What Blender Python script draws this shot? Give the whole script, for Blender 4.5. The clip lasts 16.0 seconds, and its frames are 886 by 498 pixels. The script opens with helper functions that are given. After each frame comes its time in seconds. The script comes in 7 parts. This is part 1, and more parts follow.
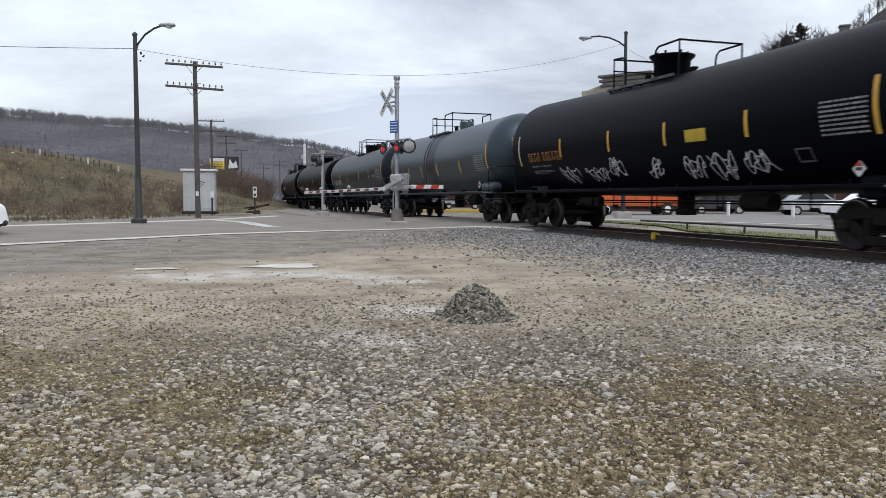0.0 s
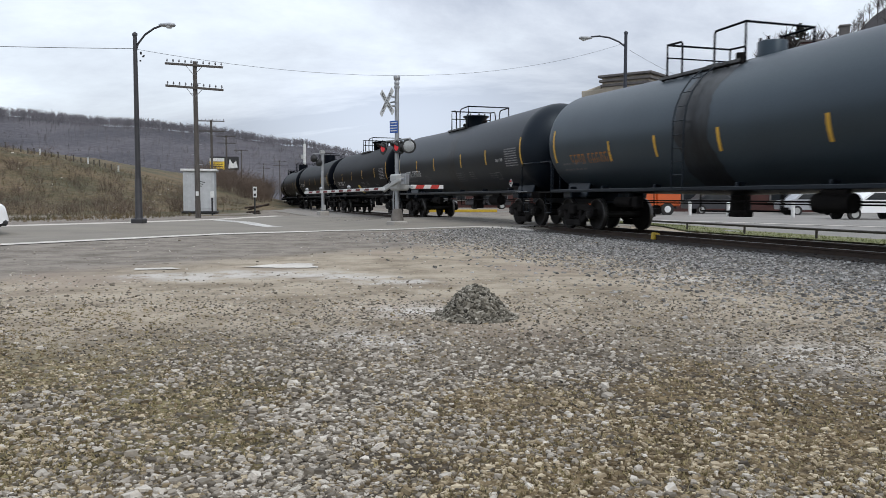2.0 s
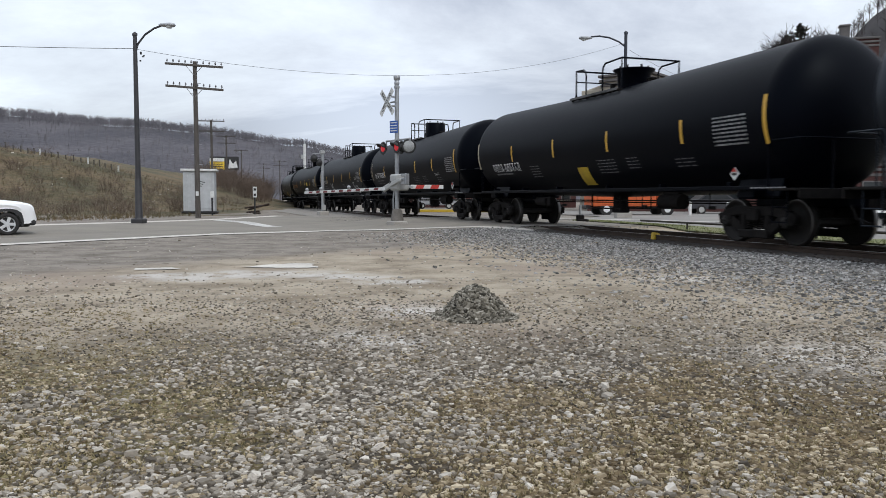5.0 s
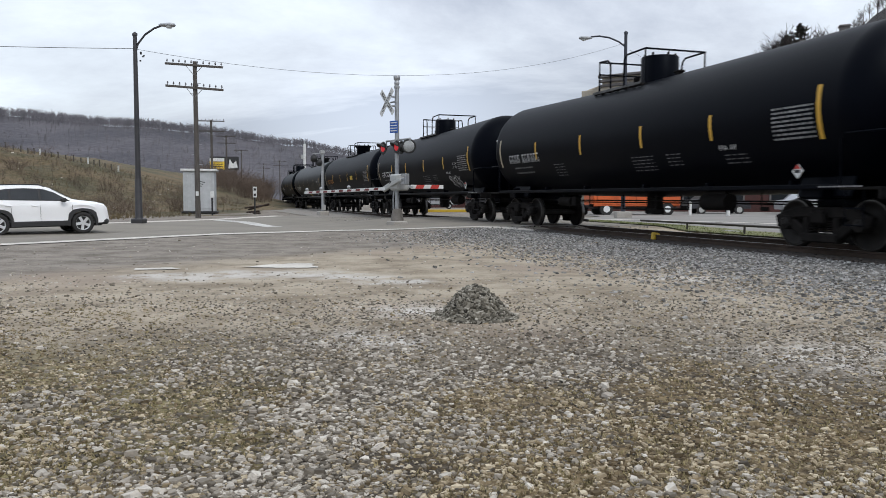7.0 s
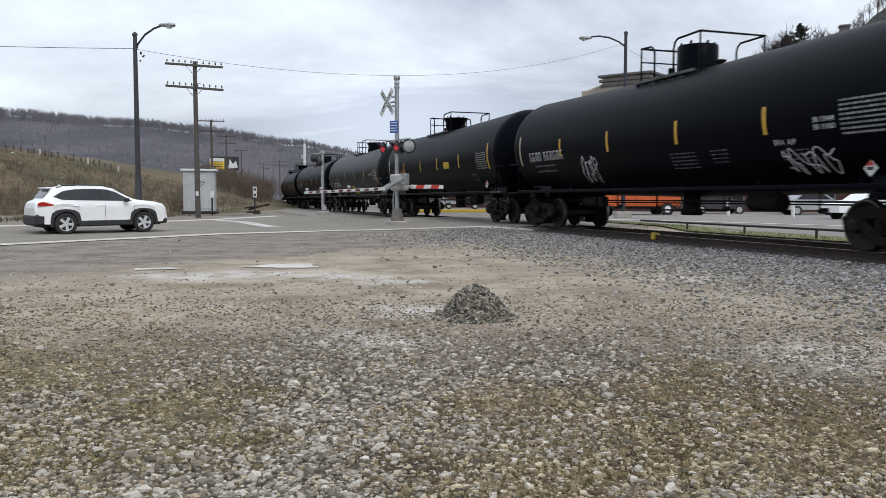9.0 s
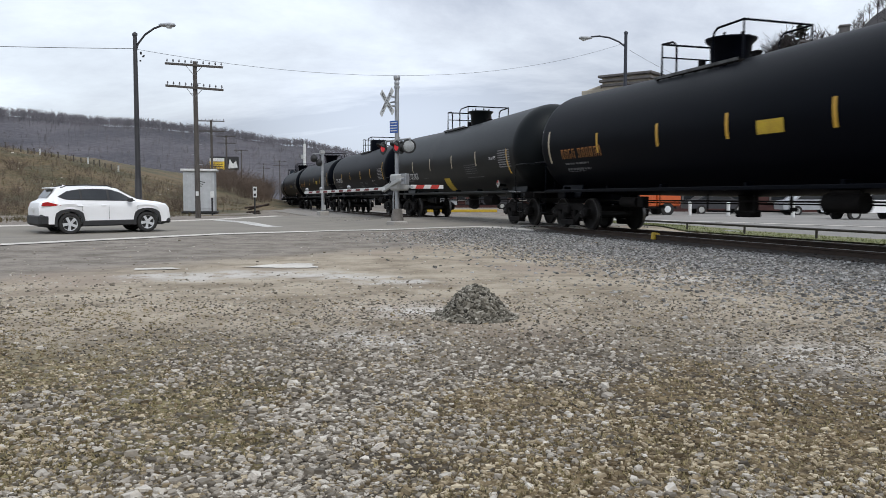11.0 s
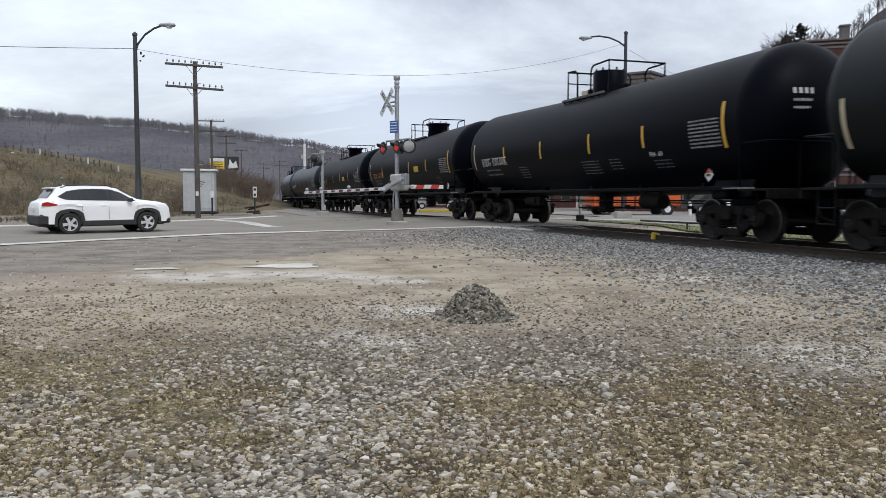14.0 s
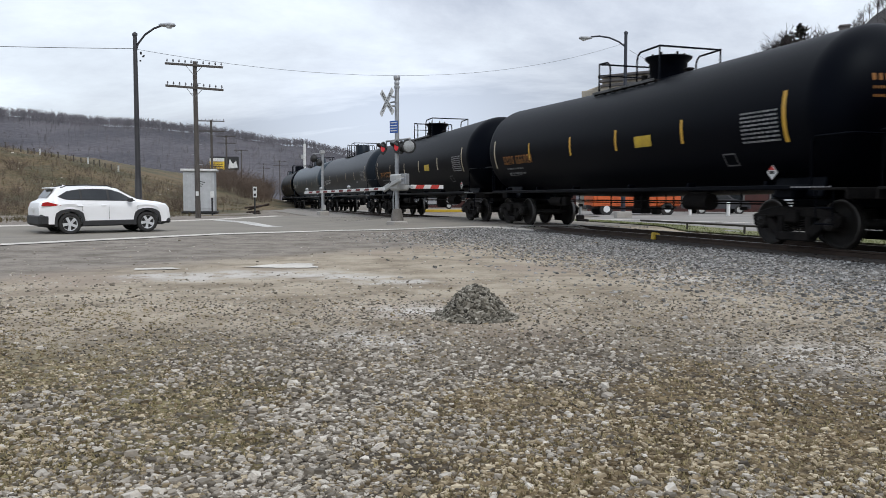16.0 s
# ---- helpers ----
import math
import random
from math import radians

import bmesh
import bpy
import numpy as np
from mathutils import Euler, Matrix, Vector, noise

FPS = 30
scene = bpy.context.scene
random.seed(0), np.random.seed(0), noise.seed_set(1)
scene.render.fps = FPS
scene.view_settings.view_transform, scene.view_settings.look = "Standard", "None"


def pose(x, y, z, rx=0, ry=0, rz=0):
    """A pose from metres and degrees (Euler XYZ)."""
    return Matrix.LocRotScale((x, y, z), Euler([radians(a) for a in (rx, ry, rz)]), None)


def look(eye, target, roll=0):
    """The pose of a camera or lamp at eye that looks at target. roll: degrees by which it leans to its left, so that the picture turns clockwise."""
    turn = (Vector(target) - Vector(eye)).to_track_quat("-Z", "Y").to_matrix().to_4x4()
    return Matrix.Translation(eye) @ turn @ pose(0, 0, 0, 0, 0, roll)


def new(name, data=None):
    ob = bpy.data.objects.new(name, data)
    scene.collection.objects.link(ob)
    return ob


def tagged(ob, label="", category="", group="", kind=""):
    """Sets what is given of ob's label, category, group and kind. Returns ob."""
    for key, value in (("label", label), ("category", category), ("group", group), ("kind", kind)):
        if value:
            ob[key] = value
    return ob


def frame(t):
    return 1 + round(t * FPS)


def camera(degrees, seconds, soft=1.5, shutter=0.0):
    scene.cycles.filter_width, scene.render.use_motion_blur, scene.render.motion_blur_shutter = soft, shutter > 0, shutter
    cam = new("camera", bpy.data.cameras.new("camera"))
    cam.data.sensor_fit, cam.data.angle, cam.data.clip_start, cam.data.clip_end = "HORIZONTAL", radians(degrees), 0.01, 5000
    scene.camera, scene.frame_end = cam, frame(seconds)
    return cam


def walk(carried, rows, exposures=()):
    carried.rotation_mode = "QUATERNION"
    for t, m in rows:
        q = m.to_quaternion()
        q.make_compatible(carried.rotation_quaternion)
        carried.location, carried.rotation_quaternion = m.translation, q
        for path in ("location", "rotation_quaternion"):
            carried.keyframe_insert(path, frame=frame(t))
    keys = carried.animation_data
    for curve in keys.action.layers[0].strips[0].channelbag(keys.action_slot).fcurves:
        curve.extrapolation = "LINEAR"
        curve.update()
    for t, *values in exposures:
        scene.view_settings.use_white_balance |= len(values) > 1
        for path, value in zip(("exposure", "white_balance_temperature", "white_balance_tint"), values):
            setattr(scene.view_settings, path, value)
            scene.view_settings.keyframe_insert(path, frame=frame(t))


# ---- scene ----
# ---- camera ----
cam = camera(58.2, 16.0, soft=0.5, shutter=0.25)
CAM_Z = 1.152
RAIL_TOP = 0.22


def eye_pose(dx=0.0, dy=0.0):
    """The resting camera, nudged by small hand movements (dx, dy in thousandths of a radian)."""
    return pose(0, 0, CAM_Z, 86.303 + degrees_of(dy), 0, degrees_of(dx)) @ pose(0, 0, 0, 0, 0, 0.098)


def degrees_of(milli):
    return math.degrees(milli / 1000)


NUDGES = {0.5: (0, -1.0), 1.0: (0, 0.9), 2.5: (0, 0.9), 3.0: (1.4, -3.5), 3.5: (1.2, 0.2), 8.0: (0, 1.5)}
times = [0.5 * i for i in range(9)] + [4.2, 6.3] + [6.5 + 0.5 * i for i in range(6)] + [9.2, 11.3] + [11.5 + 0.5 * i for i in range(10)]
walk(cam, [(t, eye_pose(*NUDGES.get(t, (0, 0)))) for t in times])

# ---- world, sun, exposure ----
SUN_EL, SUN_AZ = radians(44), radians(150)
world = bpy.data.worlds.new("world")
scene.world = world
world.use_nodes = True
wn, wl = world.node_tree.nodes, world.node_tree.links
wn.clear()


def wnode(kind, **values):
    n = wn.new(kind)
    for k, v in values.items():
        n.inputs[k].default_value = v
    return n


w_out, w_bg, w_sky = wn.new("ShaderNodeOutputWorld"), wn.new("ShaderNodeBackground"), wn.new("ShaderNodeTexSky")
w_sky.sky_type, w_sky.sun_disc, w_sky.sun_elevation, w_sky.sun_rotation = "NISHITA", False, SUN_EL, SUN_AZ
w_co = wn.new("ShaderNodeTexCoord")
w_sep = wn.new("ShaderNodeSeparateXYZ")
wl.new(w_co.outputs["Generated"], w_sep.inputs[0])
# cloud deck: the view direction projected on a flat layer, so that clouds flatten towards the horizon
w_add = wn.new("ShaderNodeMath"); w_add.operation = "ADD"; w_add.inputs[1].default_value = 0.26
w_abs = wn.new("ShaderNodeMath"); w_abs.operation = "MAXIMUM"; w_abs.inputs[1].default_value = 0.0
wl.new(w_sep.outputs["Z"], w_abs.inputs[0]); wl.new(w_abs.outputs[0], w_add.inputs[0])
w_dx = wn.new("ShaderNodeMath"); w_dx.operation = "DIVIDE"
w_dy = wn.new("ShaderNodeMath"); w_dy.operation = "DIVIDE"
wl.new(w_sep.outputs["X"], w_dx.inputs[0]); wl.new(w_add.outputs[0], w_dx.inputs[1])
wl.new(w_sep.outputs["Y"], w_dy.inputs[0]); wl.new(w_add.outputs[0], w_dy.inputs[1])
w_com = wn.new("ShaderNodeCombineXYZ")
wl.new(w_dx.outputs[0], w_com.inputs[0]); wl.new(w_dy.outputs[0], w_com.inputs[1])
w_map = wn.new("ShaderNodeMapping")
w_map.inputs["Scale"].default_value = (0.55, 1.0, 1.0)
w_map.inputs["Location"].default_value = (3.1, 1.7, 0.0)
wl.new(w_com.outputs[0], w_map.inputs[0])
w_n1 = wnode("ShaderNodeTexNoise", Scale=0.75, Detail=9.0, Roughness=0.62, Distortion=0.4)
wl.new(w_map.outputs[0], w_n1.inputs["Vector"])
w_ramp = wn.new("ShaderNodeValToRGB")
el = w_ramp.color_ramp.elements
el[0].position, el[0].color = 0.39, (0.46, 0.505, 0.60, 1)
el[1].position, el[1].color = 0.69, (1.10, 1.20, 1.29, 1)
e = el.new(0.49); e.color = (0.66, 0.71, 0.80, 1)
e = el.new(0.60); e.color = (0.86, 0.935, 1.02, 1)
wl.new(w_n1.outputs["Fac"], w_ramp.inputs["Fac"])
w_mix = wn.new("ShaderNodeMixRGB"); w_mix.blend_type = "ADD"; w_mix.inputs["Fac"].default_value = 0.012
wl.new(w_ramp.outputs["Color"], w_mix.inputs["Color1"]); wl.new(w_sky.outputs["Color"], w_mix.inputs["Color2"])
w_lift = wn.new("ShaderNodeValToRGB")
lift = w_lift.color_ramp.elements
lift[0].position, lift[0].color = 0.06, (0.58, 0.58, 0.58, 1)
lift[1].position, lift[1].color = 1.0, (1.0, 1.0, 1.0, 1)
k = lift.new(0.28); k.color = (0.73, 0.73, 0.73, 1)
wl.new(w_abs.outputs[0], w_lift.inputs["Fac"])
w_shade = wn.new("ShaderNodeMixRGB"); w_shade.blend_type = "MULTIPLY"; w_shade.inputs["Fac"].default_value = 1.0
wl.new(w_mix.outputs["Color"], w_shade.inputs["Color1"]); wl.new(w_lift.outputs["Color"], w_shade.inputs["Color2"])
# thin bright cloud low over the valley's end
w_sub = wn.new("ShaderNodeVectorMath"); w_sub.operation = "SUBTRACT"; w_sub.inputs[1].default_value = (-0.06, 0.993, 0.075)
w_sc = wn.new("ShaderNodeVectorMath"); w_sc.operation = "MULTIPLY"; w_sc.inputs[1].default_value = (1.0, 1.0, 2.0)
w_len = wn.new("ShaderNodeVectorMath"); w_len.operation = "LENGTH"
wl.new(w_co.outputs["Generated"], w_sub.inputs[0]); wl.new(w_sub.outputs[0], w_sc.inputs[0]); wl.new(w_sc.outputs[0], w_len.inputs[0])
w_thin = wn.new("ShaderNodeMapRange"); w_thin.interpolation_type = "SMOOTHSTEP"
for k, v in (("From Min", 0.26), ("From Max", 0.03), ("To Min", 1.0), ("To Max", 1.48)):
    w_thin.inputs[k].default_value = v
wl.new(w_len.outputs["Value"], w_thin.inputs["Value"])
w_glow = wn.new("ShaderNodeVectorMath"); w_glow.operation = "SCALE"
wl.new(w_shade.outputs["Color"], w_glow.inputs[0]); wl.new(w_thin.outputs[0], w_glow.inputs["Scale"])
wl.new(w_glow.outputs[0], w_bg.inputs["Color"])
w_bg.inputs["Strength"].default_value = 1.5
wl.new(w_bg.outputs["Background"], w_out.inputs["Surface"])

sun = new("sun", bpy.data.lights.new("sun", "SUN"))
sun.data.energy, sun.data.angle, sun.data.color = 1.14, radians(10), (1.0, 0.96, 0.9)
sun.matrix_world = look((0, 0, 0), (-math.sin(SUN_AZ) * math.cos(SUN_EL), -math.cos(SUN_AZ) * math.cos(SUN_EL), -math.sin(SUN_EL)))
scene.view_settings.exposure = 0.0


# ---- materials ----
def material(name, base, base2=None, scale=6.0, fine=60.0, rough=0.7, rough2=None, metal=0.0, bump=0.2, bump_size=0.01, mixlow=0.35, mixhigh=0.65, island=0.0, objrand=0.0, stretch=(1, 1, 1), coords="Object", spec=0.5, tint=(1, 1, 1)):
    """A worn surface: two colours blended by large and fine noise, uneven roughness and relief."""
    m = bpy.data.materials.new(name)
    m.use_nodes = True
    nt = m.node_tree
    nd, lk = nt.nodes, nt.links
    b = nd["Principled BSDF"]
    co = nd.new("ShaderNodeTexCoord")
    mp = nd.new("ShaderNodeMapping")
    mp.inputs["Scale"].default_value = stretch
    lk.new(co.outputs[coords], mp.inputs[0])
    n1, n2 = nd.new("ShaderNodeTexNoise"), nd.new("ShaderNodeTexNoise")
    n1.inputs["Scale"].default_value, n1.inputs["Detail"].default_value = scale, 6
    n2.inputs["Scale"].default_value, n2.inputs["Detail"].default_value = fine, 4
    lk.new(mp.outputs[0], n1.inputs["Vector"])
    lk.new(mp.outputs[0], n2.inputs["Vector"])
    av = nd.new("ShaderNodeMath"); av.operation = "MULTIPLY_ADD"
    lk.new(n2.outputs["Fac"], av.inputs[0]); av.inputs[1].default_value = 0.4
    half = nd.new("ShaderNodeMath"); half.operation = "MULTIPLY"; half.inputs[1].default_value = 0.6
    lk.new(n1.outputs["Fac"], half.inputs[0]); lk.new(half.outputs[0], av.inputs[2])
    mr = nd.new("ShaderNodeMapRange")
    mr.inputs["From Min"].default_value, mr.inputs["From Max"].default_value = mixlow, mixhigh
    lk.new(av.outputs[0], mr.inputs["Value"])
    mix = nd.new("ShaderNodeMixRGB")
    mix.inputs["Color1"].default_value = (*base, 1)
    mix.inputs["Color2"].default_value = (*(base2 or [c * 0.75 for c in base]), 1)
    lk.new(mr.outputs[0], mix.inputs["Fac"])
    col = mix.outputs["Color"]
    for amount, kind, socket in ((island, "ShaderNodeNewGeometry", "Random Per Island"), (objrand, "ShaderNodeObjectInfo", "Random")):
        if amount:
            g = nd.new(kind)
            r = nd.new("ShaderNodeMapRange")
            r.inputs["To Min"].default_value, r.inputs["To Max"].default_value = 1 - amount, 1 + amount
            lk.new(g.outputs[socket], r.inputs["Value"])
            mu = nd.new("ShaderNodeVectorMath"); mu.operation = "SCALE"
            lk.new(col, mu.inputs[0]); lk.new(r.outputs[0], mu.inputs["Scale"])
            col = mu.outputs[0]
    lk.new(col, b.inputs["Base Color"])
    rr = nd.new("ShaderNodeMapRange")
    rr.inputs["To Min"].default_value, rr.inputs["To Max"].default_value = rough, rough2 if rough2 is not None else min(1, rough + 0.15)
    lk.new(n2.outputs["Fac"], rr.inputs["Value"])
    lk.new(rr.outputs[0], b.inputs["Roughness"])
    b.inputs["Metallic"].default_value = metal
    b.inputs["Specular IOR Level"].default_value = spec
    b.inputs["Specular Tint"].default_value = (*tint, 1)
    if bump:
        bp = nd.new("ShaderNodeBump")
        bp.inputs["Strength"].default_value, bp.inputs["Distance"].default_value = bump, bump_size
        lk.new(av.outputs[0], bp.inputs["Height"])
        lk.new(bp.outputs[0], b.inputs["Normal"])
    return m


def glow(name, colour, strength):
    m = bpy.data.materials.new(name)
    m.use_nodes = True
    b = m.node_tree.nodes["Principled BSDF"]
    b.inputs["Base Color"].default_value = (*colour, 1)
    b.inputs["Emission Color"].default_value = (*colour, 1)
    b.inputs["Emission Strength"].default_value = strength
    return m


BLACK = material("black_tank_paint", (0.0007, 0.0010, 0.0027), (0.0016, 0.0019, 0.0041), 0.9, 30, 0.38, 0.52, bump=0.05, spec=0.06, tint=(0.72, 0.86, 1.0))
GREY = material("grey_tank_paint", (0.018, 0.029, 0.037), (0.011, 0.018, 0.024), 0.8, 30, 0.34, 0.48, bump=0.05, spec=0.68, tint=(0.72, 0.86, 1.0))
SLATE = material("slate_tank_paint", (0.0046, 0.0070, 0.0120), (0.0026, 0.0040, 0.0066), 0.8, 30, 0.34, 0.5, bump=0.05, spec=0.32, tint=(0.72, 0.86, 1.0))
DULL = material("faded_tank_paint", (0.0034, 0.0041, 0.0044), (0.0018, 0.0022, 0.0027), 0.8, 30, 0.36, 0.52, bump=0.05, spec=0.19, tint=(0.85, 0.95, 1.0))
GREYSTAIN = material("oily_run_on_grey", (0.010, 0.014, 0.018), (0.003, 0.004, 0.006), 0.9, 7, 0.32, 0.5, bump=0.05, spec=0.4, mixlow=0.42, mixhigh=0.56, stretch=(2.2, 1, 0.6))
SLATESTAIN = material("oily_run_on_slate", (0.0042, 0.0064, 0.0110), (0.0012, 0.0018, 0.0030), 0.9, 7, 0.32, 0.5, bump=0.05, spec=0.28, mixlow=0.42, mixhigh=0.56, stretch=(2.2, 1, 0.6))
DULLSTAIN = material("oily_run_on_black", (0.0034, 0.0041, 0.0044), (0.0010, 0.0012, 0.0014), 0.9, 7, 0.34, 0.5, bump=0.05, spec=0.17, mixlow=0.42, mixhigh=0.56, stretch=(2.2, 1, 0.6))
WALKEDGE = material("worn_grating_edge", (0.14, 0.14, 0.14), (0.02, 0.02, 0.02), 3, 25, 0.5, 0.7, metal=0.3, bump=0.1)
CAST = material("sooty_cast_steel", (0.0045, 0.0042, 0.0042), (0.014, 0.012, 0.011), 5, 40, 0.75, 0.9, bump=0.3, spec=0.15)
WHEEL = material("wheel_steel", (0.006, 0.0055, 0.005), (0.016, 0.0135, 0.012), 5, 40, 0.6, 0.8, bump=0.2, spec=0.3)
RIM = material("polished_wheel_tread", (0.12, 0.115, 0.11), (0.07, 0.066, 0.062), 5, 40, 0.3, 0.45, metal=0.9, bump=0.05)
RAILSTEEL = material("rusty_rail_web", (0.030, 0.020, 0.015), (0.055, 0.036, 0.025), 4, 50, 0.75, 0.9, metal=0.2, bump=0.3)
RAILHEAD = material("worn_rail_head", (0.30, 0.29, 0.28), (0.2, 0.19, 0.18), 3, 40, 0.3, 0.45, metal=0.9, bump=0.05)
TIE = material("creosoted_tie", (0.030, 0.023, 0.019), (0.060, 0.048, 0.040), 4, 60, 0.85, 1.0, bump=0.5, objrand=0.3, stretch=(1, 6, 6))
YELLOW = material("yellow_reflective_tape", (0.62, 0.36, 0.03), (0.5, 0.28, 0.03), 6, 60, 0.4, bump=0.05)
PALE = material("faded_reflective_tape", (0.48, 0.42, 0.30), (0.36, 0.30, 0.2), 6, 60, 0.4, bump=0.05)
WHITE = material("white_stencil_paint", (0.74, 0.74, 0.74), (0.50, 0.50, 0.51), 4, 40, 0.6, bump=0.05)
DIMWHITE = material("weathered_stencil_paint", (0.16, 0.16, 0.165), (0.06, 0.06, 0.065), 4, 40, 0.6, bump=0.05)
STENCIL = material("white_stencil_panel", (0.34, 0.34, 0.345), (0.18, 0.18, 0.185), 4, 40, 0.6, bump=0.05)
ORANGEPAINT = material("faded_orange_lettering", (0.42, 0.17, 0.03), (0.28, 0.12, 0.03), 4, 40, 0.6, bump=0.05)
YELLOWLABEL = material("yellow_panel_paint", (0.55, 0.38, 0.02), (0.40, 0.26, 0.02), 5, 40, 0.5, bump=0.05)
RED = material("red_reflective_sheet", (0.50, 0.03, 0.02), (0.40, 0.03, 0.02), 5, 40, 0.45, bump=0.05)
WHITESIGN = material("white_reflective_sheet", (0.72, 0.73, 0.72), (0.55, 0.55, 0.53), 5, 40, 0.45, bump=0.05)
BLUESIGN = material("blue_sign_sheet", (0.02, 0.10, 0.42), (0.015, 0.08, 0.34), 5, 40, 0.4, bump=0.05)
BLACKSIGN = material("black_paint", (0.012, 0.012, 0.013), (0.025, 0.025, 0.025), 5, 40, 0.5, bump=0.1)
GALV = material("galvanised_steel", (0.42, 0.43, 0.44), (0.30, 0.31, 0.32), 5, 50, 0.4, 0.6, metal=0.7, bump=0.1)
ALU = material("ribbed_aluminium", (0.52, 0.54, 0.55), (0.42, 0.43, 0.44), 3, 50, 0.4, 0.6, metal=0.25, bump=0.1)
GREYPAINT = material("grey_cabinet_paint", (0.42, 0.43, 0.42), (0.33, 0.33, 0.32), 4, 50, 0.5, 0.7, bump=0.1)
DARKPOLE = material("dark_bronze_pole_paint", (0.022, 0.022, 0.026), (0.04, 0.038, 0.04), 3, 40, 0.45, 0.6, bump=0.1)
POLEWOOD = material("weathered_pole_wood", (0.11, 0.10, 0.09), (0.06, 0.052, 0.047), 5, 60, 0.85, 1.0, bump=0.5, stretch=(4, 4, 0.4))
CONCRETE = material("weathered_concrete", (0.42, 0.40, 0.37), (0.30, 0.28, 0.25), 2, 40, 0.85, 0.95, bump=0.3)
WIRE = material("black_cable", (0.05, 0.05, 0.055), None, 5, 40, 0.6, bump=0)


# ---- mesh tools ----
class Shape:
    """Collects vertices and faces of one mesh."""

    def __init__(self):
        self.v, self.f, self.smooth = [], [], []

    def add(self, verts, faces, smooth=False):
        o = len(self.v)
        self.v += [tuple(p) for p in verts]
        self.f += [tuple(o + i for i in f) for f in faces]
        self.smooth += [smooth] * len(faces)
        return self

    def box(self, c, size, m=None, bevel=0.0):
        """A block with chamfered edges, turned by the matrix m about its centre."""
        hx, hy, hz = (s / 2 for s in size)
        b = min(bevel, hx * 0.9, hy * 0.9, hz * 0.9)
        vs, fs = [], []
        if b <= 0:
            vs = [Vector((x, y, z)) for x in (-hx, hx) for y in (-hy, hy) for z in (-hz, hz)]
            fs = [(0, 1, 3, 2), (4, 6, 7, 5), (0, 4, 5, 1), (2, 3, 7, 6), (0, 2, 6, 4), (1, 5, 7, 3)]
        else:
            idx = {}
            for sx in (-1, 1):
                for sy in (-1, 1):
                    for sz in (-1, 1):
                        for ax in range(3):
                            p = [sx * (hx - b), sy * (hy - b), sz * (hz - b)]
                            p[ax] += (sx, sy, sz)[ax] * b
                            idx[sx, sy, sz, ax] = len(vs)
                            vs.append(Vector(p))
            for ax in range(3):
                for s in (-1, 1):
                    ring = []
                    for u, w in ((-1, -1), (1, -1), (1, 1), (-1, 1)):
                        k = [u, w]; k.insert(ax, s)
                        ring.append(idx[(*k, ax)])
                    fs.append(tuple(ring if (s > 0) != (ax == 1) else ring[::-1]))
            for ax in range(3):
                o1, o2 = [a for a in range(3) if a != ax]
                for s1 in (-1, 1):
                    for s2 in (-1, 1):
                        k = {o1: s1, o2: s2}
                        q = []
                        for s, a in ((-1, o1), (1, o1), (1, o2), (-1, o2)):
                            k[ax] = s
                            q.append(idx[k[0], k[1], k[2], a])
                        fs.append(tuple(q))
            for sx in (-1, 1):
                for sy in (-1, 1):
                    for sz in (-1, 1):
                        fs.append(tuple(idx[sx, sy, sz, a] for a in range(3)))
        m = Matrix.Translation(c) @ (m or Matrix.Identity(4))
        return self.add([m @ v for v in vs], fs)

    def cyl(self, p0, p1, r0, r1=None, n=12, cap=True, smooth=True):
        p0, p1 = Vector(p0), Vector(p1)
        r1 = r0 if r1 is None else r1
        ax = (p1 - p0).normalized()
        u = ax.orthogonal().normalized()
        w = ax.cross(u)
        vs = []
        for p, r in ((p0, r0), (p1, r1)):
            vs += [p + (u * math.cos(a) + w * math.sin(a)) * r for a in (2 * math.pi * i / n for i in range(n))]
        self.add(vs, [(i, (i + 1) % n, n + (i + 1) % n, n + i) for i in range(n)], smooth)
        if cap:
            self.add(vs[:n], [tuple(range(n))[::-1]])
            self.add(vs[n:], [tuple(range(n))])
        return self

    def tube(self, pts, r, n=8, closed=False):
        """A bent round bar through the points."""
        pts = [Vector(p) for p in pts]
        k = len(pts)
        vs, ref = [], None
        for i, p in enumerate(pts):
            a = pts[(i + 1) % k] if closed or i < k - 1 else p
            b = pts[i - 1] if closed or i > 0 else p
            d = (a - b).normalized()
            if ref is None:
                ref = d.orthogonal().normalized()
            ref = (ref - d * ref.dot(d)).normalized()
            w = d.cross(ref)
            vs += [p + (ref * math.cos(t) + w * math.sin(t)) * r for t in (2 * math.pi * j / n for j in range(n))]
        fs = []
        for i in range(k if closed else k - 1):
            for j in range(n):
                i2, j2 = (i + 1) % k, (j + 1) % n
                fs.append((i * n + j, i * n + j2, i2 * n + j2, i2 * n + j))
        self.add(vs, fs, True)
        if not closed:
            self.add(vs[:n], [tuple(range(n))[::-1]])
            self.add(vs[-n:], [tuple(range(n))])
        return self

    def lathe(self, prof, n=32, axis="x", origin=(0, 0, 0), smooth=True, wrap=False, cap=True):
        """Turns a profile of (along, radius) round an axis."""
        vs = []
        for a, r in prof:
            for i in range(n):
                t = 2 * math.pi * i / n
                c, s = r * math.cos(t), r * math.sin(t)
                p = {"x": (a, c, s), "y": (s, a, c), "z": (c, s, a)}[axis]
                vs.append(Vector(p) + Vector(origin))
        k = len(prof)
        fs = []
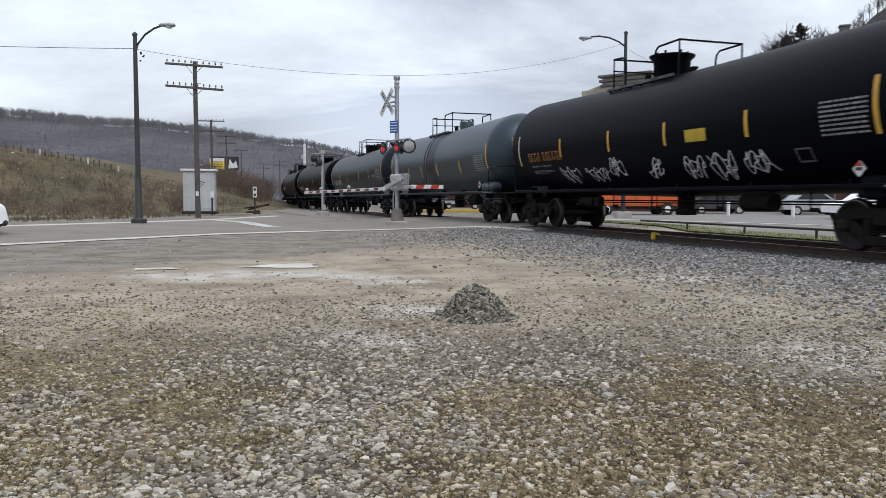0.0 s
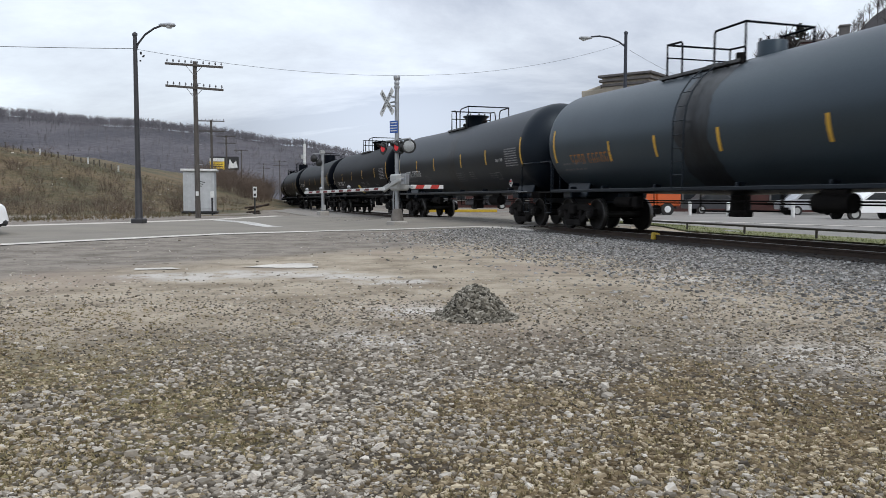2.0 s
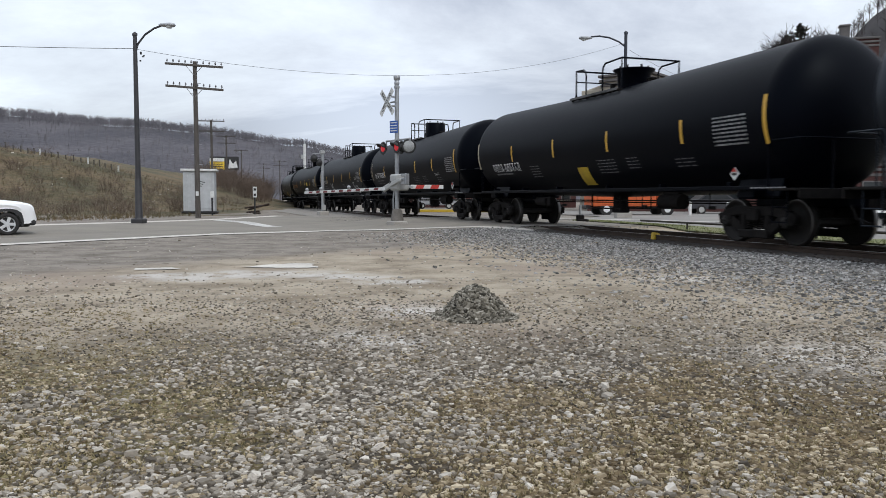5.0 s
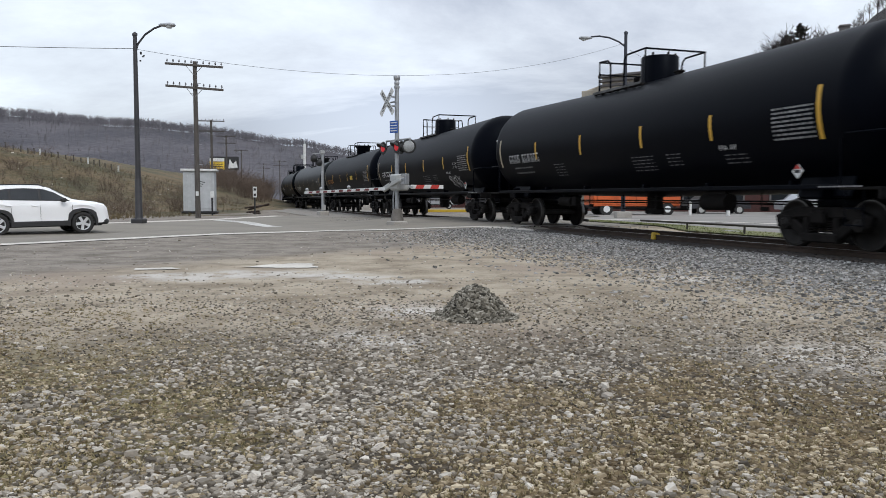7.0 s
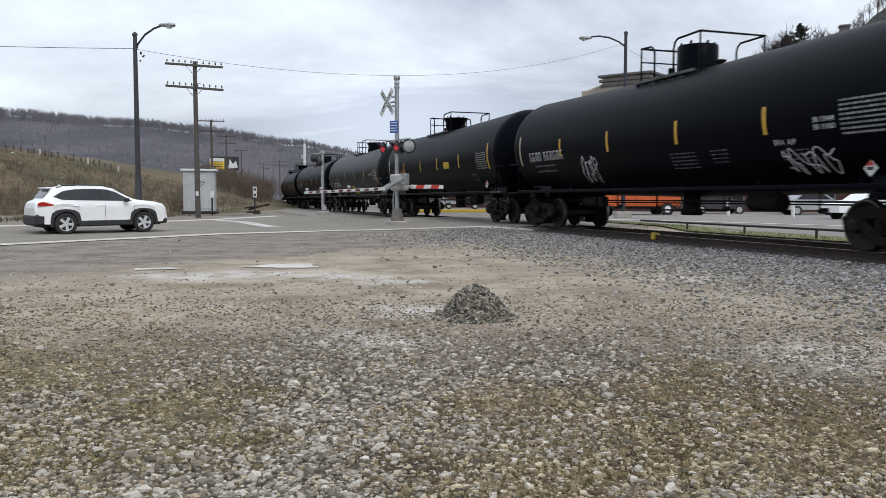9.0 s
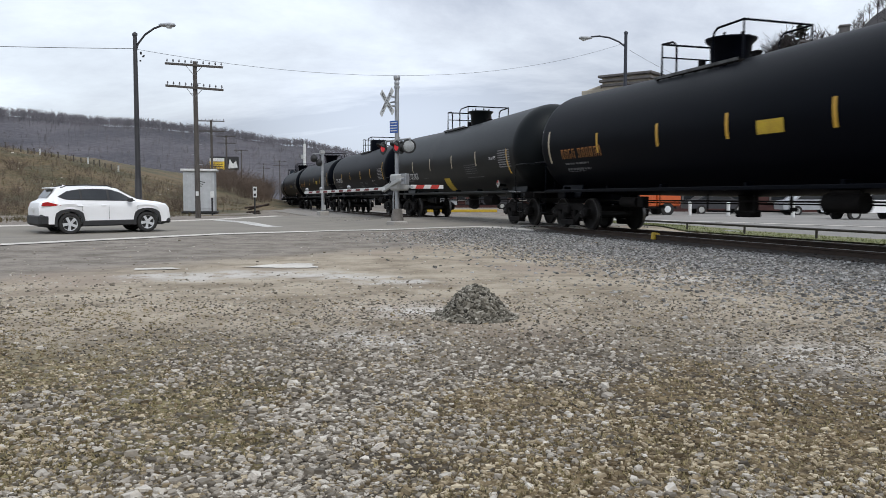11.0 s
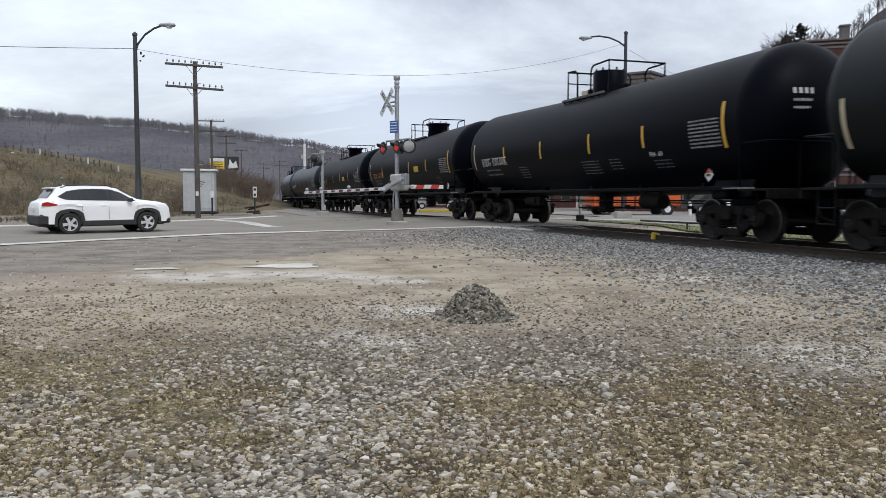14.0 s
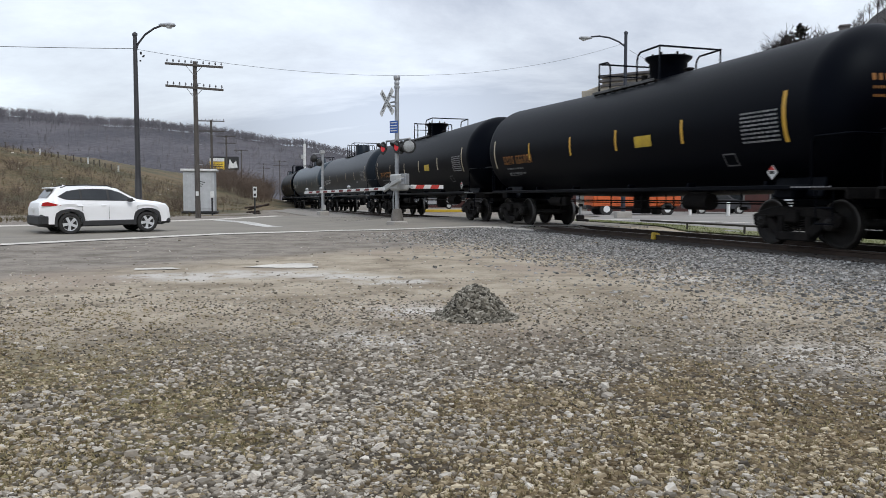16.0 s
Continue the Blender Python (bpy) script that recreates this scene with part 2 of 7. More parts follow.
        for j in range(k if wrap else k - 1):
            for i in range(n):
                i2, j2 = (i + 1) % n, (j + 1) % k
                fs.append((j * n + i, j * n + i2, j2 * n + i2, j2 * n + i))
        self.add(vs, fs, smooth)
        if cap and not wrap:
            if prof[0][1] > 1e-4:
                self.add(vs[:n], [tuple(range(n))[::-1]])
            if prof[-1][1] > 1e-4:
                self.add(vs[-n:], [tuple(range(n))])
        return self

    def slab(self, outline, t, m=None):
        """A flat outline of (x, z) thickened by t along y, then placed by m."""
        m = m or Matrix.Identity(4)
        n = len(outline)
        vs = [m @ Vector((x, -t / 2, z)) for x, z in outline] + [m @ Vector((x, t / 2, z)) for x, z in outline]
        self.add(vs, [tuple(range(n)), tuple(range(2 * n - 1, n - 1, -1))] + [(i, n + i, n + (i + 1) % n, (i + 1) % n) for i in range(n)])
        return self

    def mesh(self, name, mats):
        me = bpy.data.meshes.new(name)
        me.from_pydata(self.v, [], self.f)
        me.polygons.foreach_set("use_smooth", self.smooth)
        for m in mats if isinstance(mats, (list, tuple)) else [mats]:
            me.materials.append(m)
        bm = bmesh.new()
        bm.from_mesh(me)
        bmesh.ops.recalc_face_normals(bm, faces=bm.faces)
        bm.to_mesh(me)
        bm.free()
        return me


def part(name, shape, mat, parent=None, label="", at=None):
    """Links a shape as one mesh object under a thing or a part."""
    ob = new(name, shape.mesh(name, mat) if isinstance(shape, Shape) else shape)
    if at is not None:
        ob.matrix_basis = at
    if parent is not None:
        ob.parent = parent
    if label:
        ob["label"] = label
    return ob


def thing(name, m, label, category, group="", kind=""):
    """An Empty at the base of a thing, to carry its parts."""
    ob = new(name)
    ob.empty_display_size = 0.3
    ob.matrix_basis = m
    return tagged(ob, label, category, group, kind)


def structure(name, shape, mat, label="", category=""):
    return tagged(part(name, shape, mat), label, category, "", "structure")


def rot(axis, deg):
    return Matrix.Rotation(radians(deg), 4, axis)

# ---- the line of the track ----
TRACK_ANGLE, TRACK_OFF, CURVE_START, CURVE = 0.318, 12.244, 73.0, 0.0033
TDIR = Vector((-math.sin(TRACK_ANGLE), math.cos(TRACK_ANGLE), 0))
TNOR = Vector((math.cos(TRACK_ANGLE), math.sin(TRACK_ANGLE), 0))


def track(s, lat=0.0, z=0.0):
    """The point s metres along the track (away from the camera), lat metres to its right, z above the rail head."""
    e = max(s - CURVE_START, 0)
    th = e * CURVE
    p = TNOR * TRACK_OFF + TDIR * min(s, CURVE_START)
    p = p + (TDIR * math.sin(th) + TNOR * (1 - math.cos(th))) / CURVE
    nor = TNOR * math.cos(th) - TDIR * math.sin(th)
    return p + nor * lat + Vector((0, 0, RAIL_TOP - 0.005 * max(0, s - 34) + z))


def track_side(x, y):
    """Along and across the straight track."""
    return x * TDIR.x + y * TDIR.y, x * TNOR.x + y * TNOR.y - TRACK_OFF


def smooth(a, b, x):
    t = min(1, max(0, (x - a) / (b - a)))
    return t * t * (3 - 2 * t)


def ground_height(x, y):
    s, lat = track_side(x, y)
    if s > CURVE_START:
        e = s - CURVE_START
        lat -= 0.5 * CURVE * e * e
    near = 1 - smooth(1.9, 4.6, abs(lat))
    bed = near * (0.08 - 0.005 * max(0, s - 34))
    cross = smooth(22, 25, s) * (1 - smooth(36, 44, s))
    up = cross * (1 - smooth(1.6, 7.5, abs(lat))) * 0.2
    h = max(bed, up - 0.0)
    d = math.hypot(x, y)
    lane = (x + 11.5) * 0.819 - (y - 29.6) * 0.574
    h -= 0.15 * math.exp(-(lane / 3.2) ** 2) * smooth(1, 6, -x) * smooth(4, 12, y)
    if d < 18:
        h += (1 - smooth(9, 16, d)) * 0.022 * noise.noise((x * 0.35, y * 0.35, 0.3)) + (1 - smooth(9, 16, d)) * 0.012 * noise.noise((x * 1.3, y * 1.3, 2.0))
    return h


# ---- ground sheet ----
MOSS_SPOTS = [(-1.9, 3.5, 1.1), (-1.5, 4.6, 0.9), (-2.9, 5.5, 1.7), (0.9, 3.6, 1.4), (0.4, 4.3, 0.8), (1.9, 3.7, 1.4), (1.5, 4.6, 0.9), (0.3, 3.2, 0.8), (2.9, 4.6, 1.0), (-3.4, 7.6, 1.8), (-0.9, 3.9, 0.35), (1.8, 5.3, 0.5), (3.3, 5.2, 0.6)]
PALE_SPOTS = [(-4.3, 11.4, 0.6), (-3.6, 11.4, 0.7), (-3.0, 11.9, 0.8), (-2.2, 12.0, 0.9), (-1.4, 11.7, 0.7), (-0.65, 10.9, 0.5), (-0.25, 8.15, 0.55), (-0.65, 6.45, 0.5), (2.85, 5.85, 0.75), (3.4, 11.4, 0.6)]

GROUND = bpy.data.materials.new("gravelly_earth")
GROUND.use_nodes = True


def build_ground_material(m):
    nt = m.node_tree
    nd, lk = nt.nodes, nt.links
    b = nd["Principled BSDF"]
    geo = nd.new("ShaderNodeTexCoord")
    pos = geo.outputs["Object"]

    def noise_at(scale, detail=5, rough=0.6):
        n = nd.new("ShaderNodeTexNoise")
        n.inputs["Scale"].default_value, n.inputs["Detail"].default_value, n.inputs["Roughness"].default_value = scale, detail, rough
        lk.new(pos, n.inputs["Vector"])
        return n.outputs["Fac"]

    def ranged(v, lo, hi):
        r = nd.new("ShaderNodeMapRange")
        r.interpolation_type = "SMOOTHSTEP"
        r.inputs["From Min"].default_value, r.inputs["From Max"].default_value = lo, hi
        lk.new(v, r.inputs["Value"])
        return r.outputs[0]

    def mixed(fac, c1, c2):
        x = nd.new("ShaderNodeMixRGB")
        lk.new(fac, x.inputs["Fac"])
        for sock, c in (("Color1", c1), ("Color2", c2)):
            if isinstance(c, tuple):
                x.inputs[sock].default_value = (*c, 1)
            else:
                lk.new(c, x.inputs[sock])
        return x.outputs["Color"]

    v = nd.new("ShaderNodeTexVoronoi")
    v.inputs["Scale"].default_value = 26
    lk.new(pos, v.inputs["Vector"])

    wn3 = nd.new("ShaderNodeTexNoise")
    wn3.inputs["Scale"].default_value, wn3.inputs["Detail"].default_value, wn3.inputs["Roughness"].default_value = 0.9, 6, 0.65
    lk.new(pos, wn3.inputs["Vector"])
    w_off = nd.new("ShaderNodeVectorMath"); w_off.operation = "MULTIPLY_ADD"
    lk.new(wn3.outputs["Color"], w_off.inputs[0]); w_off.inputs[1].default_value = (2.2, 2.2, 0); lk.new(pos, w_off.inputs[2])
    w_sub = nd.new("ShaderNodeVectorMath"); w_sub.operation = "SUBTRACT"
    lk.new(w_off.outputs[0], w_sub.inputs[0]); w_sub.inputs[1].default_value = (1.1, 1.1, 0)
    wobbly = w_sub.outputs[0]

    def blobs(spots):
        """Soft round areas of the yard, (x, y, radius)."""
        best = None
        for x, y, r in spots:
            d = nd.new("ShaderNodeVectorMath"); d.operation = "DISTANCE"
            lk.new(wobbly, d.inputs[0]); d.inputs[1].default_value = (x, y, 0)
            q = ranged(d.outputs["Value"], 1.35 * r, 0.0)
            if best is None:
                best = q
            else:
                mx = nd.new("ShaderNodeMath"); mx.operation = "MAXIMUM"
                lk.new(best, mx.inputs[0]); lk.new(q, mx.inputs[1])
                best = mx.outputs[0]
        return best

    def times_(a, b2):
        mx = nd.new("ShaderNodeMath"); mx.operation = "MULTIPLY"
        lk.new(a, mx.inputs[0]); lk.new(b2, mx.inputs[1])
        return mx.outputs[0]

    sep = nd.new("ShaderNodeSeparateXYZ")
    lk.new(pos, sep.inputs[0])
    # near soil is coloured extra dark to stand for shade between stones
    stones_c = mixed(v.outputs["Color"], (0.022, 0.017, 0.013), (0.105, 0.090, 0.073))
    earth = mixed(ranged(noise_at(1.3, 8, 0.7), 0.38, 0.62), (0.036, 0.027, 0.019), (0.125, 0.098, 0.067))
    base = mixed(ranged(noise_at(3.1, 8, 0.75), 0.44, 0.56), earth, stones_c)
    olive = mixed(ranged(noise_at(7, 8, 0.75), 0.40, 0.60), (0.060, 0.048, 0.020), (0.25, 0.212, 0.108))
    umber = mixed(ranged(noise_at(9, 8, 0.75), 0.40, 0.60), (0.062, 0.042, 0.021), (0.24, 0.178, 0.100))
    moss = mixed(ranged(sep.outputs["X"], -1.2, 0.4), olive, umber)
    mossy_mix = nd.new("ShaderNodeMath"); mossy_mix.operation = "MULTIPLY_ADD"
    lk.new(blobs(MOSS_SPOTS), mossy_mix.inputs[0]); mossy_mix.inputs[1].default_value = 0.20; lk.new(noise_at(1.7, 10, 0.8), mossy_mix.inputs[2])
    base = mixed(ranged(mossy_mix.outputs[0], 0.50, 0.76), base, moss)
    base = mixed(ranged(noise_at(0.5, 7, 0.7), 0.56, 0.66), base, moss)
    far_earth = mixed(ranged(noise_at(0.8, 9, 0.75), 0.36, 0.62), (0.228, 0.187, 0.136), (0.415, 0.356, 0.276))
    far_earth = mixed(ranged(noise_at(0.22, 4), 0.50, 0.66), far_earth, (0.30, 0.243, 0.192))
    far = nd.new("ShaderNodeMath"); far.operation = "MULTIPLY_ADD"
    lk.new(noise_at(0.35, 5), far.inputs[0]); far.inputs[1].default_value = 6.0; lk.new(sep.outputs["Y"], far.inputs[2])
    base = mixed(ranged(far.outputs[0], 7.2, 11.0), base, far_earth)
    side = nd.new("ShaderNodeVectorMath"); side.operation = "DOT_PRODUCT"
    lk.new(wobbly, side.inputs[0]); side.inputs[1].default_value = (0.79, -0.61, 0)
    trodden = mixed(ranged(noise_at(1.1, 9, 0.75), 0.36, 0.62), (0.150, 0.130, 0.108), (0.275, 0.243, 0.207))
    base = mixed(ranged(side.outputs["Value"], -11.0, -12.8), base, trodden)
    base = mixed(times_(blobs(PALE_SPOTS), ranged(noise_at(2.6, 8, 0.75), 0.38, 0.52)), base, (0.54, 0.51, 0.47))
    lk.new(base, b.inputs["Base Color"])
    b.inputs["Roughness"].default_value = 0.95
    b.inputs["Specular IOR Level"].default_value = 0.2
    bp = nd.new("ShaderNodeBump")
    bp.inputs["Strength"].default_value, bp.inputs["Distance"].default_value = 0.7, 0.02
    lk.new(v.outputs["Distance"], bp.inputs["Height"])
    bp2 = nd.new("ShaderNodeBump")
    bp2.inputs["Strength"].default_value, bp2.inputs["Distance"].default_value = 0.6, 0.015
    lk.new(noise_at(45, 6, 0.7), bp2.inputs["Height"])
    lk.new(bp.outputs[0], bp2.inputs["Normal"])
    lk.new(bp2.outputs[0], b.inputs["Normal"])


build_ground_material(GROUND)


def steps_along(stops):
    """Coordinates from (start, end, step) stretches."""
    out = []
    for a, b, d in stops:
        n = max(1, round((b - a) / d))
        out += [a + (b - a) * i / n for i in range(n)]
    return out + [stops[-1][1]]


def grid_shape(xs, ys, height):
    sh = Shape()
    nx = len(xs)
    sh.add([(x, y, height(x, y)) for y in ys for x in xs],
           [(j * nx + i, j * nx + i + 1, (j + 1) * nx + i + 1, (j + 1) * nx + i) for j in range(len(ys) - 1) for i in range(nx - 1)], True)
    return sh


gx = steps_along([(-2500, -300, 200), (-300, -60, 20), (-60, -20, 2), (-20, 25, 0.4), (25, 60, 2), (60, 300, 20), (300, 2500, 200)])
gy = steps_along([(-600, -60, 60), (-60, -4, 3), (-4, 46, 0.4), (46, 100, 2), (100, 300, 15), (300, 3500, 200)])
structure("ground", grid_shape(gx, gy, ground_height), GROUND, "dusty gravelly earth with moss and pale patches", "ground")

# ---- road ----
ASPHALT = material("worn_pale_asphalt", (0.236, 0.210, 0.172), (0.172, 0.154, 0.128), 0.5, 30, 0.85, 0.95, bump=0.3, bump_size=0.01)
KERB = material("pale_concrete_edge", (0.64, 0.60, 0.54), (0.44, 0.41, 0.365), 1.2, 30, 0.9, 1.0, bump=0.3)
LINEPAINT = material("worn_white_road_paint", (0.62, 0.61, 0.58), (0.36, 0.34, 0.31), 1.4, 16, 0.8, bump=0.1)


def sheet(outline, lift, cell=0.5):
    """A flat outline laid over the ground, cut into cells."""
    bm = bmesh.new()
    vs = [bm.verts.new((x, y, 0)) for x, y in outline]
    bm.faces.new(vs)
    lo = [min(p[i] for p in outline) for i in (0, 1)]
    hi = [max(p[i] for p in outline) for i in (0, 1)]
    for ax in (0, 1):
        k = lo[ax] + cell
        while k < hi[ax]:
            co, no = [0, 0, 0], [0, 0, 0]
            co[ax], no[ax] = k, 1
            bmesh.ops.bisect_plane(bm, geom=bm.verts[:] + bm.edges[:] + bm.faces[:], plane_co=co, plane_no=no)
            k += cell
    sh = Shape()
    bm.verts.index_update()
    sh.add([(v.co.x, v.co.y, ground_height(v.co.x, v.co.y) + lift) for v in bm.verts], [tuple(v.index for v in f.verts) for f in bm.faces], True)
    bm.free()
    return sh


ROAD_NEAR = [(-60, -45.6), (-10.6, 18.95), (-6.9, 24.9), (-3.6, 27.6), (1.1, 26.6), (3.4, 25.4)]
ROAD_FAR = [(26, 44), (14, 47), (3, 49), (-4.5, 53), (-9.8, 48.6), (-11.4, 40.4), (-13.5, 36.2), (-16.7, 31.3), (-30.5, 12.8), (-75, -42)]
BEDSTONE = material("grey_ballast_bed", (0.29, 0.265, 0.235), (0.18, 0.165, 0.145), 1.5, 14, 0.95, 1.0, bump=0.8, bump_size=0.05)
bed_outline = [tuple(track(46 + 8 * i, -4.8))[:2] for i in range(20)] + [tuple(track(46 + 8 * i, 3.4))[:2] for i in range(19, -1, -1)]
structure("ballast_bed", sheet(bed_outline, 0.022, 1.5), BEDSTONE, "grey crushed stone bed under the far rails", "ballast bed")
# darker than the stones laid on it: paints the shade in their gaps
SHOULDER = material("shaded_ballast_gaps", (0.17, 0.165, 0.158), (0.085, 0.081, 0.076), 2.0, 22, 0.95, 1.0, bump=0.9, bump_size=0.04)
rb = random.Random(6)
near_bed = [tuple(track(-8 + 0.8 * i, -3.9 + rb.uniform(-0.35, 0.35)))[:2] for i in range(41)] + [tuple(track(24 - 8 * i, -0.9))[:2] for i in range(5)]
structure("ballast_shoulder", sheet(near_bed, 0.004, 0.5), SHOULDER, "grey stone shoulder beside the rails, dark with painted gap shade", "ballast bed")
structure("road", sheet(ROAD_NEAR + ROAD_FAR, 0.012, 0.5), ASPHALT, "worn pale asphalt road over the crossing", "road")


# rust-brown bed; the train's shade is also put into its dark colour
TRACKBED = material("rusty_shaded_bed", (0.040, 0.032, 0.026), (0.022, 0.018, 0.015), 2.0, 22, 0.95, 1.0, bump=0.8, bump_size=0.03)
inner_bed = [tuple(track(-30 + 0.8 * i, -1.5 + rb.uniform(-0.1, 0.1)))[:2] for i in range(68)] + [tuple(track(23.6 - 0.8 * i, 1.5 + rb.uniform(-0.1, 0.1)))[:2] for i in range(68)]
structure("track_bed", sheet(inner_bed, 0.016, 0.5), TRACKBED, "rust-stained stone between the rails with painted-in train shade", "ballast bed")


# ---- railway track ----
def rail_shape(lat, s0, s1, step, profile):
    sh = Shape()
    n = len(profile)
    ss = [s0 + (s1 - s0) * i / round((s1 - s0) / step) for i in range(round((s1 - s0) / step) + 1)]
    vs = [track(s, lat + u, w) for s in ss for u, w in profile]
    fs = [(i * n + j, i * n + (j + 1) % n, (i + 1) * n + (j + 1) % n, (i + 1) * n + j) for i in range(len(ss) - 1) for j in range(n)]
    return sh.add(vs, fs, False)


WEB = [(-0.07, -0.172), (0.07, -0.172), (0.07, -0.160), (0.012, -0.135), (0.012, -0.045), (0.034, -0.035), (0.034, -0.004), (-0.034, -0.004), (-0.034, -0.035), (-0.012, -0.045), (-0.012, -0.135), (-0.07, -0.160)]
HEAD = [(-0.030, -0.004), (0.030, -0.004), (0.026, 0.0), (-0.026, 0.0)]
TRACK_FROM, TRACK_TO = -165, 280
railway = thing("railway_track", Matrix.Identity(4), "rusty steel rails on dark timber ties in ballast", "railway track", "", "structure")
for lat in (-0.752, 0.752):
    r = part("rail", rail_shape(lat, TRACK_FROM, TRACK_TO, 5, WEB), RAILSTEEL, railway)
    part("rail_head", rail_shape(lat, TRACK_FROM, TRACK_TO, 5, HEAD), RAILHEAD, r, "bright worn running surface")

# ---- tank cars ----
TANK_R, TANK_Z, TRUCK, DISH, SAG = 1.545, 2.50, 6.9, 0.77, 0.10
# local axes of a car: +x the way it travels, -y the side that faces the road yard, z from the rail head


def axis_z(x):
    """Height of the tank's axis: both halves slope a little down to the outlet in the middle."""
    return TANK_Z + SAG * min(1.0, abs(x) / 8)


def tank_profile(half, r, depth=DISH, n=12):
    out = []
    for i in range(n + 1):
        a = math.pi / 2 * i / n
        out.append((-half + depth - depth * math.cos(a), r * math.sin(a)))
    return out + [(-x, q) for x, q in reversed(out)]


def tank_shape(half, r):
    prof = tank_profile(half, r)
    k = len(prof) // 2
    prof = prof[:k] + [(x, r) for x in (-half + DISH + 0.03, -5.0, -2.5, -0.6, 0.0, 0.6, 2.5, 5.0, half - DISH - 0.03)] + prof[k:]
    sh = Shape().lathe(prof, 96, "x", (0, 0, TANK_Z))
    sh.v = [(x, y, z + axis_z(x) - TANK_Z) for x, y, z in sh.v]
    return sh


def on_tank(x, z, r, lift=0.006):
    """The point of the tank's near side at x and height z."""
    c = axis_z(x)
    t = math.asin(max(-0.999, min(0.999, (z - c) / r)))
    return x, -(r + lift) * math.cos(t), c + (r + lift) * math.sin(t)


def decal(sh, x0, x1, z0, z1, r, lift=0.006, shear=0.0, n=6):
    """A painted patch that follows the curve of the tank's side."""
    vs = []
    for i in range(n + 1):
        z, dx = z0 + (z1 - z0) * i / n, shear * i / n
        vs += [on_tank(x0 + dx, z, r, lift), on_tank(x1 + dx, z, r, lift)]
    return sh.add(vs, [(2 * i, 2 * i + 1, 2 * i + 3, 2 * i + 2) for i in range(n)], True)


def spill_stain(x0, x1, r, rnd, low=-80):
    """A ragged dark run of spilt load from the valve housing down the side."""
    sh, vs, n = Shape(), [], 40
    ph = [rnd.uniform(0, 6.28) for _ in range(4)]
    for i in range(n + 1):
        t = radians(80 + (low - 80) * i / n)
        l = x0 + 0.10 * math.sin(3 * t + ph[0]) + 0.05 * math.sin(11 * t + ph[1]) + rnd.uniform(-0.03, 0.03)
        h = x1 + 0.12 * math.sin(2.5 * t + ph[2]) + 0.05 * math.sin(9 * t + ph[3]) + rnd.uniform(-0.03, 0.03)
        for x in (l, (l + h) / 2, h):
            vs.append((x, -(r + 0.004) * math.cos(t), axis_z(x) + (r + 0.004) * math.sin(t)))
    return sh.add(vs, [(3 * i + k, 3 * i + k + 1, 3 * i + k + 4, 3 * i + k + 3) for i in range(n) for k in (0, 1)], True)


def letter_row(sh, x0, z0, h, groups, r, rng):
    """A row of letter-sized bars that reads as lettering from afar."""
    x = x0
    for g in groups:
        for _ in range(g):
            w = h * 0.62
            decal(sh, x, x + w * 0.18, z0, z0 + h, r, n=2)
            decal(sh, x + w * 0.64, x + w * 0.82, z0, z0 + h * (1.0 if rng.random() < 0.6 else 0.5), r, n=2)
            decal(sh, x, x + w * 0.82, z0 + h * 0.87, z0 + h, r, 0.0065, n=1)
            x += w * 1.35
        x += h * 0.5
    return x


def text_lines(sh, x0, x1, z1, rows, gap, h, r, rng, k=1.0):
    for i in range(rows):
        z = z1 - i * gap
        x = x0
        while x < x1:
            w = rng.uniform(0.06, 0.22) * k
            decal(sh, x, min(x + w, x1), z - h, z, r, n=2)
            x += w + rng.uniform(0.03, 0.07) * k


def scribble(sh, x0, x1, zc, h, r, rng, loops=7, width=0.026):
    """A looping spray-paint line on the tank's side."""
    pts = []
    n = 90
    ph = [rng.uniform(0, 6.28) for _ in range(4)]
    for i in range(n):
        t = i / (n - 1)
        x = x0 + (x1 - x0) * t + 0.16 * math.sin(loops * 6.28 * t + ph[0]) + 0.05 * math.sin(17 * t + ph[1])
        z = zc + h * (0.36 * math.sin(loops * 6.28 * t * 0.93 + ph[2]) + 0.14 * math.sin(loops * 15 * t + ph[3]))
        pts.append((x, z))
    vs = []
    for i, (x, z) in enumerate(pts):
        a, b = pts[max(0, i - 1)], pts[min(n - 1, i + 1)]
        d = Vector((b[0] - a[0], b[1] - a[1])).normalized()
        for s in (-1, 1):
            px, pz = x - d.y * s * width / 2, z + d.x * s * width / 2
            vs.append(on_tank(px, pz, r, 0.007))
    return sh.add(vs, [(2 * i, 2 * i + 1, 2 * i + 3, 2 * i + 2) for i in range(n - 1)], True)


def curved_words(words, x0, z0, size, r):
    """Stencilled words wrapped on the tank's side."""
    cu = bpy.data.curves.new("words", "FONT")
    cu.body, cu.size, cu.resolution_u = words, size, 3
    tmp = bpy.data.objects.new("words", cu)
    me = bpy.data.meshes.new_from_object(tmp)
    bpy.data.objects.remove(tmp)
    for v in me.vertices:
        v.co = on_tank(x0 + v.co.x, z0 + v.co.y, r)
    sh = Shape()
    sh.add([v.co for v in me.vertices], [tuple(p.vertices) for p in me.polygons])
    bpy.data.meshes.remove(me)
    return sh


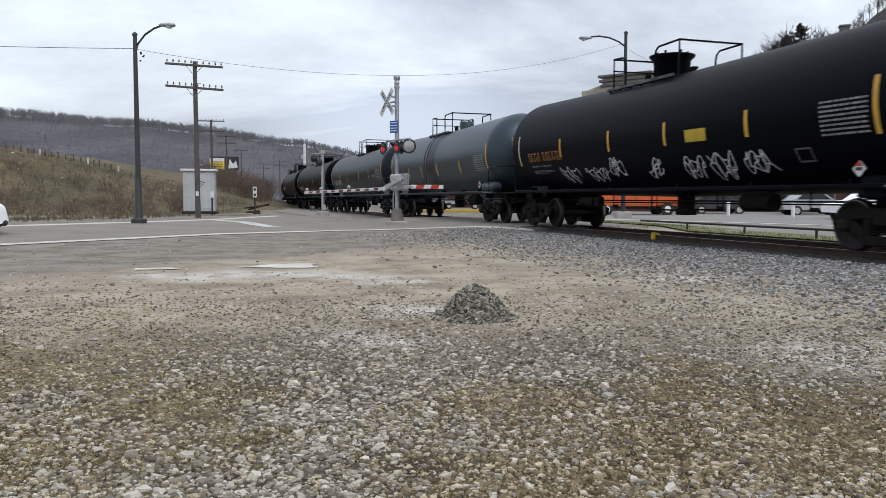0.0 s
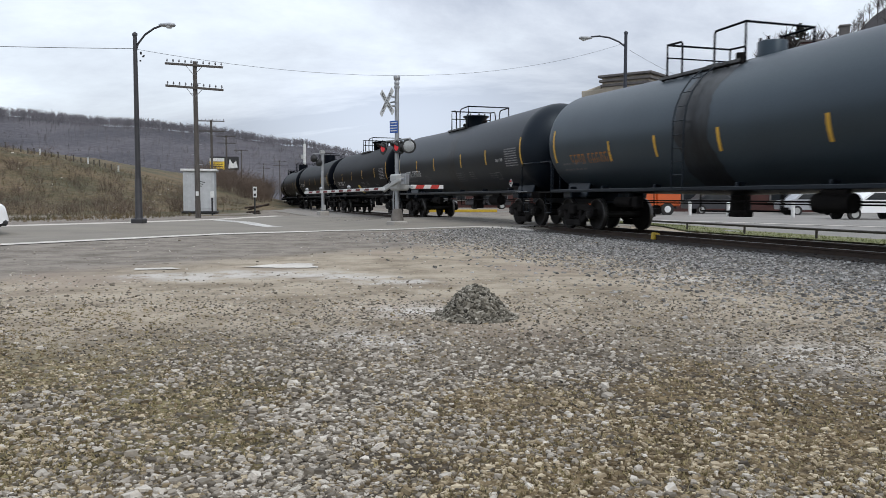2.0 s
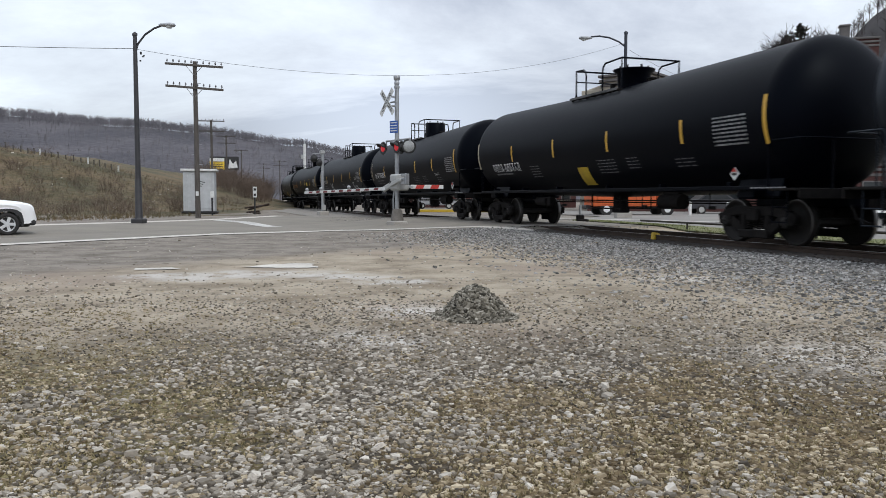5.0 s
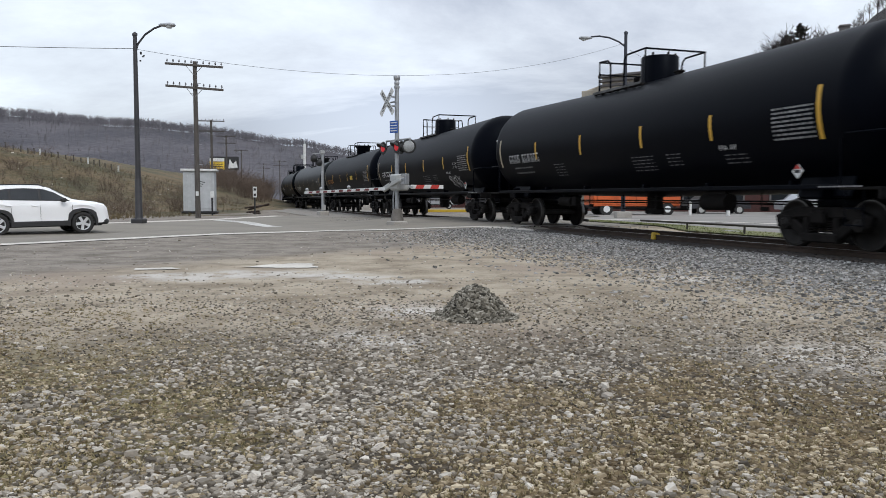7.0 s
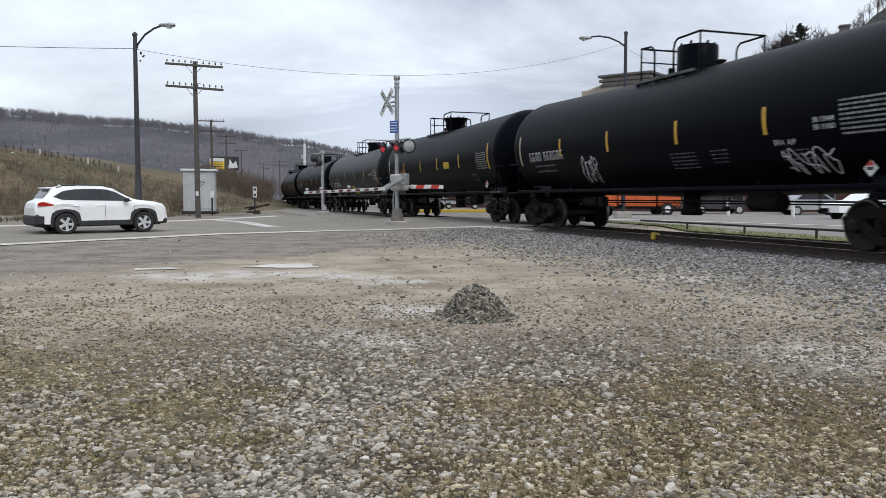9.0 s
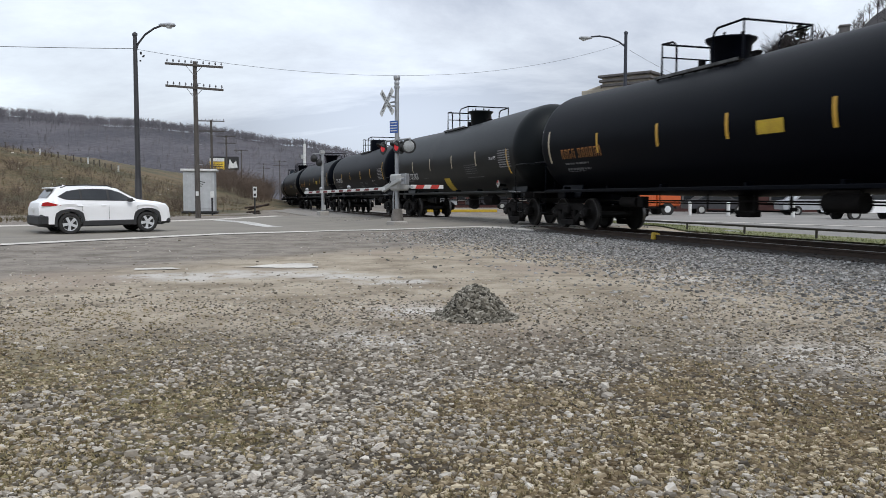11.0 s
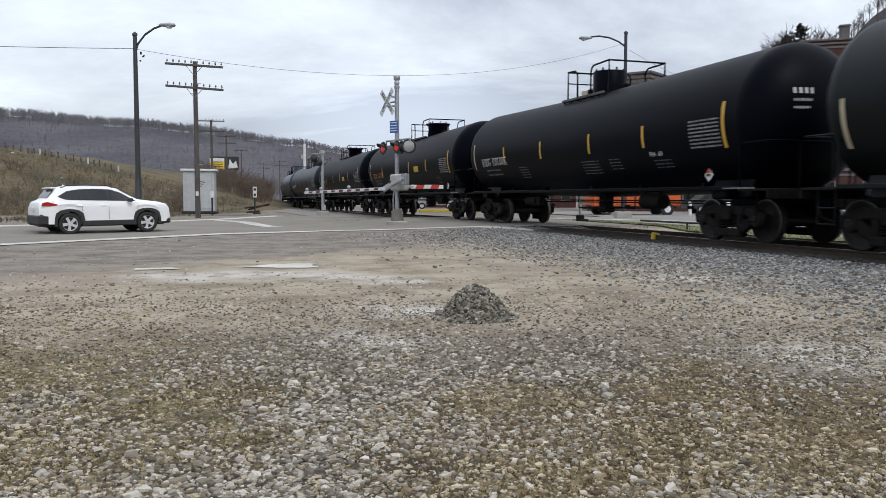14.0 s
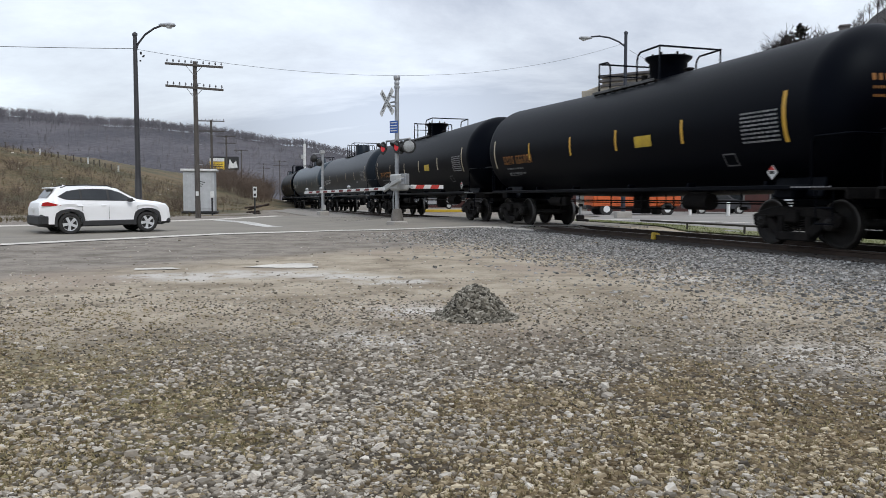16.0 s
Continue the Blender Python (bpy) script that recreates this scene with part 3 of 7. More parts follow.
def wheelset_mesh():
    sh = Shape()
    for s in (-1, 1):
        prof = [(s * 0.665, 0.16), (s * 0.69, 0.40), (s * 0.672, 0.41), (s * 0.672, 0.478), (s * 0.70, 0.482), (s * 0.712, 0.461), (s * 0.80, 0.452), (s * 0.805, 0.40), (s * 0.76, 0.38), (s * 0.735, 0.17), (s * 0.80, 0.14), (s * 0.80, 0.09)]
        sh.lathe(prof, 36, "y")
    sh.cyl((0, -0.86, 0), (0, 0.86, 0), 0.085, n=14)
    for s in (-1, 1):
        sh.lathe([(s * 0.88, 0.13), (s * 1.06, 0.13), (s * 1.08, 0.11), (s * 1.085, 0.0)], 18, "y")
        for k in range(3):
            a = 2.094 * k + 0.3
            sh.cyl((0.06 * math.cos(a), s * 1.08, 0.06 * math.sin(a)), (0.06 * math.cos(a), s * 1.105, 0.06 * math.sin(a)), 0.022, n=6)
    plain = len(sh.f)
    for s in (-1, 1):
        sh.lathe([(s * 0.714, 0.4625), (s * 0.80, 0.4545), (s * 0.806, 0.450), (s * 0.806, 0.432)], 36, "y", cap=False)
    me = sh.mesh("wheelset", [WHEEL, RIM])
    me.polygons.foreach_set("material_index", [0] * plain + [1] * (len(sh.f) - plain))
    return me


def side_frame(y):
    """A cast truck side: arched top, sloped legs, windows left open, bearing jaws at the ends."""
    sh = Shape()

    def bar(x0, z0, x1, z1, d, t=0.15):
        p, q = Vector((x0, y, z0)), Vector((x1, y, z1))
        w = q - p
        sh.box((p + q) / 2, (w.length, t, d), rot("Y", -math.degrees(math.atan2(w.z, w.x))), 0.025)

    bar(-0.62, 0.67, 0.62, 0.67, 0.20, 0.17)
    for s in (-1, 1):
        bar(s * 0.56, 0.67, s * 0.95, 0.58, 0.20, 0.17)
        bar(s * 0.84, 0.60, s * 1.14, 0.50, 0.20)
        bar(s * 0.80, 0.52, s * 0.34, 0.22, 0.20)
        bar(s * 0.36, 0.62, s * 0.36, 0.26, 0.16)
        sh.box((s * 0.89, y, 0.54), (0.40, 0.2, 0.17), None, 0.03)
        sh.box((s * 1.06, y, 0.47), (0.07, 0.18, 0.18), None, 0.02)
        sh.box((s * 0.72, y, 0.47), (0.07, 0.18, 0.18), None, 0.02)
    bar(-0.44, 0.20, 0.44, 0.20, 0.17, 0.24)
    return sh


def spring_group(y):
    sh = Shape()
    for dx in (-0.2, 0.0, 0.2):
        for k in range(5):
            z = 0.30 + k * 0.045
            sh.tube([(dx + 0.075 * math.cos(a), y + 0.06 * math.sin(a), z + 0.006 * a) for a in (6.283 * i / 10 for i in range(10))], 0.015, 6, True)
    return sh


WHEELSET_MESH = wheelset_mesh()
SIDE_FRAMES = [side_frame(y).mesh("side_frame", CAST) for y in (-0.98, 0.98)]
SPRINGS = [spring_group(y).mesh("spring_group", CAST) for y in (-0.98, 0.98)]
BOLSTER_MESH = Shape().box((0, 0, 0.58), (0.36, 2.3, 0.26), None, 0.04).box((0, 0, 0.74), (0.6, 0.6, 0.12), None, 0.03).box((0.55, 0, 0.40), (0.08, 1.5, 0.12), None, 0.02).box((-0.55, 0, 0.40), (0.08, 1.5, 0.12), None, 0.02).mesh("truck", CAST)
WHEELS = []


def add_truck(car, x):
    truck = part("truck", BOLSTER_MESH, None, car, "sooty cast-steel truck", Matrix.Translation((x, 0, 0)))
    for f, s in zip(SIDE_FRAMES, SPRINGS):
        part("side_frame", f, None, truck)
        part("spring_group", s, None, truck)
    for dx in (-0.89, 0.89):
        w = part("wheelset", WHEELSET_MESH, None, truck, "worn steel wheels on an axle", Matrix.Translation((dx, 0, 0.457)))
        w["dx"] = dx
        WHEELS.append(w)
    return truck


def ladder(sh, x, z0, z1, r, width=0.42):
    """A side ladder that follows the tank."""
    zs = [z0 + (z1 - z0) * i / 9 for i in range(10)]
    side = []
    for z in zs:
        t = math.asin(max(-1, min(1, (z - TANK_Z) / r))) if abs(z - TANK_Z) < r else 1.5
        yy = -(r + 0.12) * math.cos(t) if z > TANK_Z else -(r + 0.12)
        side.append((yy, TANK_Z + (r + 0.12) * math.sin(t) if z > TANK_Z else z))
    for dx in (-width / 2, width / 2):
        sh.tube([(x + dx, y, z) for y, z in side], 0.018, 6)
    for y, z in side[::1]:
        sh.cyl((x - width / 2, y, z), (x + width / 2, y, z), 0.012, n=6)


def make_car(spec):
    """One tank car with its trucks, sill, valves, ladders, top platform and markings."""
    rng = random.Random(spec["seed"])
    half, r = spec.get("half", 8.5), spec.get("r", TANK_R)
    paint = spec["paint"]
    frame_paint = SLATE if paint is GREY else paint
    cut = spec.get("cut", 0.0)
    car = thing("tank_car", Matrix.Identity(4), spec["label"], "tank car", "cars of the freight train")
    part("tank", tank_shape(half, r), paint, car)
    # stub sills, bolsters and couplers at both ends
    for s in (-1, 1):
        sill = Shape().box((s * (7.35 - cut), 0, 0.93), (3.0, 0.34, 0.36), None, 0.03).box((s * (6.9 - cut), 0, 1.02), (0.5, 2.6, 0.22), None, 0.04)
        for y in (-0.85, 0.85):
            sh_m = rot("X", 18 if y > 0 else -18)
            sill.box((s * (6.9 - cut), y, 1.30), (1.3, 0.10, 0.75), sh_m, 0.02)
        part("end_sill", sill, frame_paint, car)
        deck = Shape().box((s * (8.15 - cut), 0, 1.10), (0.85, 2.9, 0.05), None, 0.012).box((s * (8.56 - cut), 0, 1.02), (0.05, 2.9, 0.2), None, 0.012)
        part("end_platform", deck, CAST, car)
        rail = Shape().tube([(s * (7.72 - cut), -1.42, 1.1), (s * (7.72 - cut), -1.42, 1.95), (s * (7.80 - cut), -1.42, 2.05), (s * (8.5 - cut), -1.42, 2.05), (s * (8.58 - cut), -1.36, 2.05), (s * (8.58 - cut), 1.36, 2.05), (s * (8.5 - cut), 1.42, 2.05), (s * (7.80 - cut), 1.42, 2.05), (s * (7.72 - cut), 1.42, 1.95), (s * (7.72 - cut), 1.42, 1.1)], 0.02, 6)
        for y in (-0.7, 0.7):
            rail.cyl((s * (8.58 - cut), y, 1.1), (s * (8.58 - cut), y, 2.05), 0.018, n=6)
        part("end_railing", rail, frame_paint, car)
        cp = Shape().box((s * (8.55 - cut), 0, 0.85), (0.55, 0.20, 0.20), None, 0.03).box((s * (8.85 - cut), s * 0.05, 0.85), (0.22, 0.30, 0.28), None, 0.05).tube([(s * (8.6 - cut), -0.25, 0.80), (s * (8.75 - cut), -0.28, 0.55), (s * (8.93 - cut), -0.12, 0.45)], 0.03, 6)
        part("coupler", cp, CAST, car, "rusty knuckle coupler")
        for y in (-1.38, 1.38):
            steps = Shape()
            for dx in (-0.2, 0.2):
                steps.cyl((s * (8.0 - cut) + dx, y, 1.08), (s * (8.0 - cut) + dx, y, 0.45), 0.014, n=6)
            for z in (0.47, 0.76):
                steps.cyl((s * (8.0 - cut) - 0.2, y, z), (s * (8.0 - cut) + 0.2, y, z), 0.016, n=6)
            part("end_step", steps, frame_paint, car)
    # running board along the tank's foot
    run = Shape()
    for y in (-1.40, 1.40):
        run.box((0, y, 1.135), (15.4 - 2 * cut, 0.10, 0.09), None, 0.015)
        for x in (cut - 6.5, -4.0, -1.5, 1.5, 4.0, 6.5 - cut):
            run.box((x, y * 0.93, 1.20), (0.08, 0.22, 0.12), None, 0.015)
    part("running_board", run, frame_paint, car, "thin sill along the foot of the tank")
    # underside: brake gear, outlet, reservoir, rods
    under = Shape().cyl((-0.1, 0, 1.0), (-0.1, 0, 0.62), 0.22, n=16).box((-0.1, 0, 0.58), (0.5, 0.34, 0.16), None, 0.03)
    part("bottom_outlet", under, CAST, car, "black bottom outlet valve")
    under = Shape()
    for x in (-0.9, 0.7):
        under.cyl((x, -0.5, 1.02), (x, -0.5, 0.62), 0.022, n=6).cyl((x, 0.5, 1.02), (x, 0.5, 0.62), 0.022, n=6)
    under.cyl((-0.9, -0.5, 0.63), (0.7, -0.5, 0.63), 0.022, n=6)
    part("outlet_guard", under.cyl((-0.9, 0.5, 0.63), (0.7, 0.5, 0.63), 0.022, n=6), CAST, car)
    gear = Shape().cyl((2.7, -0.45, 0.84), (3.6, -0.45, 0.84), 0.19, n=18).box((3.15, -0.45, 1.03), (0.7, 0.12, 0.14), None, 0.02)
    part("brake_reservoir", gear, CAST, car)
    rods = Shape().cyl((-6.2, -0.35, 0.86), (6.2, -0.35, 0.86), 0.02, n=6).cyl((-5.6, 0.2, 0.80), (5.6, 0.2, 0.80), 0.018, n=6)
    for x in (-4.6, -3.1, 1.6, 4.5):
        rods.cyl((x, -0.35, 1.05), (x, -0.35, 0.66), 0.016, n=6).box((x + 0.1, -0.35, 0.7), (0.24, 0.05, 0.08), None, 0.01)
    part("brake_rod", rods, CAST, car)
    cyl = Shape().cyl((-4.5, -0.6, 0.82), (-3.7, -0.6, 0.82), 0.14, n=14).box((-3.5, -0.6, 0.82), (0.3, 0.2, 0.3), None, 0.03)
    part("brake_cylinder", cyl, CAST, car)
    if spec.get("end_tank"):
        part("air_tank", Shape().lathe([(6.35, 0.02), (6.38, 0.16), (6.45, 0.20), (7.5, 0.20), (7.57, 0.16), (7.6, 0.02)], 20, "x", (0, -1.25, 1.32)), paint, car)
        part("air_tank_strap", Shape().lathe([(6.7, 0.207), (6.74, 0.207)], 20, "x", (0, -1.25, 1.32), cap=False).lathe([(7.2, 0.207), (7.24, 0.207)], 20, "x", (0, -1.25, 1.32), cap=False), CAST, car)["kind"] = "stuff"
    # top platform with handrails and the valve housing
    top = TANK_Z + r
    xl, xr = spec.get("platform", (-2.1, 0.35))
    near, far = -0.66, 1.18
    plat = Shape()
    deck = top - 0.13
    for y, w in ((-0.62, 0.34), (0.72, 0.34)):
        for k in range(4):
            plat.box(((xl + xr) / 2, y - w / 2 + w * k / 3, deck), (xr - xl + 0.1, 0.045, 0.04), None, 0.006)
        for k in range(7):
            plat.box((xl + (xr - xl) * k / 6, y, deck - 0.03), (0.04, w + 0.04, 0.05), None, 0.006)
            plat.box((xl + (xr - xl) * k / 6, y * 1.06, deck - 0.16), (0.04, 0.05, 0.26), None, 0.006)
    part("walkway", plat, CAST, car, "open steel grating beside the valve housing")
    toe = Shape().box(((xl + xr) / 2, -0.84, deck + 0.01), (xr - xl + 0.1, 0.02, 0.07), None, 0.004)
    part("walkway_edge", toe, WALKEDGE, car, "pale worn edge of the grating")
    dx, dr, dh = spec.get("dome", (-0.3, 0.52, 0.62))
    prof = [(top - 0.12, dr * 1.02), (top + dh, dr), (top + dh + 0.02, dr * 0.97), (top + dh + 0.05, 0.0)]
    if spec.get("funnel"):
        prof = [(top - 0.12, dr * 0.92), (top + dh * 0.75, dr * 0.98), (top + dh * 0.92, dr * 1.2), (top + dh, dr * 1.22), (top + dh + 0.05, 0.0)]
    part("valve_housing", Shape().lathe(prof, 32, "z", (dx, 0, 0)), paint, car, "round valve housing on top")
    bolts = Shape()
    for k in range(6):
        a = 1.047 * k
        bolts.cyl((dx + dr * 0.8 * math.cos(a), dr * 0.8 * math.sin(a), top + dh), (dx + dr * 0.8 * math.cos(a), dr * 0.8 * math.sin(a), top + dh + 0.1), 0.03, n=6)
    if paint is not GREY:
        bolts.cyl((dx + 0.75, 0.1, top - 0.1), (dx + 0.75, 0.1, top + 0.14), 0.10, n=14).box((dx + 0.75, 0.1, top + 0.16), (0.28, 0.18, 0.06), None, 0.02)
    bolts.cyl((dx - 0.8, -0.2, top - 0.1), (dx - 0.8, -0.2, top + 0.2), 0.09, n=12)
    part("top_valve", bolts, CAST, car)["kind"] = "stuff"
    # a bow-shaped railing across each end of the platform, its hoops turned inwards
    rh = spec.get("rail_z", 4.78)

    def foot(x, y):
        return axis_z(x) + math.sqrt(r * r - y * y) - 0.02

    iron = BLACK
    for x, inward, reach in ((xl, 1, 0.62), (xr, -1, 1.05)):
        hr = Shape()
        hr.tube([(x, near, foot(x, near)), (x, near, rh), (x + 0.02 * inward, far, rh), (x + 0.02 * inward, far, foot(x, far))], 0.03, 7)
        for y in (near, far):
            e = x + inward * reach
            b = 0.16 if spec.get("round_rail", True) else 0.04
            hr.tube([(x, y, rh), (e - inward * b, y, rh - 0.02), (e - inward * b * 0.3, y, rh - 0.06 - b * 0.2), (e, y, rh - 0.06 - b), (e, y, foot(e, y))], 0.026, 7)
        part("handrail", hr, iron, car)
    part("middle_rail", Shape().tube([(xl, near, (rh + top) / 2 + 0.05), (xl, far, (rh + top) / 2 + 0.05)], 0.02, 6), iron, car)
    lad = Shape()
    ladder(lad, spec.get("ladder_x", xl + 0.3), 1.15, TANK_Z + r * 0.9, r)
    if not spec.get("ladder"):
        lad.v = [(x, -y, z) for x, y, z in lad.v]
    part("ladder", lad, frame_paint, car)
    # markings
    tape = spec.get("tape", YELLOW)
    for x, tall in spec.get("bars", ((-7.42, 1), (-4.5, 0), (-1.55, 0), (1.57, 0), (4.27, 0), (7.3, 1))):
        sh = Shape()
        z0, z1 = spec.get("tall_z", (1.98, 2.93)) if tall else spec.get("short_z", (2.15, 2.68))
        decal(sh, x - 0.05, x + 0.05, z0, z1, r)
        part("reflective_strip", sh, PALE if x < -7 else (YELLOW if tall and x > 0 and tape is PALE and spec["seed"] == 8 else tape), car)
    sh = Shape()
    h = spec.get("text_h", 0.27)
    letter_row(sh, spec.get("text_x", -6.65), spec.get("text_z", 2.08), h, (4, 6), r, rng)
    part("reporting_mark", sh, spec.get("ink", WHITE), car, "stencilled mark shown as plain bars")["kind"] = "stuff"
    sh = Shape()
    text_lines(sh, -6.4, -5.0, 1.95, 2, 0.16, 0.05, r, rng)
    for x0, x1, z1, rows in spec.get("notes", ((-3.4, -2.6, 1.95, 5), (1.0, 2.1, 1.95, 5), (2.5, 3.2, 1.95, 4), (4.55, 5.4, 1.84, 3))):
        text_lines(sh, x0, x1 - 0.15, z1, rows, 0.08, 0.024, r, rng)
    part("stencil_note", sh, DIMWHITE, car, "faded stencilled notes shown as plain bars")["kind"] = "stuff"
    sh = Shape()
    text_lines(sh, spec.get("panel_x", 6.12), spec.get("panel_x", 6.12) + 1.05, spec.get("panel_z", 2.62), 8, 0.080, 0.036, r, rng, 0.5)
    part("stencil_panel", sh, STENCIL, car, "white stencilled test panel")["kind"] = "stuff"
    qx, qz = spec.get("plac_x", 6.65), 1.43
    plac = Shape().slab([(qx, qz - 0.14), (qx + 0.14, qz), (qx, qz + 0.14), (qx - 0.14, qz)], 0.02, Matrix.Translation((0, -1.36, 0)))
    pl = part("placard", plac, WHITESIGN, car, "diamond placard, red above white")
    part("placard_band", Shape().slab([(qx, qz + 0.13), (qx + 0.085, qz + 0.045), (qx - 0.085, qz + 0.045)], 0.01, Matrix.Translation((0, -1.377, 0))), RED, pl)
    part("placard_digits", Shape().slab([(qx - 0.07, qz - 0.03), (qx + 0.07, qz - 0.03), (qx + 0.07, qz + 0.025), (qx - 0.07, qz + 0.025)], 0.01, Matrix.Translation((0, -1.377, 0))), BLACKSIGN, pl)
    part("placard_bracket", Shape().box((qx, -1.2, qz - 0.04), (0.1, 0.3, 0.1), None, 0.02), paint, pl)
    edge = Shape()
    for k in range(9):
        edge.box((7.3 - cut + 0.11 * k, -1.462, 1.135), (0.07, 0.006, 0.028), None, 0)
    part("sill_lettering", edge, STENCIL, car, "small white lettering on the sill shown as plain bars")["kind"] = "stuff"
    for x in (TRUCK - cut, cut - TRUCK):
        add_truck(car, x)
    if spec.get("label_panel"):
        lx, lz, lw, lh, sheared = spec["label_panel"]
        sh = decal(Shape(), lx, lx + lw, lz, lz + lh, r, shear=sheared)
        part("warning_panel", sh, YELLOWLABEL, car, "yellow painted panel")
    for x0, x1, stain in spec.get("bands", ()):
        part("spill_stain", spill_stain(x0, x1, r, rng), stain, car, "dark run of spilt load down the side")
    if spec.get("head_mark"):
        sh = Shape()
        for k, (n_, h_) in enumerate(((4, 0.12), (8, 0.05), (7, 0.05))):
            z0 = axis_z(half) + 0.40 - 0.15 * k
            for i in range(n_):
                y0 = -0.72 + i * h_ * 1.0
                y1 = y0 + h_ * 0.45
                q = [(half - DISH + DISH * math.sqrt(max(0.0, 1 - (y * y + (z - axis_z(half)) ** 2) / (r * r))) + 0.006, y, z) for y, z in ((y0, z0), (y1, z0), (y1, z0 + h_), (y0, z0 + h_))]
                sh.add(q, [(0, 1, 2, 3)])
        part("head_mark", sh, spec.get("ink", WHITE), car, "lettering on the tank's end shown as plain bars")["kind"] = "stuff"
    if spec.get("words"):
        wx, wz, size = spec["words"]
        part("inspection_words", curved_words("FRA  AIP", wx, wz, size, r), WHITE, car, "small white stencilled words")
    for k, words in enumerate(spec.get("more_words", ())):
        part("inspection_words", curved_words(words, 5.5, 2.28 - 0.13 * k, 0.13, r), WHITE, car, "small white stencilled number")["kind"] = "stuff"
    if spec.get("window_mark"):
        sh = Shape()
        for x0, x1, z0, z1 in ((5.15, 5.18, 1.60, 1.86), (5.52, 5.55, 1.60, 1.86), (5.15, 5.55, 1.60, 1.63), (5.15, 5.55, 1.83, 1.86)):
            decal(sh, x0, x1, z0, z1, r)
        part("card_frame", sh, DIMWHITE, car)
    for i, (x0, x1, z, h) in enumerate(spec.get("tags", ())):
        sh = scribble(Shape(), x0, x1, z, h, r, rng, 3 + int(2 * (x1 - x0)))
        part("spray_tag", sh, DIMWHITE if spec.get("dim_tags") else WHITE, car, "looping spray-painted scrawl")
    return car


B1 = "black railway tank car with yellow reflective strips"
UT = dict(panel_x=5.9, paint=BLACK, half=8.45, head_mark=True, ink=ORANGEPAINT, funnel=True, dome=(-0.85, 0.48, 0.58), platform=(-2.65, 0.42), round_rail=True, text_z=2.07, text_x=-6.5, label_panel=(1.95, 2.17, 0.74, 0.27, 0.0), window_mark=True, notes=((-6.4, -5.2, 1.8, 2),), bars=((-7.28, 1), (-4.33, 0), (-1.48, 0), (1.06, 0), (3.92, 0), (7.12, 1)))
GA = dict(paint=BLACK, head_mark=True, words=(4.45, 1.93, 0.15), dome=(0.0, 0.49, 0.62), platform=(-2.05, 0.34), rail_z=4.83)
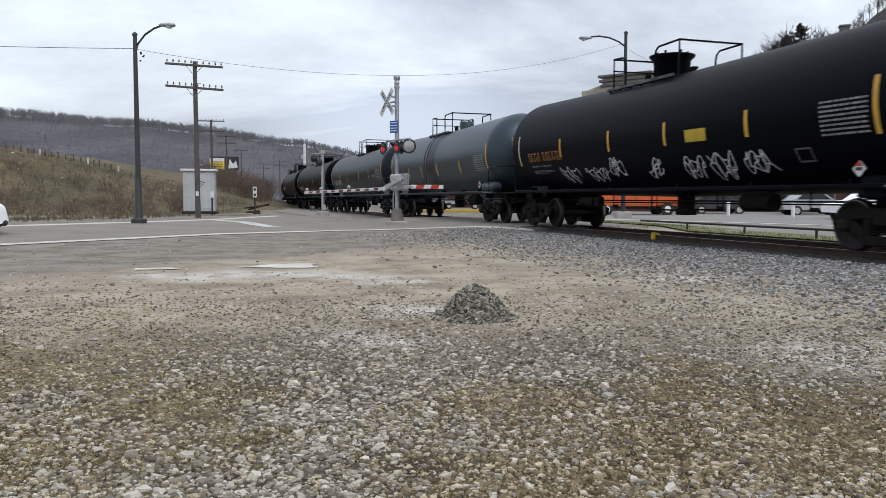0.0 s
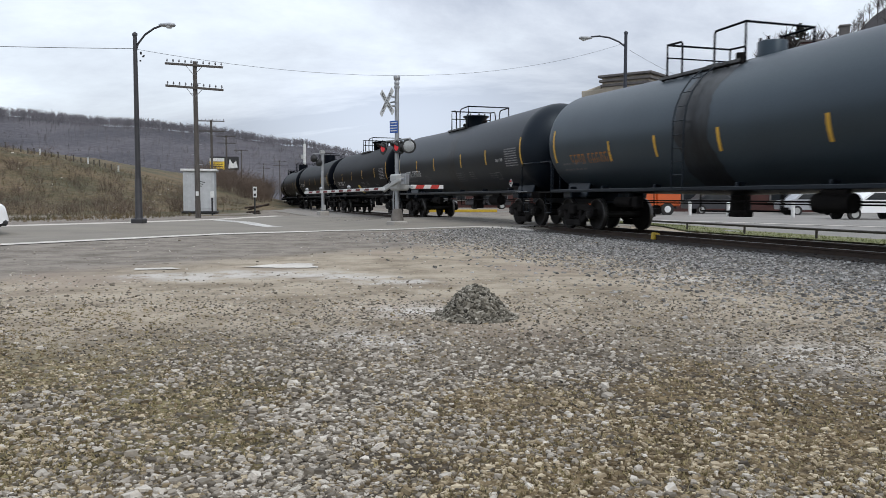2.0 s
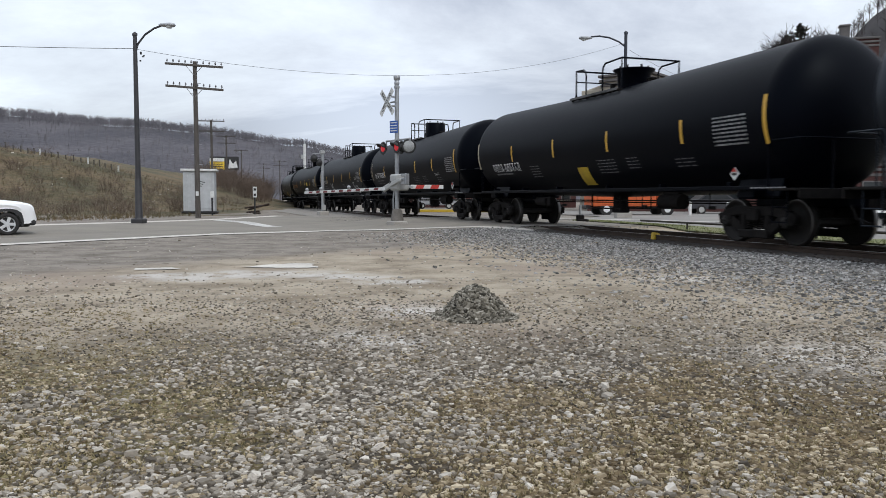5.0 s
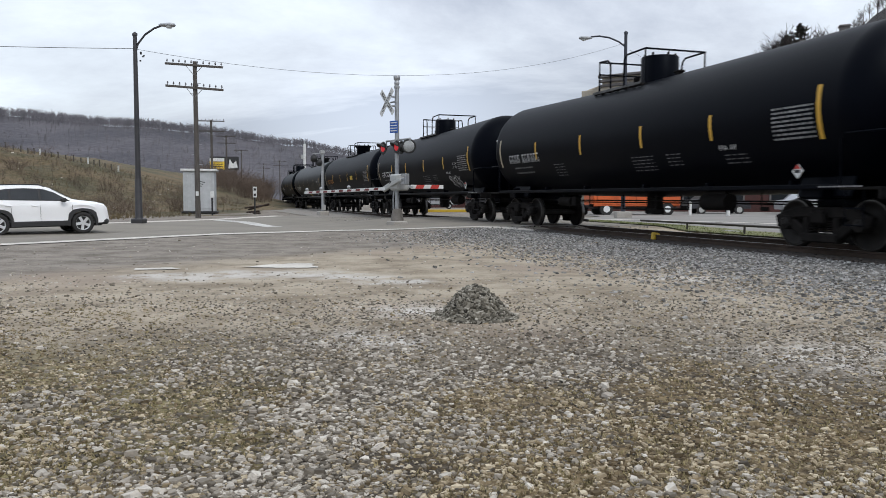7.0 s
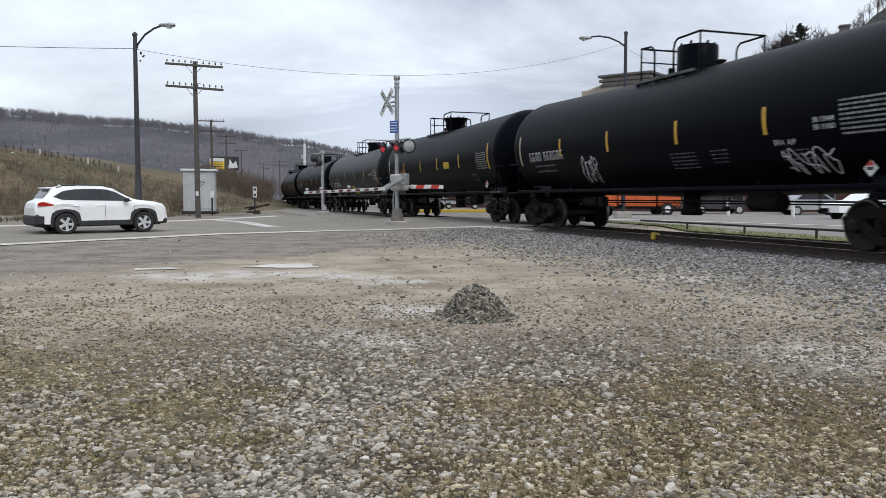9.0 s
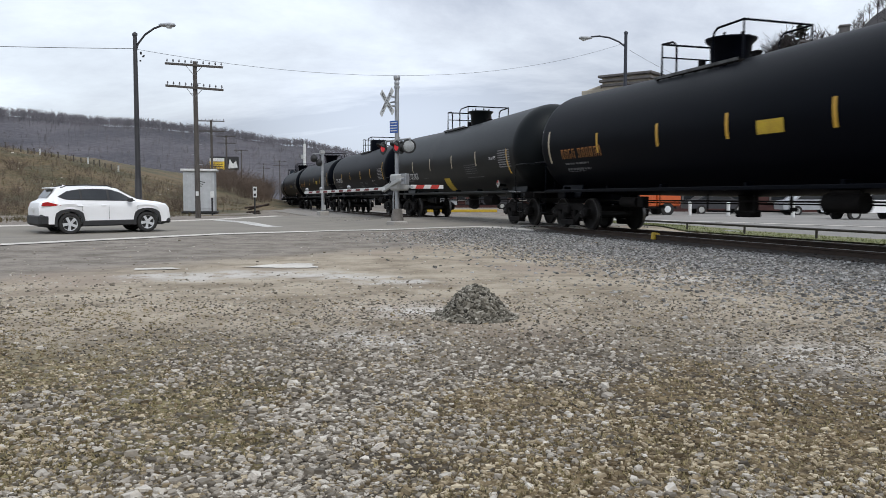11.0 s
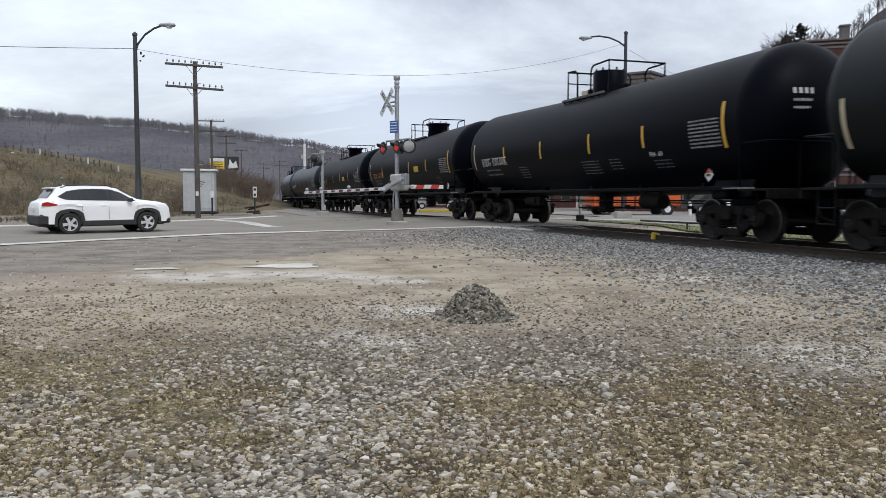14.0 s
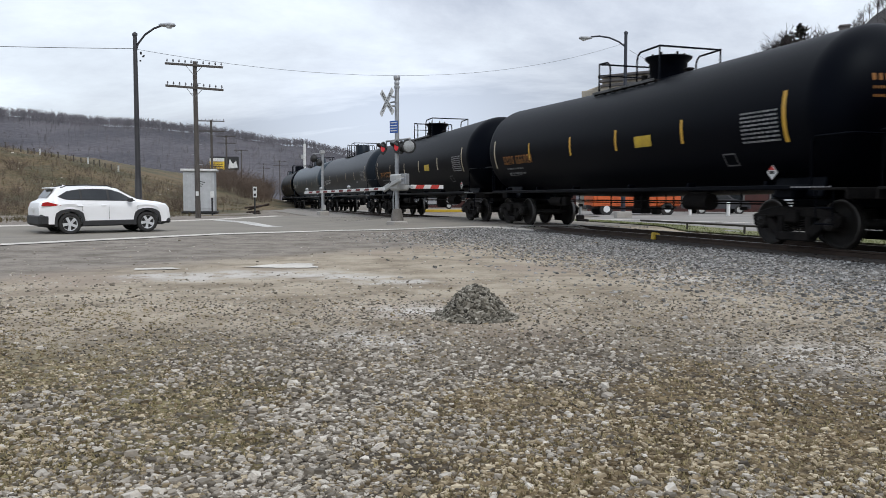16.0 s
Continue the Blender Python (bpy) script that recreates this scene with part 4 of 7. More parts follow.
CARS = [
    (17.4, dict(UT, seed=1, label="black railway tank car with white spray scrawls", bars=((-7.2, 1), (-4.2, 0), (-1.4, 0), (1.16, 0), (3.98, 0), (7.1, 1)), tags=((-4.5, -3.6, 1.60, 0.5), (-2.9, -1.9, 1.58, 0.38), (-1.6, -1.0, 1.75, 0.5), (0.25, 0.7, 1.65, 0.5), (1.6, 2.35, 1.62, 0.5), (2.6, 3.35, 1.62, 0.6), (3.7, 4.4, 1.66, 0.45)))),
    (34.75, dict(seed=2, ladder=True, ladder_x=-0.25, half=7.75, cut=0.65, r=1.50, short_z=(1.92, 2.42), head_mark=True, text_x=-5.8, bars=((-6.75, 1), (-3.55, 0), (-1.4, 0), (0.98, 0), (3.98, 0), (6.98, 1)), notes=(), panel_x=5.65, panel_z=2.55, plac_x=6.0, paint=GREY, ink=ORANGEPAINT, bands=((-0.5, 0.75, GREYSTAIN),), label="blue-grey railway tank car with faded orange lettering", dome=(0.8, 0.31, 0.30), platform=(-2.15, 0.75), rail_z=4.72, round_rail=False, end_tank=True, text_z=1.9)),
    (51.75, dict(seed=3, paint=SLATE, r=1.51, text_z=1.95, text_x=-6.4, bars=((-7.6, 1), (-4.5, 0), (-1.8, 0), (1.8, 0), (4.55, 0), (7.72, 1)), bands=((0.1, 1.0, SLATESTAIN),), label="dark slate railway tank car with yellow strips", funnel=True, dome=(-0.45, 0.47, 0.45), platform=(-1.75, 0.4), window_mark=True, panel_x=6.35, words=(5.5, 2.2, 0.17))),
    (69.9, dict(seed=4, paint=BLACK, label="black railway tank car with a slanted yellow panel", funnel=True, dome=(0.5, 0.48, 0.5), platform=(-1.7, 0.95), text_z=1.84, text_x=-6.5, bars=((-7.8, 1), (-4.65, 0), (-1.5, 0), (1.7, 0), (5.0, 0), (7.7, 1)), label_panel=(-0.3, 1.3, 0.6, 0.5, 0.1))),
    (87.9, dict(GA, seed=5, label=B1)),
    (106.05, dict(GA, seed=6, platform=(-1.5, 1.0), bars=((-7.36, 1), (-4.45, 0), (-1.7, 0), (1.38, 0), (4.27, 0), (7.34, 1)), more_words=("SR 13449", "SR 13450"), label="black railway tank car with a looping spray scrawl", tags=((-3.4, -2.5, 1.72, 0.75), (4.5, 5.8, 1.62, 0.5)))),
    (123.5, dict(UT, seed=7, label="black railway tank car with orange lettering")),
    (141.3, dict(seed=8, text_z=1.83, text_x=-6.25, tape=PALE, paint=DULL, tall_z=(1.78, 2.62), bars=((-7.55, 1), (-4.55, 0), (-1.74, 0), (1.28, 0), (4.1, 0), (7.15, 1)), bands=((-1.9, -1.2, DULLSTAIN),), label="dull black railway tank car with a slanted yellow panel", funnel=True, dome=(0.67, 0.44, 0.56), platform=(-1.75, 0.9), label_panel=(-0.32, 1.25, 0.74, 0.52, 0.14), words=(5.5, 2.3, 0.17), head_mark=True, panel_x=6.35, panel_z=2.6, plac_x=6.0, notes=((2.75, 4.2, 2.22, 5), (2.75, 4.7, 1.75, 1), (-3.2, -2.2, 1.85, 1)))),
    (159.3, dict(GA, seed=9, platform=(-1.4, 1.1), label=B1)),
    (177.05, dict(UT, seed=10, dome=(1.06, 0.50, 0.56), platform=(-1.4, 1.66), label="black railway tank car with orange lettering")),
    (195.0, dict(UT, seed=11, label="black railway tank car with pale strips", tape=PALE)),
    (213.0, dict(GA, seed=12, paint=SLATE, label="slate-grey railway tank car with pale strips", tape=PALE)),
    (230.9, dict(seed=13, paint=GREY, label="grey railway tank car", tape=PALE)),
    (248.8, dict(GA, seed=14, label=B1)),
    (266.7, dict(seed=15, paint=GREY, label="grey railway tank car", tape=PALE)),
]
TRAIN = []
for s0, spec in CARS:
    TRAIN.append((s0, make_car(spec)))


def train_run(t):
    """How far the train has come by t seconds."""
    return 9.907 * t - 0.0033 * t * t


HITCH = {0.0: 0.14, 0.5: 0.0, 1.0: 0.07, 1.5: 0.05, 2.0: -0.24, 2.5: 0.07, 3.0: 0.28, 3.5: -0.04, 4.0: -0.22, 6.5: -0.11, 7.0: 0.04, 7.5: -0.01, 8.0: 0.13, 8.5: -0.02, 9.0: 0.13, 11.5: -0.05, 12.0: 0.07, 12.5: 0.15, 13.0: 0.26, 13.5: -0.06, 14.0: -0.04, 14.5: -0.02, 15.0: 0.0, 15.5: 0.15, 16.0: 0.04}


def car_pose(s):
    f, b = track(s - TRUCK), track(s + TRUCK)
    d = f - b
    return Matrix.Translation((f + b) / 2) @ rot("Z", math.degrees(math.atan2(d.y, d.x))) @ rot("Y", -math.degrees(math.atan2(d.z, math.hypot(d.x, d.y))))

# ---- stones: gravel, ballast and the little pile ----
def stone_material(name, dark, light, warm):
    m = bpy.data.materials.new(name)
    m.use_nodes = True
    nd, lk = m.node_tree.nodes, m.node_tree.links
    b = nd["Principled BSDF"]
    g = nd.new("ShaderNodeNewGeometry")
    ramp = nd.new("ShaderNodeValToRGB")
    e = ramp.color_ramp.elements
    e[0].position, e[0].color = 0.0, (*dark, 1)
    e[1].position, e[1].color = 1.0, (*light, 1)
    k = e.new(0.45); k.color = (*warm, 1)
    k = e.new(0.8); k.color = tuple((a + c) / 2 for a, c in zip(warm, light)) + (1,)
    lk.new(g.outputs["Random Per Island"], ramp.inputs["Fac"])
    n = nd.new("ShaderNodeTexNoise")
    n.inputs["Scale"].default_value, n.inputs["Detail"].default_value = 60, 4
    co = nd.new("ShaderNodeTexCoord")
    lk.new(co.outputs["Object"], n.inputs["Vector"])
    r = nd.new("ShaderNodeMapRange")
    r.inputs["To Min"].default_value, r.inputs["To Max"].default_value = 0.55, 1.4
    lk.new(n.outputs["Fac"], r.inputs["Value"])
    s = nd.new("ShaderNodeVectorMath"); s.operation = "SCALE"
    lk.new(ramp.outputs["Color"], s.inputs[0]); lk.new(r.outputs[0], s.inputs["Scale"])
    lk.new(s.outputs[0], b.inputs["Base Color"])
    b.inputs["Roughness"].default_value = 0.9
    b.inputs["Specular IOR Level"].default_value = 0.25
    return m


STONE = stone_material("mixed_gravel_stone", (0.085, 0.072, 0.056), (0.585, 0.54, 0.475), (0.262, 0.230, 0.186))
BROWNSTONE = stone_material("brown_stained_stone", (0.080, 0.058, 0.032), (0.56, 0.48, 0.35), (0.250, 0.195, 0.120))
BALLAST = stone_material("crushed_ballast_stone", (0.060, 0.058, 0.055), (0.47, 0.46, 0.445), (0.205, 0.200, 0.190))
# stones by the rails: rust staining, plus shade under the train painted in
RUSTSTONE = stone_material("rusty_shaded_ballast", (0.018, 0.014, 0.012), (0.12, 0.098, 0.082), (0.050, 0.040, 0.033))
# chips lie in those gaps, so their colour is darkened as gap shade
CHIP = stone_material("fine_gravel_chips", (0.030, 0.025, 0.019), (0.40, 0.36, 0.30), (0.105, 0.090, 0.070))
DARKSTONE = stone_material("damp_dark_gravel", (0.035, 0.032, 0.025), (0.40, 0.375, 0.32), (0.15, 0.136, 0.108))

PHI = (1 + 5 ** 0.5) / 2
ICO_V = np.array([(-1, PHI, 0), (1, PHI, 0), (-1, -PHI, 0), (1, -PHI, 0), (0, -1, PHI), (0, 1, PHI), (0, -1, -PHI), (0, 1, -PHI), (PHI, 0, -1), (PHI, 0, 1), (-PHI, 0, -1), (-PHI, 0, 1)]) / 1.9
ICO_F = np.array([(0, 11, 5), (0, 5, 1), (0, 1, 7), (0, 7, 10), (0, 10, 11), (1, 5, 9), (5, 11, 4), (11, 10, 2), (10, 7, 6), (7, 1, 8), (3, 9, 4), (3, 4, 2), (3, 2, 6), (3, 6, 8), (3, 8, 9), (4, 9, 5), (2, 4, 11), (6, 2, 10), (8, 6, 7), (9, 8, 1)])


def many(name, verts, faces, mat, label, category, smooth_faces=False):
    """One mesh of many small loose pieces, from arrays."""
    me = bpy.data.meshes.new(name)
    me.vertices.add(len(verts))
    me.vertices.foreach_set("co", verts.astype(np.float32).ravel())
    k = faces.shape[1]
    me.loops.add(faces.size)
    me.loops.foreach_set("vertex_index", faces.astype(np.int32).ravel())
    me.polygons.add(len(faces))
    me.polygons.foreach_set("loop_start", np.arange(0, faces.size, k, dtype=np.int32))
    me.polygons.foreach_set("use_smooth", np.full(len(faces), smooth_faces))
    me.update(calc_edges=True)
    me.materials.append(mat)
    return tagged(new(name, me), label, category, "", "stuff")


def stones(name, xy, size, z, mat, label, category, rng, flat=0.6):
    n = len(xy)
    base = ICO_V[None] * (1 + rng.uniform(-0.38, 0.38, (n, 12, 1)))
    base = base * np.stack([rng.uniform(0.7, 1.3, n), rng.uniform(0.7, 1.3, n), rng.uniform(0.7, 1.2, n) * flat], 1)[:, None]
    ang = rng.uniform(0, 2 * np.pi, n)
    tilt = rng.normal(0, 0.35, n)
    c, s = np.cos(ang)[:, None], np.sin(ang)[:, None]
    ct, st = np.cos(tilt)[:, None], np.sin(tilt)[:, None]
    x, y, w = base[..., 0], base[..., 1], base[..., 2]
    y, w = y * ct - w * st, y * st + w * ct
    v = np.stack([x * c - y * s, x * s + y * c, w], -1) * size[:, None, None] * 0.5
    v += np.stack([xy[:, 0], xy[:, 1], z], 1)[:, None]
    f = ICO_F[None] + 12 * np.arange(n)[:, None, None]
    return many(name, v.reshape(-1, 3), f.reshape(-1, 3), mat, label, category)


def patchy(x, y, scale, seed):
    return noise.noise((x * scale, y * scale, seed)) + 0.5 * noise.noise((x * scale * 2.7, y * scale * 2.7, seed + 3))


rng = np.random.default_rng(5)


OCT_V = np.array([(1, 0, 0), (-1, 0, 0), (0, 1, 0), (0, -1, 0), (0, 0, 1), (0, 0, -1)], float)
OCT_F = np.array([(0, 2, 4), (2, 1, 4), (1, 3, 4), (3, 0, 4), (2, 0, 5), (1, 2, 5), (3, 1, 5), (0, 3, 5)])


PRISM_F = np.array([f for k in range(5) for f in ((k, (k + 1) % 5, 5 + (k + 1) % 5), (k, 5 + (k + 1) % 5, 5 + k))] + [(5, 6, 7), (5, 7, 8), (5, 8, 9)])


def flat_stones(name, xy, size, z, mat, label, category, rng):
    """Angular flat-topped stones bedded in the earth, from (x, y), size and height."""
    n = len(xy)
    a = (np.arange(5)[None] * 1.2566 + rng.uniform(-0.42, 0.42, (n, 5))) + rng.uniform(0, 6.283, (n, 1))
    r = rng.uniform(0.62, 1.15, (n, 5))
    k = rng.uniform(0.66, 0.95, (n, 5))
    low = np.stack([np.cos(a) * r, np.sin(a) * r, np.full((n, 5), -0.25)], -1)
    up = np.stack([np.cos(a) * r * k, np.sin(a) * r * k, rng.uniform(0.22, 0.46, (n, 1)) + rng.uniform(-0.12, 0.12, (n, 5))], -1)
    v = np.concatenate([low, up], 1) * np.stack([rng.uniform(0.75, 1.25, n), rng.uniform(0.7, 1.15, n), rng.uniform(0.6, 1.25, n)], 1)[:, None]
    b = rng.uniform(-0.38, 0.38, n)[:, None]
    c, s = np.cos(b), np.sin(b)
    v = np.stack([v[..., 0] * c - v[..., 2] * s, v[..., 1], v[..., 0] * s + v[..., 2] * c], -1) * size[:, None, None] * 0.5
    v += np.stack([xy[:, 0], xy[:, 1], z], 1)[:, None]
    f = PRISM_F[None] + 10 * np.arange(n)[:, None, None]
    return many(name, v.reshape(-1, 3), f.reshape(-1, 3), mat, label, category)


def mossy(x, y):
    x, y = x + 0.55 * noise.noise((x * 0.9, y * 0.9, 11)) + 0.3 * noise.noise((x * 2.5, y * 2.5, 12)), y + 0.55 * noise.noise((x * 0.9, y * 0.9, 13)) + 0.3 * noise.noise((x * 2.5, y * 2.5, 14))
    return max(max(0.0, 1 - math.hypot(x - a, y - c) / r) for a, c, r in MOSS_SPOTS)


def yard_point(near, far):
    y = near * (far / near) ** rng.random()
    return rng.uniform(-0.64, 0.64) * y + rng.uniform(-0.3, 0.3), y


def yard_ok(x, y):
    s, lat = track_side(x, y)
    return lat < -2.6 and not ((x + 10.4) * 0.79 - (y - 18.65) * 0.61 < 0.3 and y > 12)


def yard_gravel():
    pts, size = [], []
    while len(pts) < 50000:
        x, y = yard_point(2.3, 24)
        if not yard_ok(x, y):
            continue
        s, lat = track_side(x, y)
        p = 0.80 + 0.6 * patchy(x, y, 0.6, 1.0) + 0.15 * smooth(5.0, 3.4, y)
        p *= 1 - 0.46 * smooth(0.08, 0.5, mossy(x, y))
        if y > 5.2 and lat < -6.0:
            p *= max(0.40, 1 - 0.26 * (y - 5.2))
        if y > 8.5 and lat < -6.5:
            p *= max(0.07, 1 - 0.27 * (y - 8.5))
        if rng.random() > p:
            continue
        pts.append((x, y))
        size.append(min(0.080, 0.013 + rng.lognormal(-3.98, 0.45)) * (0.92 + 0.018 * y))
    # the yard goes on around and behind
    extra = 0
    while extra < 15000:
        x, y = rng.uniform(-7, 8), rng.uniform(-4, 9)
        if (y > 2.3 and abs(x) < 0.64 * y) or not yard_ok(x, y) or rng.random() > 0.8 + 0.6 * patchy(x, y, 0.6, 1.0):
            continue
        pts.append((x, y))
        size.append(min(0.09, 0.02 + rng.lognormal(-3.8, 0.45)))
        extra += 1
    xy, size = np.array(pts), np.array(size)
    z = np.array([ground_height(x, y) for x, y in pts]) + size * 0.06
    moss_at = np.array([mossy(x, y) for x, y in pts])
    brown = moss_at + rng.uniform(-0.6, 0.6, len(pts)) > 0.30
    flat_stones("gravel", xy[~brown], size[~brown], z[~brown], STONE, "loose grey and tan gravel strewn over earth", "gravel", rng)
    flat_stones("mossy_gravel", xy[brown], 0.74 * size[brown], z[brown], BROWNSTONE, "brown-stained gravel set in moss", "gravel", rng)
    # fine chips between the stones
    pts, size = [], []
    while len(pts) < 20000:
        x, y = yard_point(2.4, 9)
        if not yard_ok(x, y) or rng.random() > 0.8 + 0.5 * patchy(x, y, 1.1, 7.0) - 0.35 * mossy(x, y):
            continue
        pts.append((x, y))
        size.append(rng.uniform(0.008, 0.022) * (0.8 + 0.09 * y))
    xy, size = np.array(pts), np.array(size)
    z = np.array([ground_height(x, y) for x, y in pts]) + size * 0.08
    n = len(xy)
    v = OCT_V[None] * rng.uniform(0.5, 1.2, (n, 6, 1)) * np.array((1, 1, 0.6))
    a = rng.uniform(0, 6.283, n)[:, None]
    v = np.stack([v[..., 0] * np.cos(a) - v[..., 1] * np.sin(a), v[..., 0] * np.sin(a) + v[..., 1] * np.cos(a), v[..., 2]], -1) * size[:, None, None] * 0.6
    v += np.stack([xy[:, 0], xy[:, 1], z], 1)[:, None]
    f = OCT_F[None] + 6 * np.arange(n)[:, None, None]
    many("gravel_chips", v.reshape(-1, 3), f.reshape(-1, 3), CHIP, "fine gravel chips over the earth", "gravel")


def track_ballast():
    pts, size, zz, across = [], [], [], []
    while len(pts) < 34000:
        if rng.random() < 0.62:
            s, lat = rng.uniform(0, 24.5), rng.uniform(-3.7, -0.9) - abs(rng.normal(0, 0.55))
        else:
            s = -4 + 62 * rng.random() ** 1.5
            lat = rng.uniform(-4.4, 3.2) if rng.random() < 0.75 else rng.normal(-3.2, 1.2)
        if rng.random() < 0.22:
            s, lat = rng.uniform(0, 24.5), -3.6 - abs(rng.normal(0, 1.6))
        if 24.5 < s < 37:
            continue
        if lat < -6.6 and rng.random() < 0.4:
            continue
        p = track(s, lat)
        pts.append((p.x, p.y))
        across.append(lat)
        k = rng.uniform(0.03, 0.068)
        size.append(k)
        zz.append(ground_height(p.x, p.y) + k * 0.14)
    xy, size, zz = np.array(pts), np.array(size) * 1.1, np.array(zz)
    by_rails = np.abs(np.array(across) + rng.normal(0, 0.12, len(across))) < 1.55
    flat_stones("track_ballast", xy[~by_rails], size[~by_rails], zz[~by_rails], BALLAST, "pale crushed stone ballast along the rails", "ballast", rng)
    flat_stones("stained_ballast", xy[by_rails], size[by_rails], zz[by_rails], RUSTSTONE, "rust-stained ballast with the train's shade painted in", "ballast", rng)


yard_gravel()
track_ballast()

# a small heap of dark gravel
HEAP = (0.30, 7.62)
heap = thing("gravel_pile", Matrix.Translation((*HEAP, ground_height(*HEAP))), "small conical heap of dark damp gravel", "gravel pile")


def heap_height(d, a):
    return 0.29 * max(0, 1 - (d / (0.33 + 0.03 * math.sin(3 * a + 1))) ** 1.7) + 0.015 * math.sin(5 * a) * max(0, 1 - d / 0.33)


hs = Shape()
vs, fs = [], []
for i in range(14):
    for j in range(32):
        a, d = 2 * math.pi * j / 32, 0.36 * i / 13
        vs.append((d * math.cos(a), d * math.sin(a), heap_height(d, a) + 0.012 * noise.noise((d * 30 * math.cos(a), d * 30 * math.sin(a), 4)) - (0.02 if i == 13 else 0)))
for i in range(13):
    for j in range(32):
        fs.append((i * 32 + j, i * 32 + (j + 1) % 32, (i + 1) * 32 + (j + 1) % 32, (i + 1) * 32 + j))
hs.add(vs, fs, True)
part("heap_core", hs, DARKSTONE, heap)
hp, hz, hsz = [], [], []
for _ in range(1900):
    a, d = rng.uniform(0, 2 * math.pi), 0.42 * rng.random() ** 0.6
    hp.append((d * math.cos(a), d * math.sin(a)))
    hz.append(heap_height(d, a) + 0.006)
    hsz.append(rng.uniform(0.018, 0.05))
grains = stones("loose_stone", np.array(hp), np.array(hsz), np.array(hz), DARKSTONE, "dark damp stones", "", rng, 0.8)
grains.parent = heap

# ---- short moss and dead grass in the yard ----
MOSSBLADE = material("short_olive_moss", (0.165, 0.135, 0.06), (0.30, 0.245, 0.14), 3.0, 20.0, 0.95, 1.0, bump=0, island=0.4)


def moss_tufts():
    V, F, o = [], [], 0
    while o < 3000 * 24:
        x, y = yard_point(2.3, 9)
        if not yard_ok(x, y) or rng.random() > 1.6 * mossy(x, y) + 0.5 * patchy(x, y, 1.7, 2.0):
            continue
        z = ground_height(x, y)
        for _ in range(8):
            a, b = rng.uniform(0, 6.283), rng.uniform(0, 6.283)
            px, py = x + 0.03 * math.cos(b) * rng.random(), y + 0.03 * math.sin(b) * rng.random()
            h, w = rng.uniform(0.006, 0.020), rng.uniform(0.004, 0.008)
            V += [(px - w * math.cos(a), py - w * math.sin(a), z - 0.003), (px + w * math.cos(a), py + w * math.sin(a), z - 0.003), (px + rng.uniform(-0.02, 0.02), py + rng.uniform(-0.02, 0.02), z + h)]
            F.append((o, o + 1, o + 2))
            o += 3
    many("yard_moss", np.array(V), np.array(F), MOSSBLADE, "short olive moss and dead grass between stones", "moss")


moss_tufts()

# ---- timber ties ----
TIE_MESH = Shape().box((0, 0, 0), (2.6, 0.23, 0.18), None, 0.015).mesh("tie", TIE)
for i in range(260):
    s = -60 + i * 0.52
    if 24.5 < s < 37:
        continue
    a = track(s)
    b = track(s, 1)
    part("tie", TIE_MESH, None, railway, "", Matrix.Translation(a + Vector((0, 0, -0.262))) @ rot("Z", math.degrees(math.atan2(b.y - a.y, b.x - a.x))))

# crossing planks between and beside the rails
for lat, w in ((0.0, 1.24), (-1.22, 0.72), (1.22, 0.72)):
    sh = Shape()
    prof = [(-w / 2, -0.15), (w / 2, -0.15), (w / 2, -0.012), (-w / 2, -0.012)]
    structure("crossing_panel", rail_shape(lat, 24.2, 37.2, 1.3, prof), CONCRETE, "worn concrete crossing panel between rails", "crossing panel")

# bare oily earth by the road, pale slabs and a bright strip at the road's edge
structure("road_edge", sheet([(-60, -46.0), (-10.5, 18.6), (-6.75, 24.4), (-3.4, 27.1), (1.2, 26.2), (3.3, 25.2), (3.4, 25.6), (1.2, 26.75), (-3.6, 27.75), (-7.15, 25.1), (-11.0, 19.1), (-60, -44.9)], 0.017, 0.5), KERB, "pale worn concrete edge of the road", "road edge")
structure("far_kerb", sheet([(-9.7, 48.7), (-11.3, 40.5), (-13.4, 36.3), (-16.6, 31.4), (-30.4, 12.9), (-31.4, 13.4), (-17.4, 32.3), (-14.2, 37.2), (-12.1, 41.2), (-10.5, 49.4)], 0.017, 0.5), KERB, "pale worn concrete kerb strip", "kerb")
structure("road_mark", sheet([(-11.2, 39.9), (-9.2, 38.4), (-7.0, 34.8), (-7.6, 34.4), (-9.7, 37.7), (-11.3, 39.1)], 0.02, 0.5), LINEPAINT, "worn white arrow paint on the road", "road marking")
for k, outline in enumerate(([(-5.0, 12.7), (-4.4, 12.9), (-4.2, 12.6), (-4.8, 12.4)], [(-3.3, 13.0), (-2.9, 13.6), (-2.3, 13.8), (-2.0, 13.0), (-2.5, 12.9)]  )):
    rj = random.Random(k)
    outline = [(a[0] + (b[0] - a[0]) * i / 5 + rj.uniform(-0.07, 0.07), a[1] + (b[1] - a[1]) * i / 5 + rj.uniform(-0.05, 0.05)) for a, b in zip(outline, outline[1:] + outline[:1]) for i in range(5)]
    ob = tagged(part("concrete_patch", sheet(outline, 0.012, 0.3), KERB), "pale broken concrete patch flush with the earth", "concrete patch", "patches in the yard", "structure")

# yellow marker block at the ballast's foot
YM = (5.42, 20.3)
marker = thing("yellow_marker", Matrix.Translation((*YM, ground_height(*YM) - 0.01)) @ rot("Z", 20), "chipped yellow block lying in the ballast", "marker block")
part("block", Shape().box((0, 0, 0.1), (0.2, 0.14, 0.2), rot("Y", 8), 0.03), YELLOWLABEL, marker)
part("chip", Shape().box((0.07, -0.06, 0.06), (0.1, 0.06, 0.12), rot("Y", -20), 0.02), CONCRETE, marker)


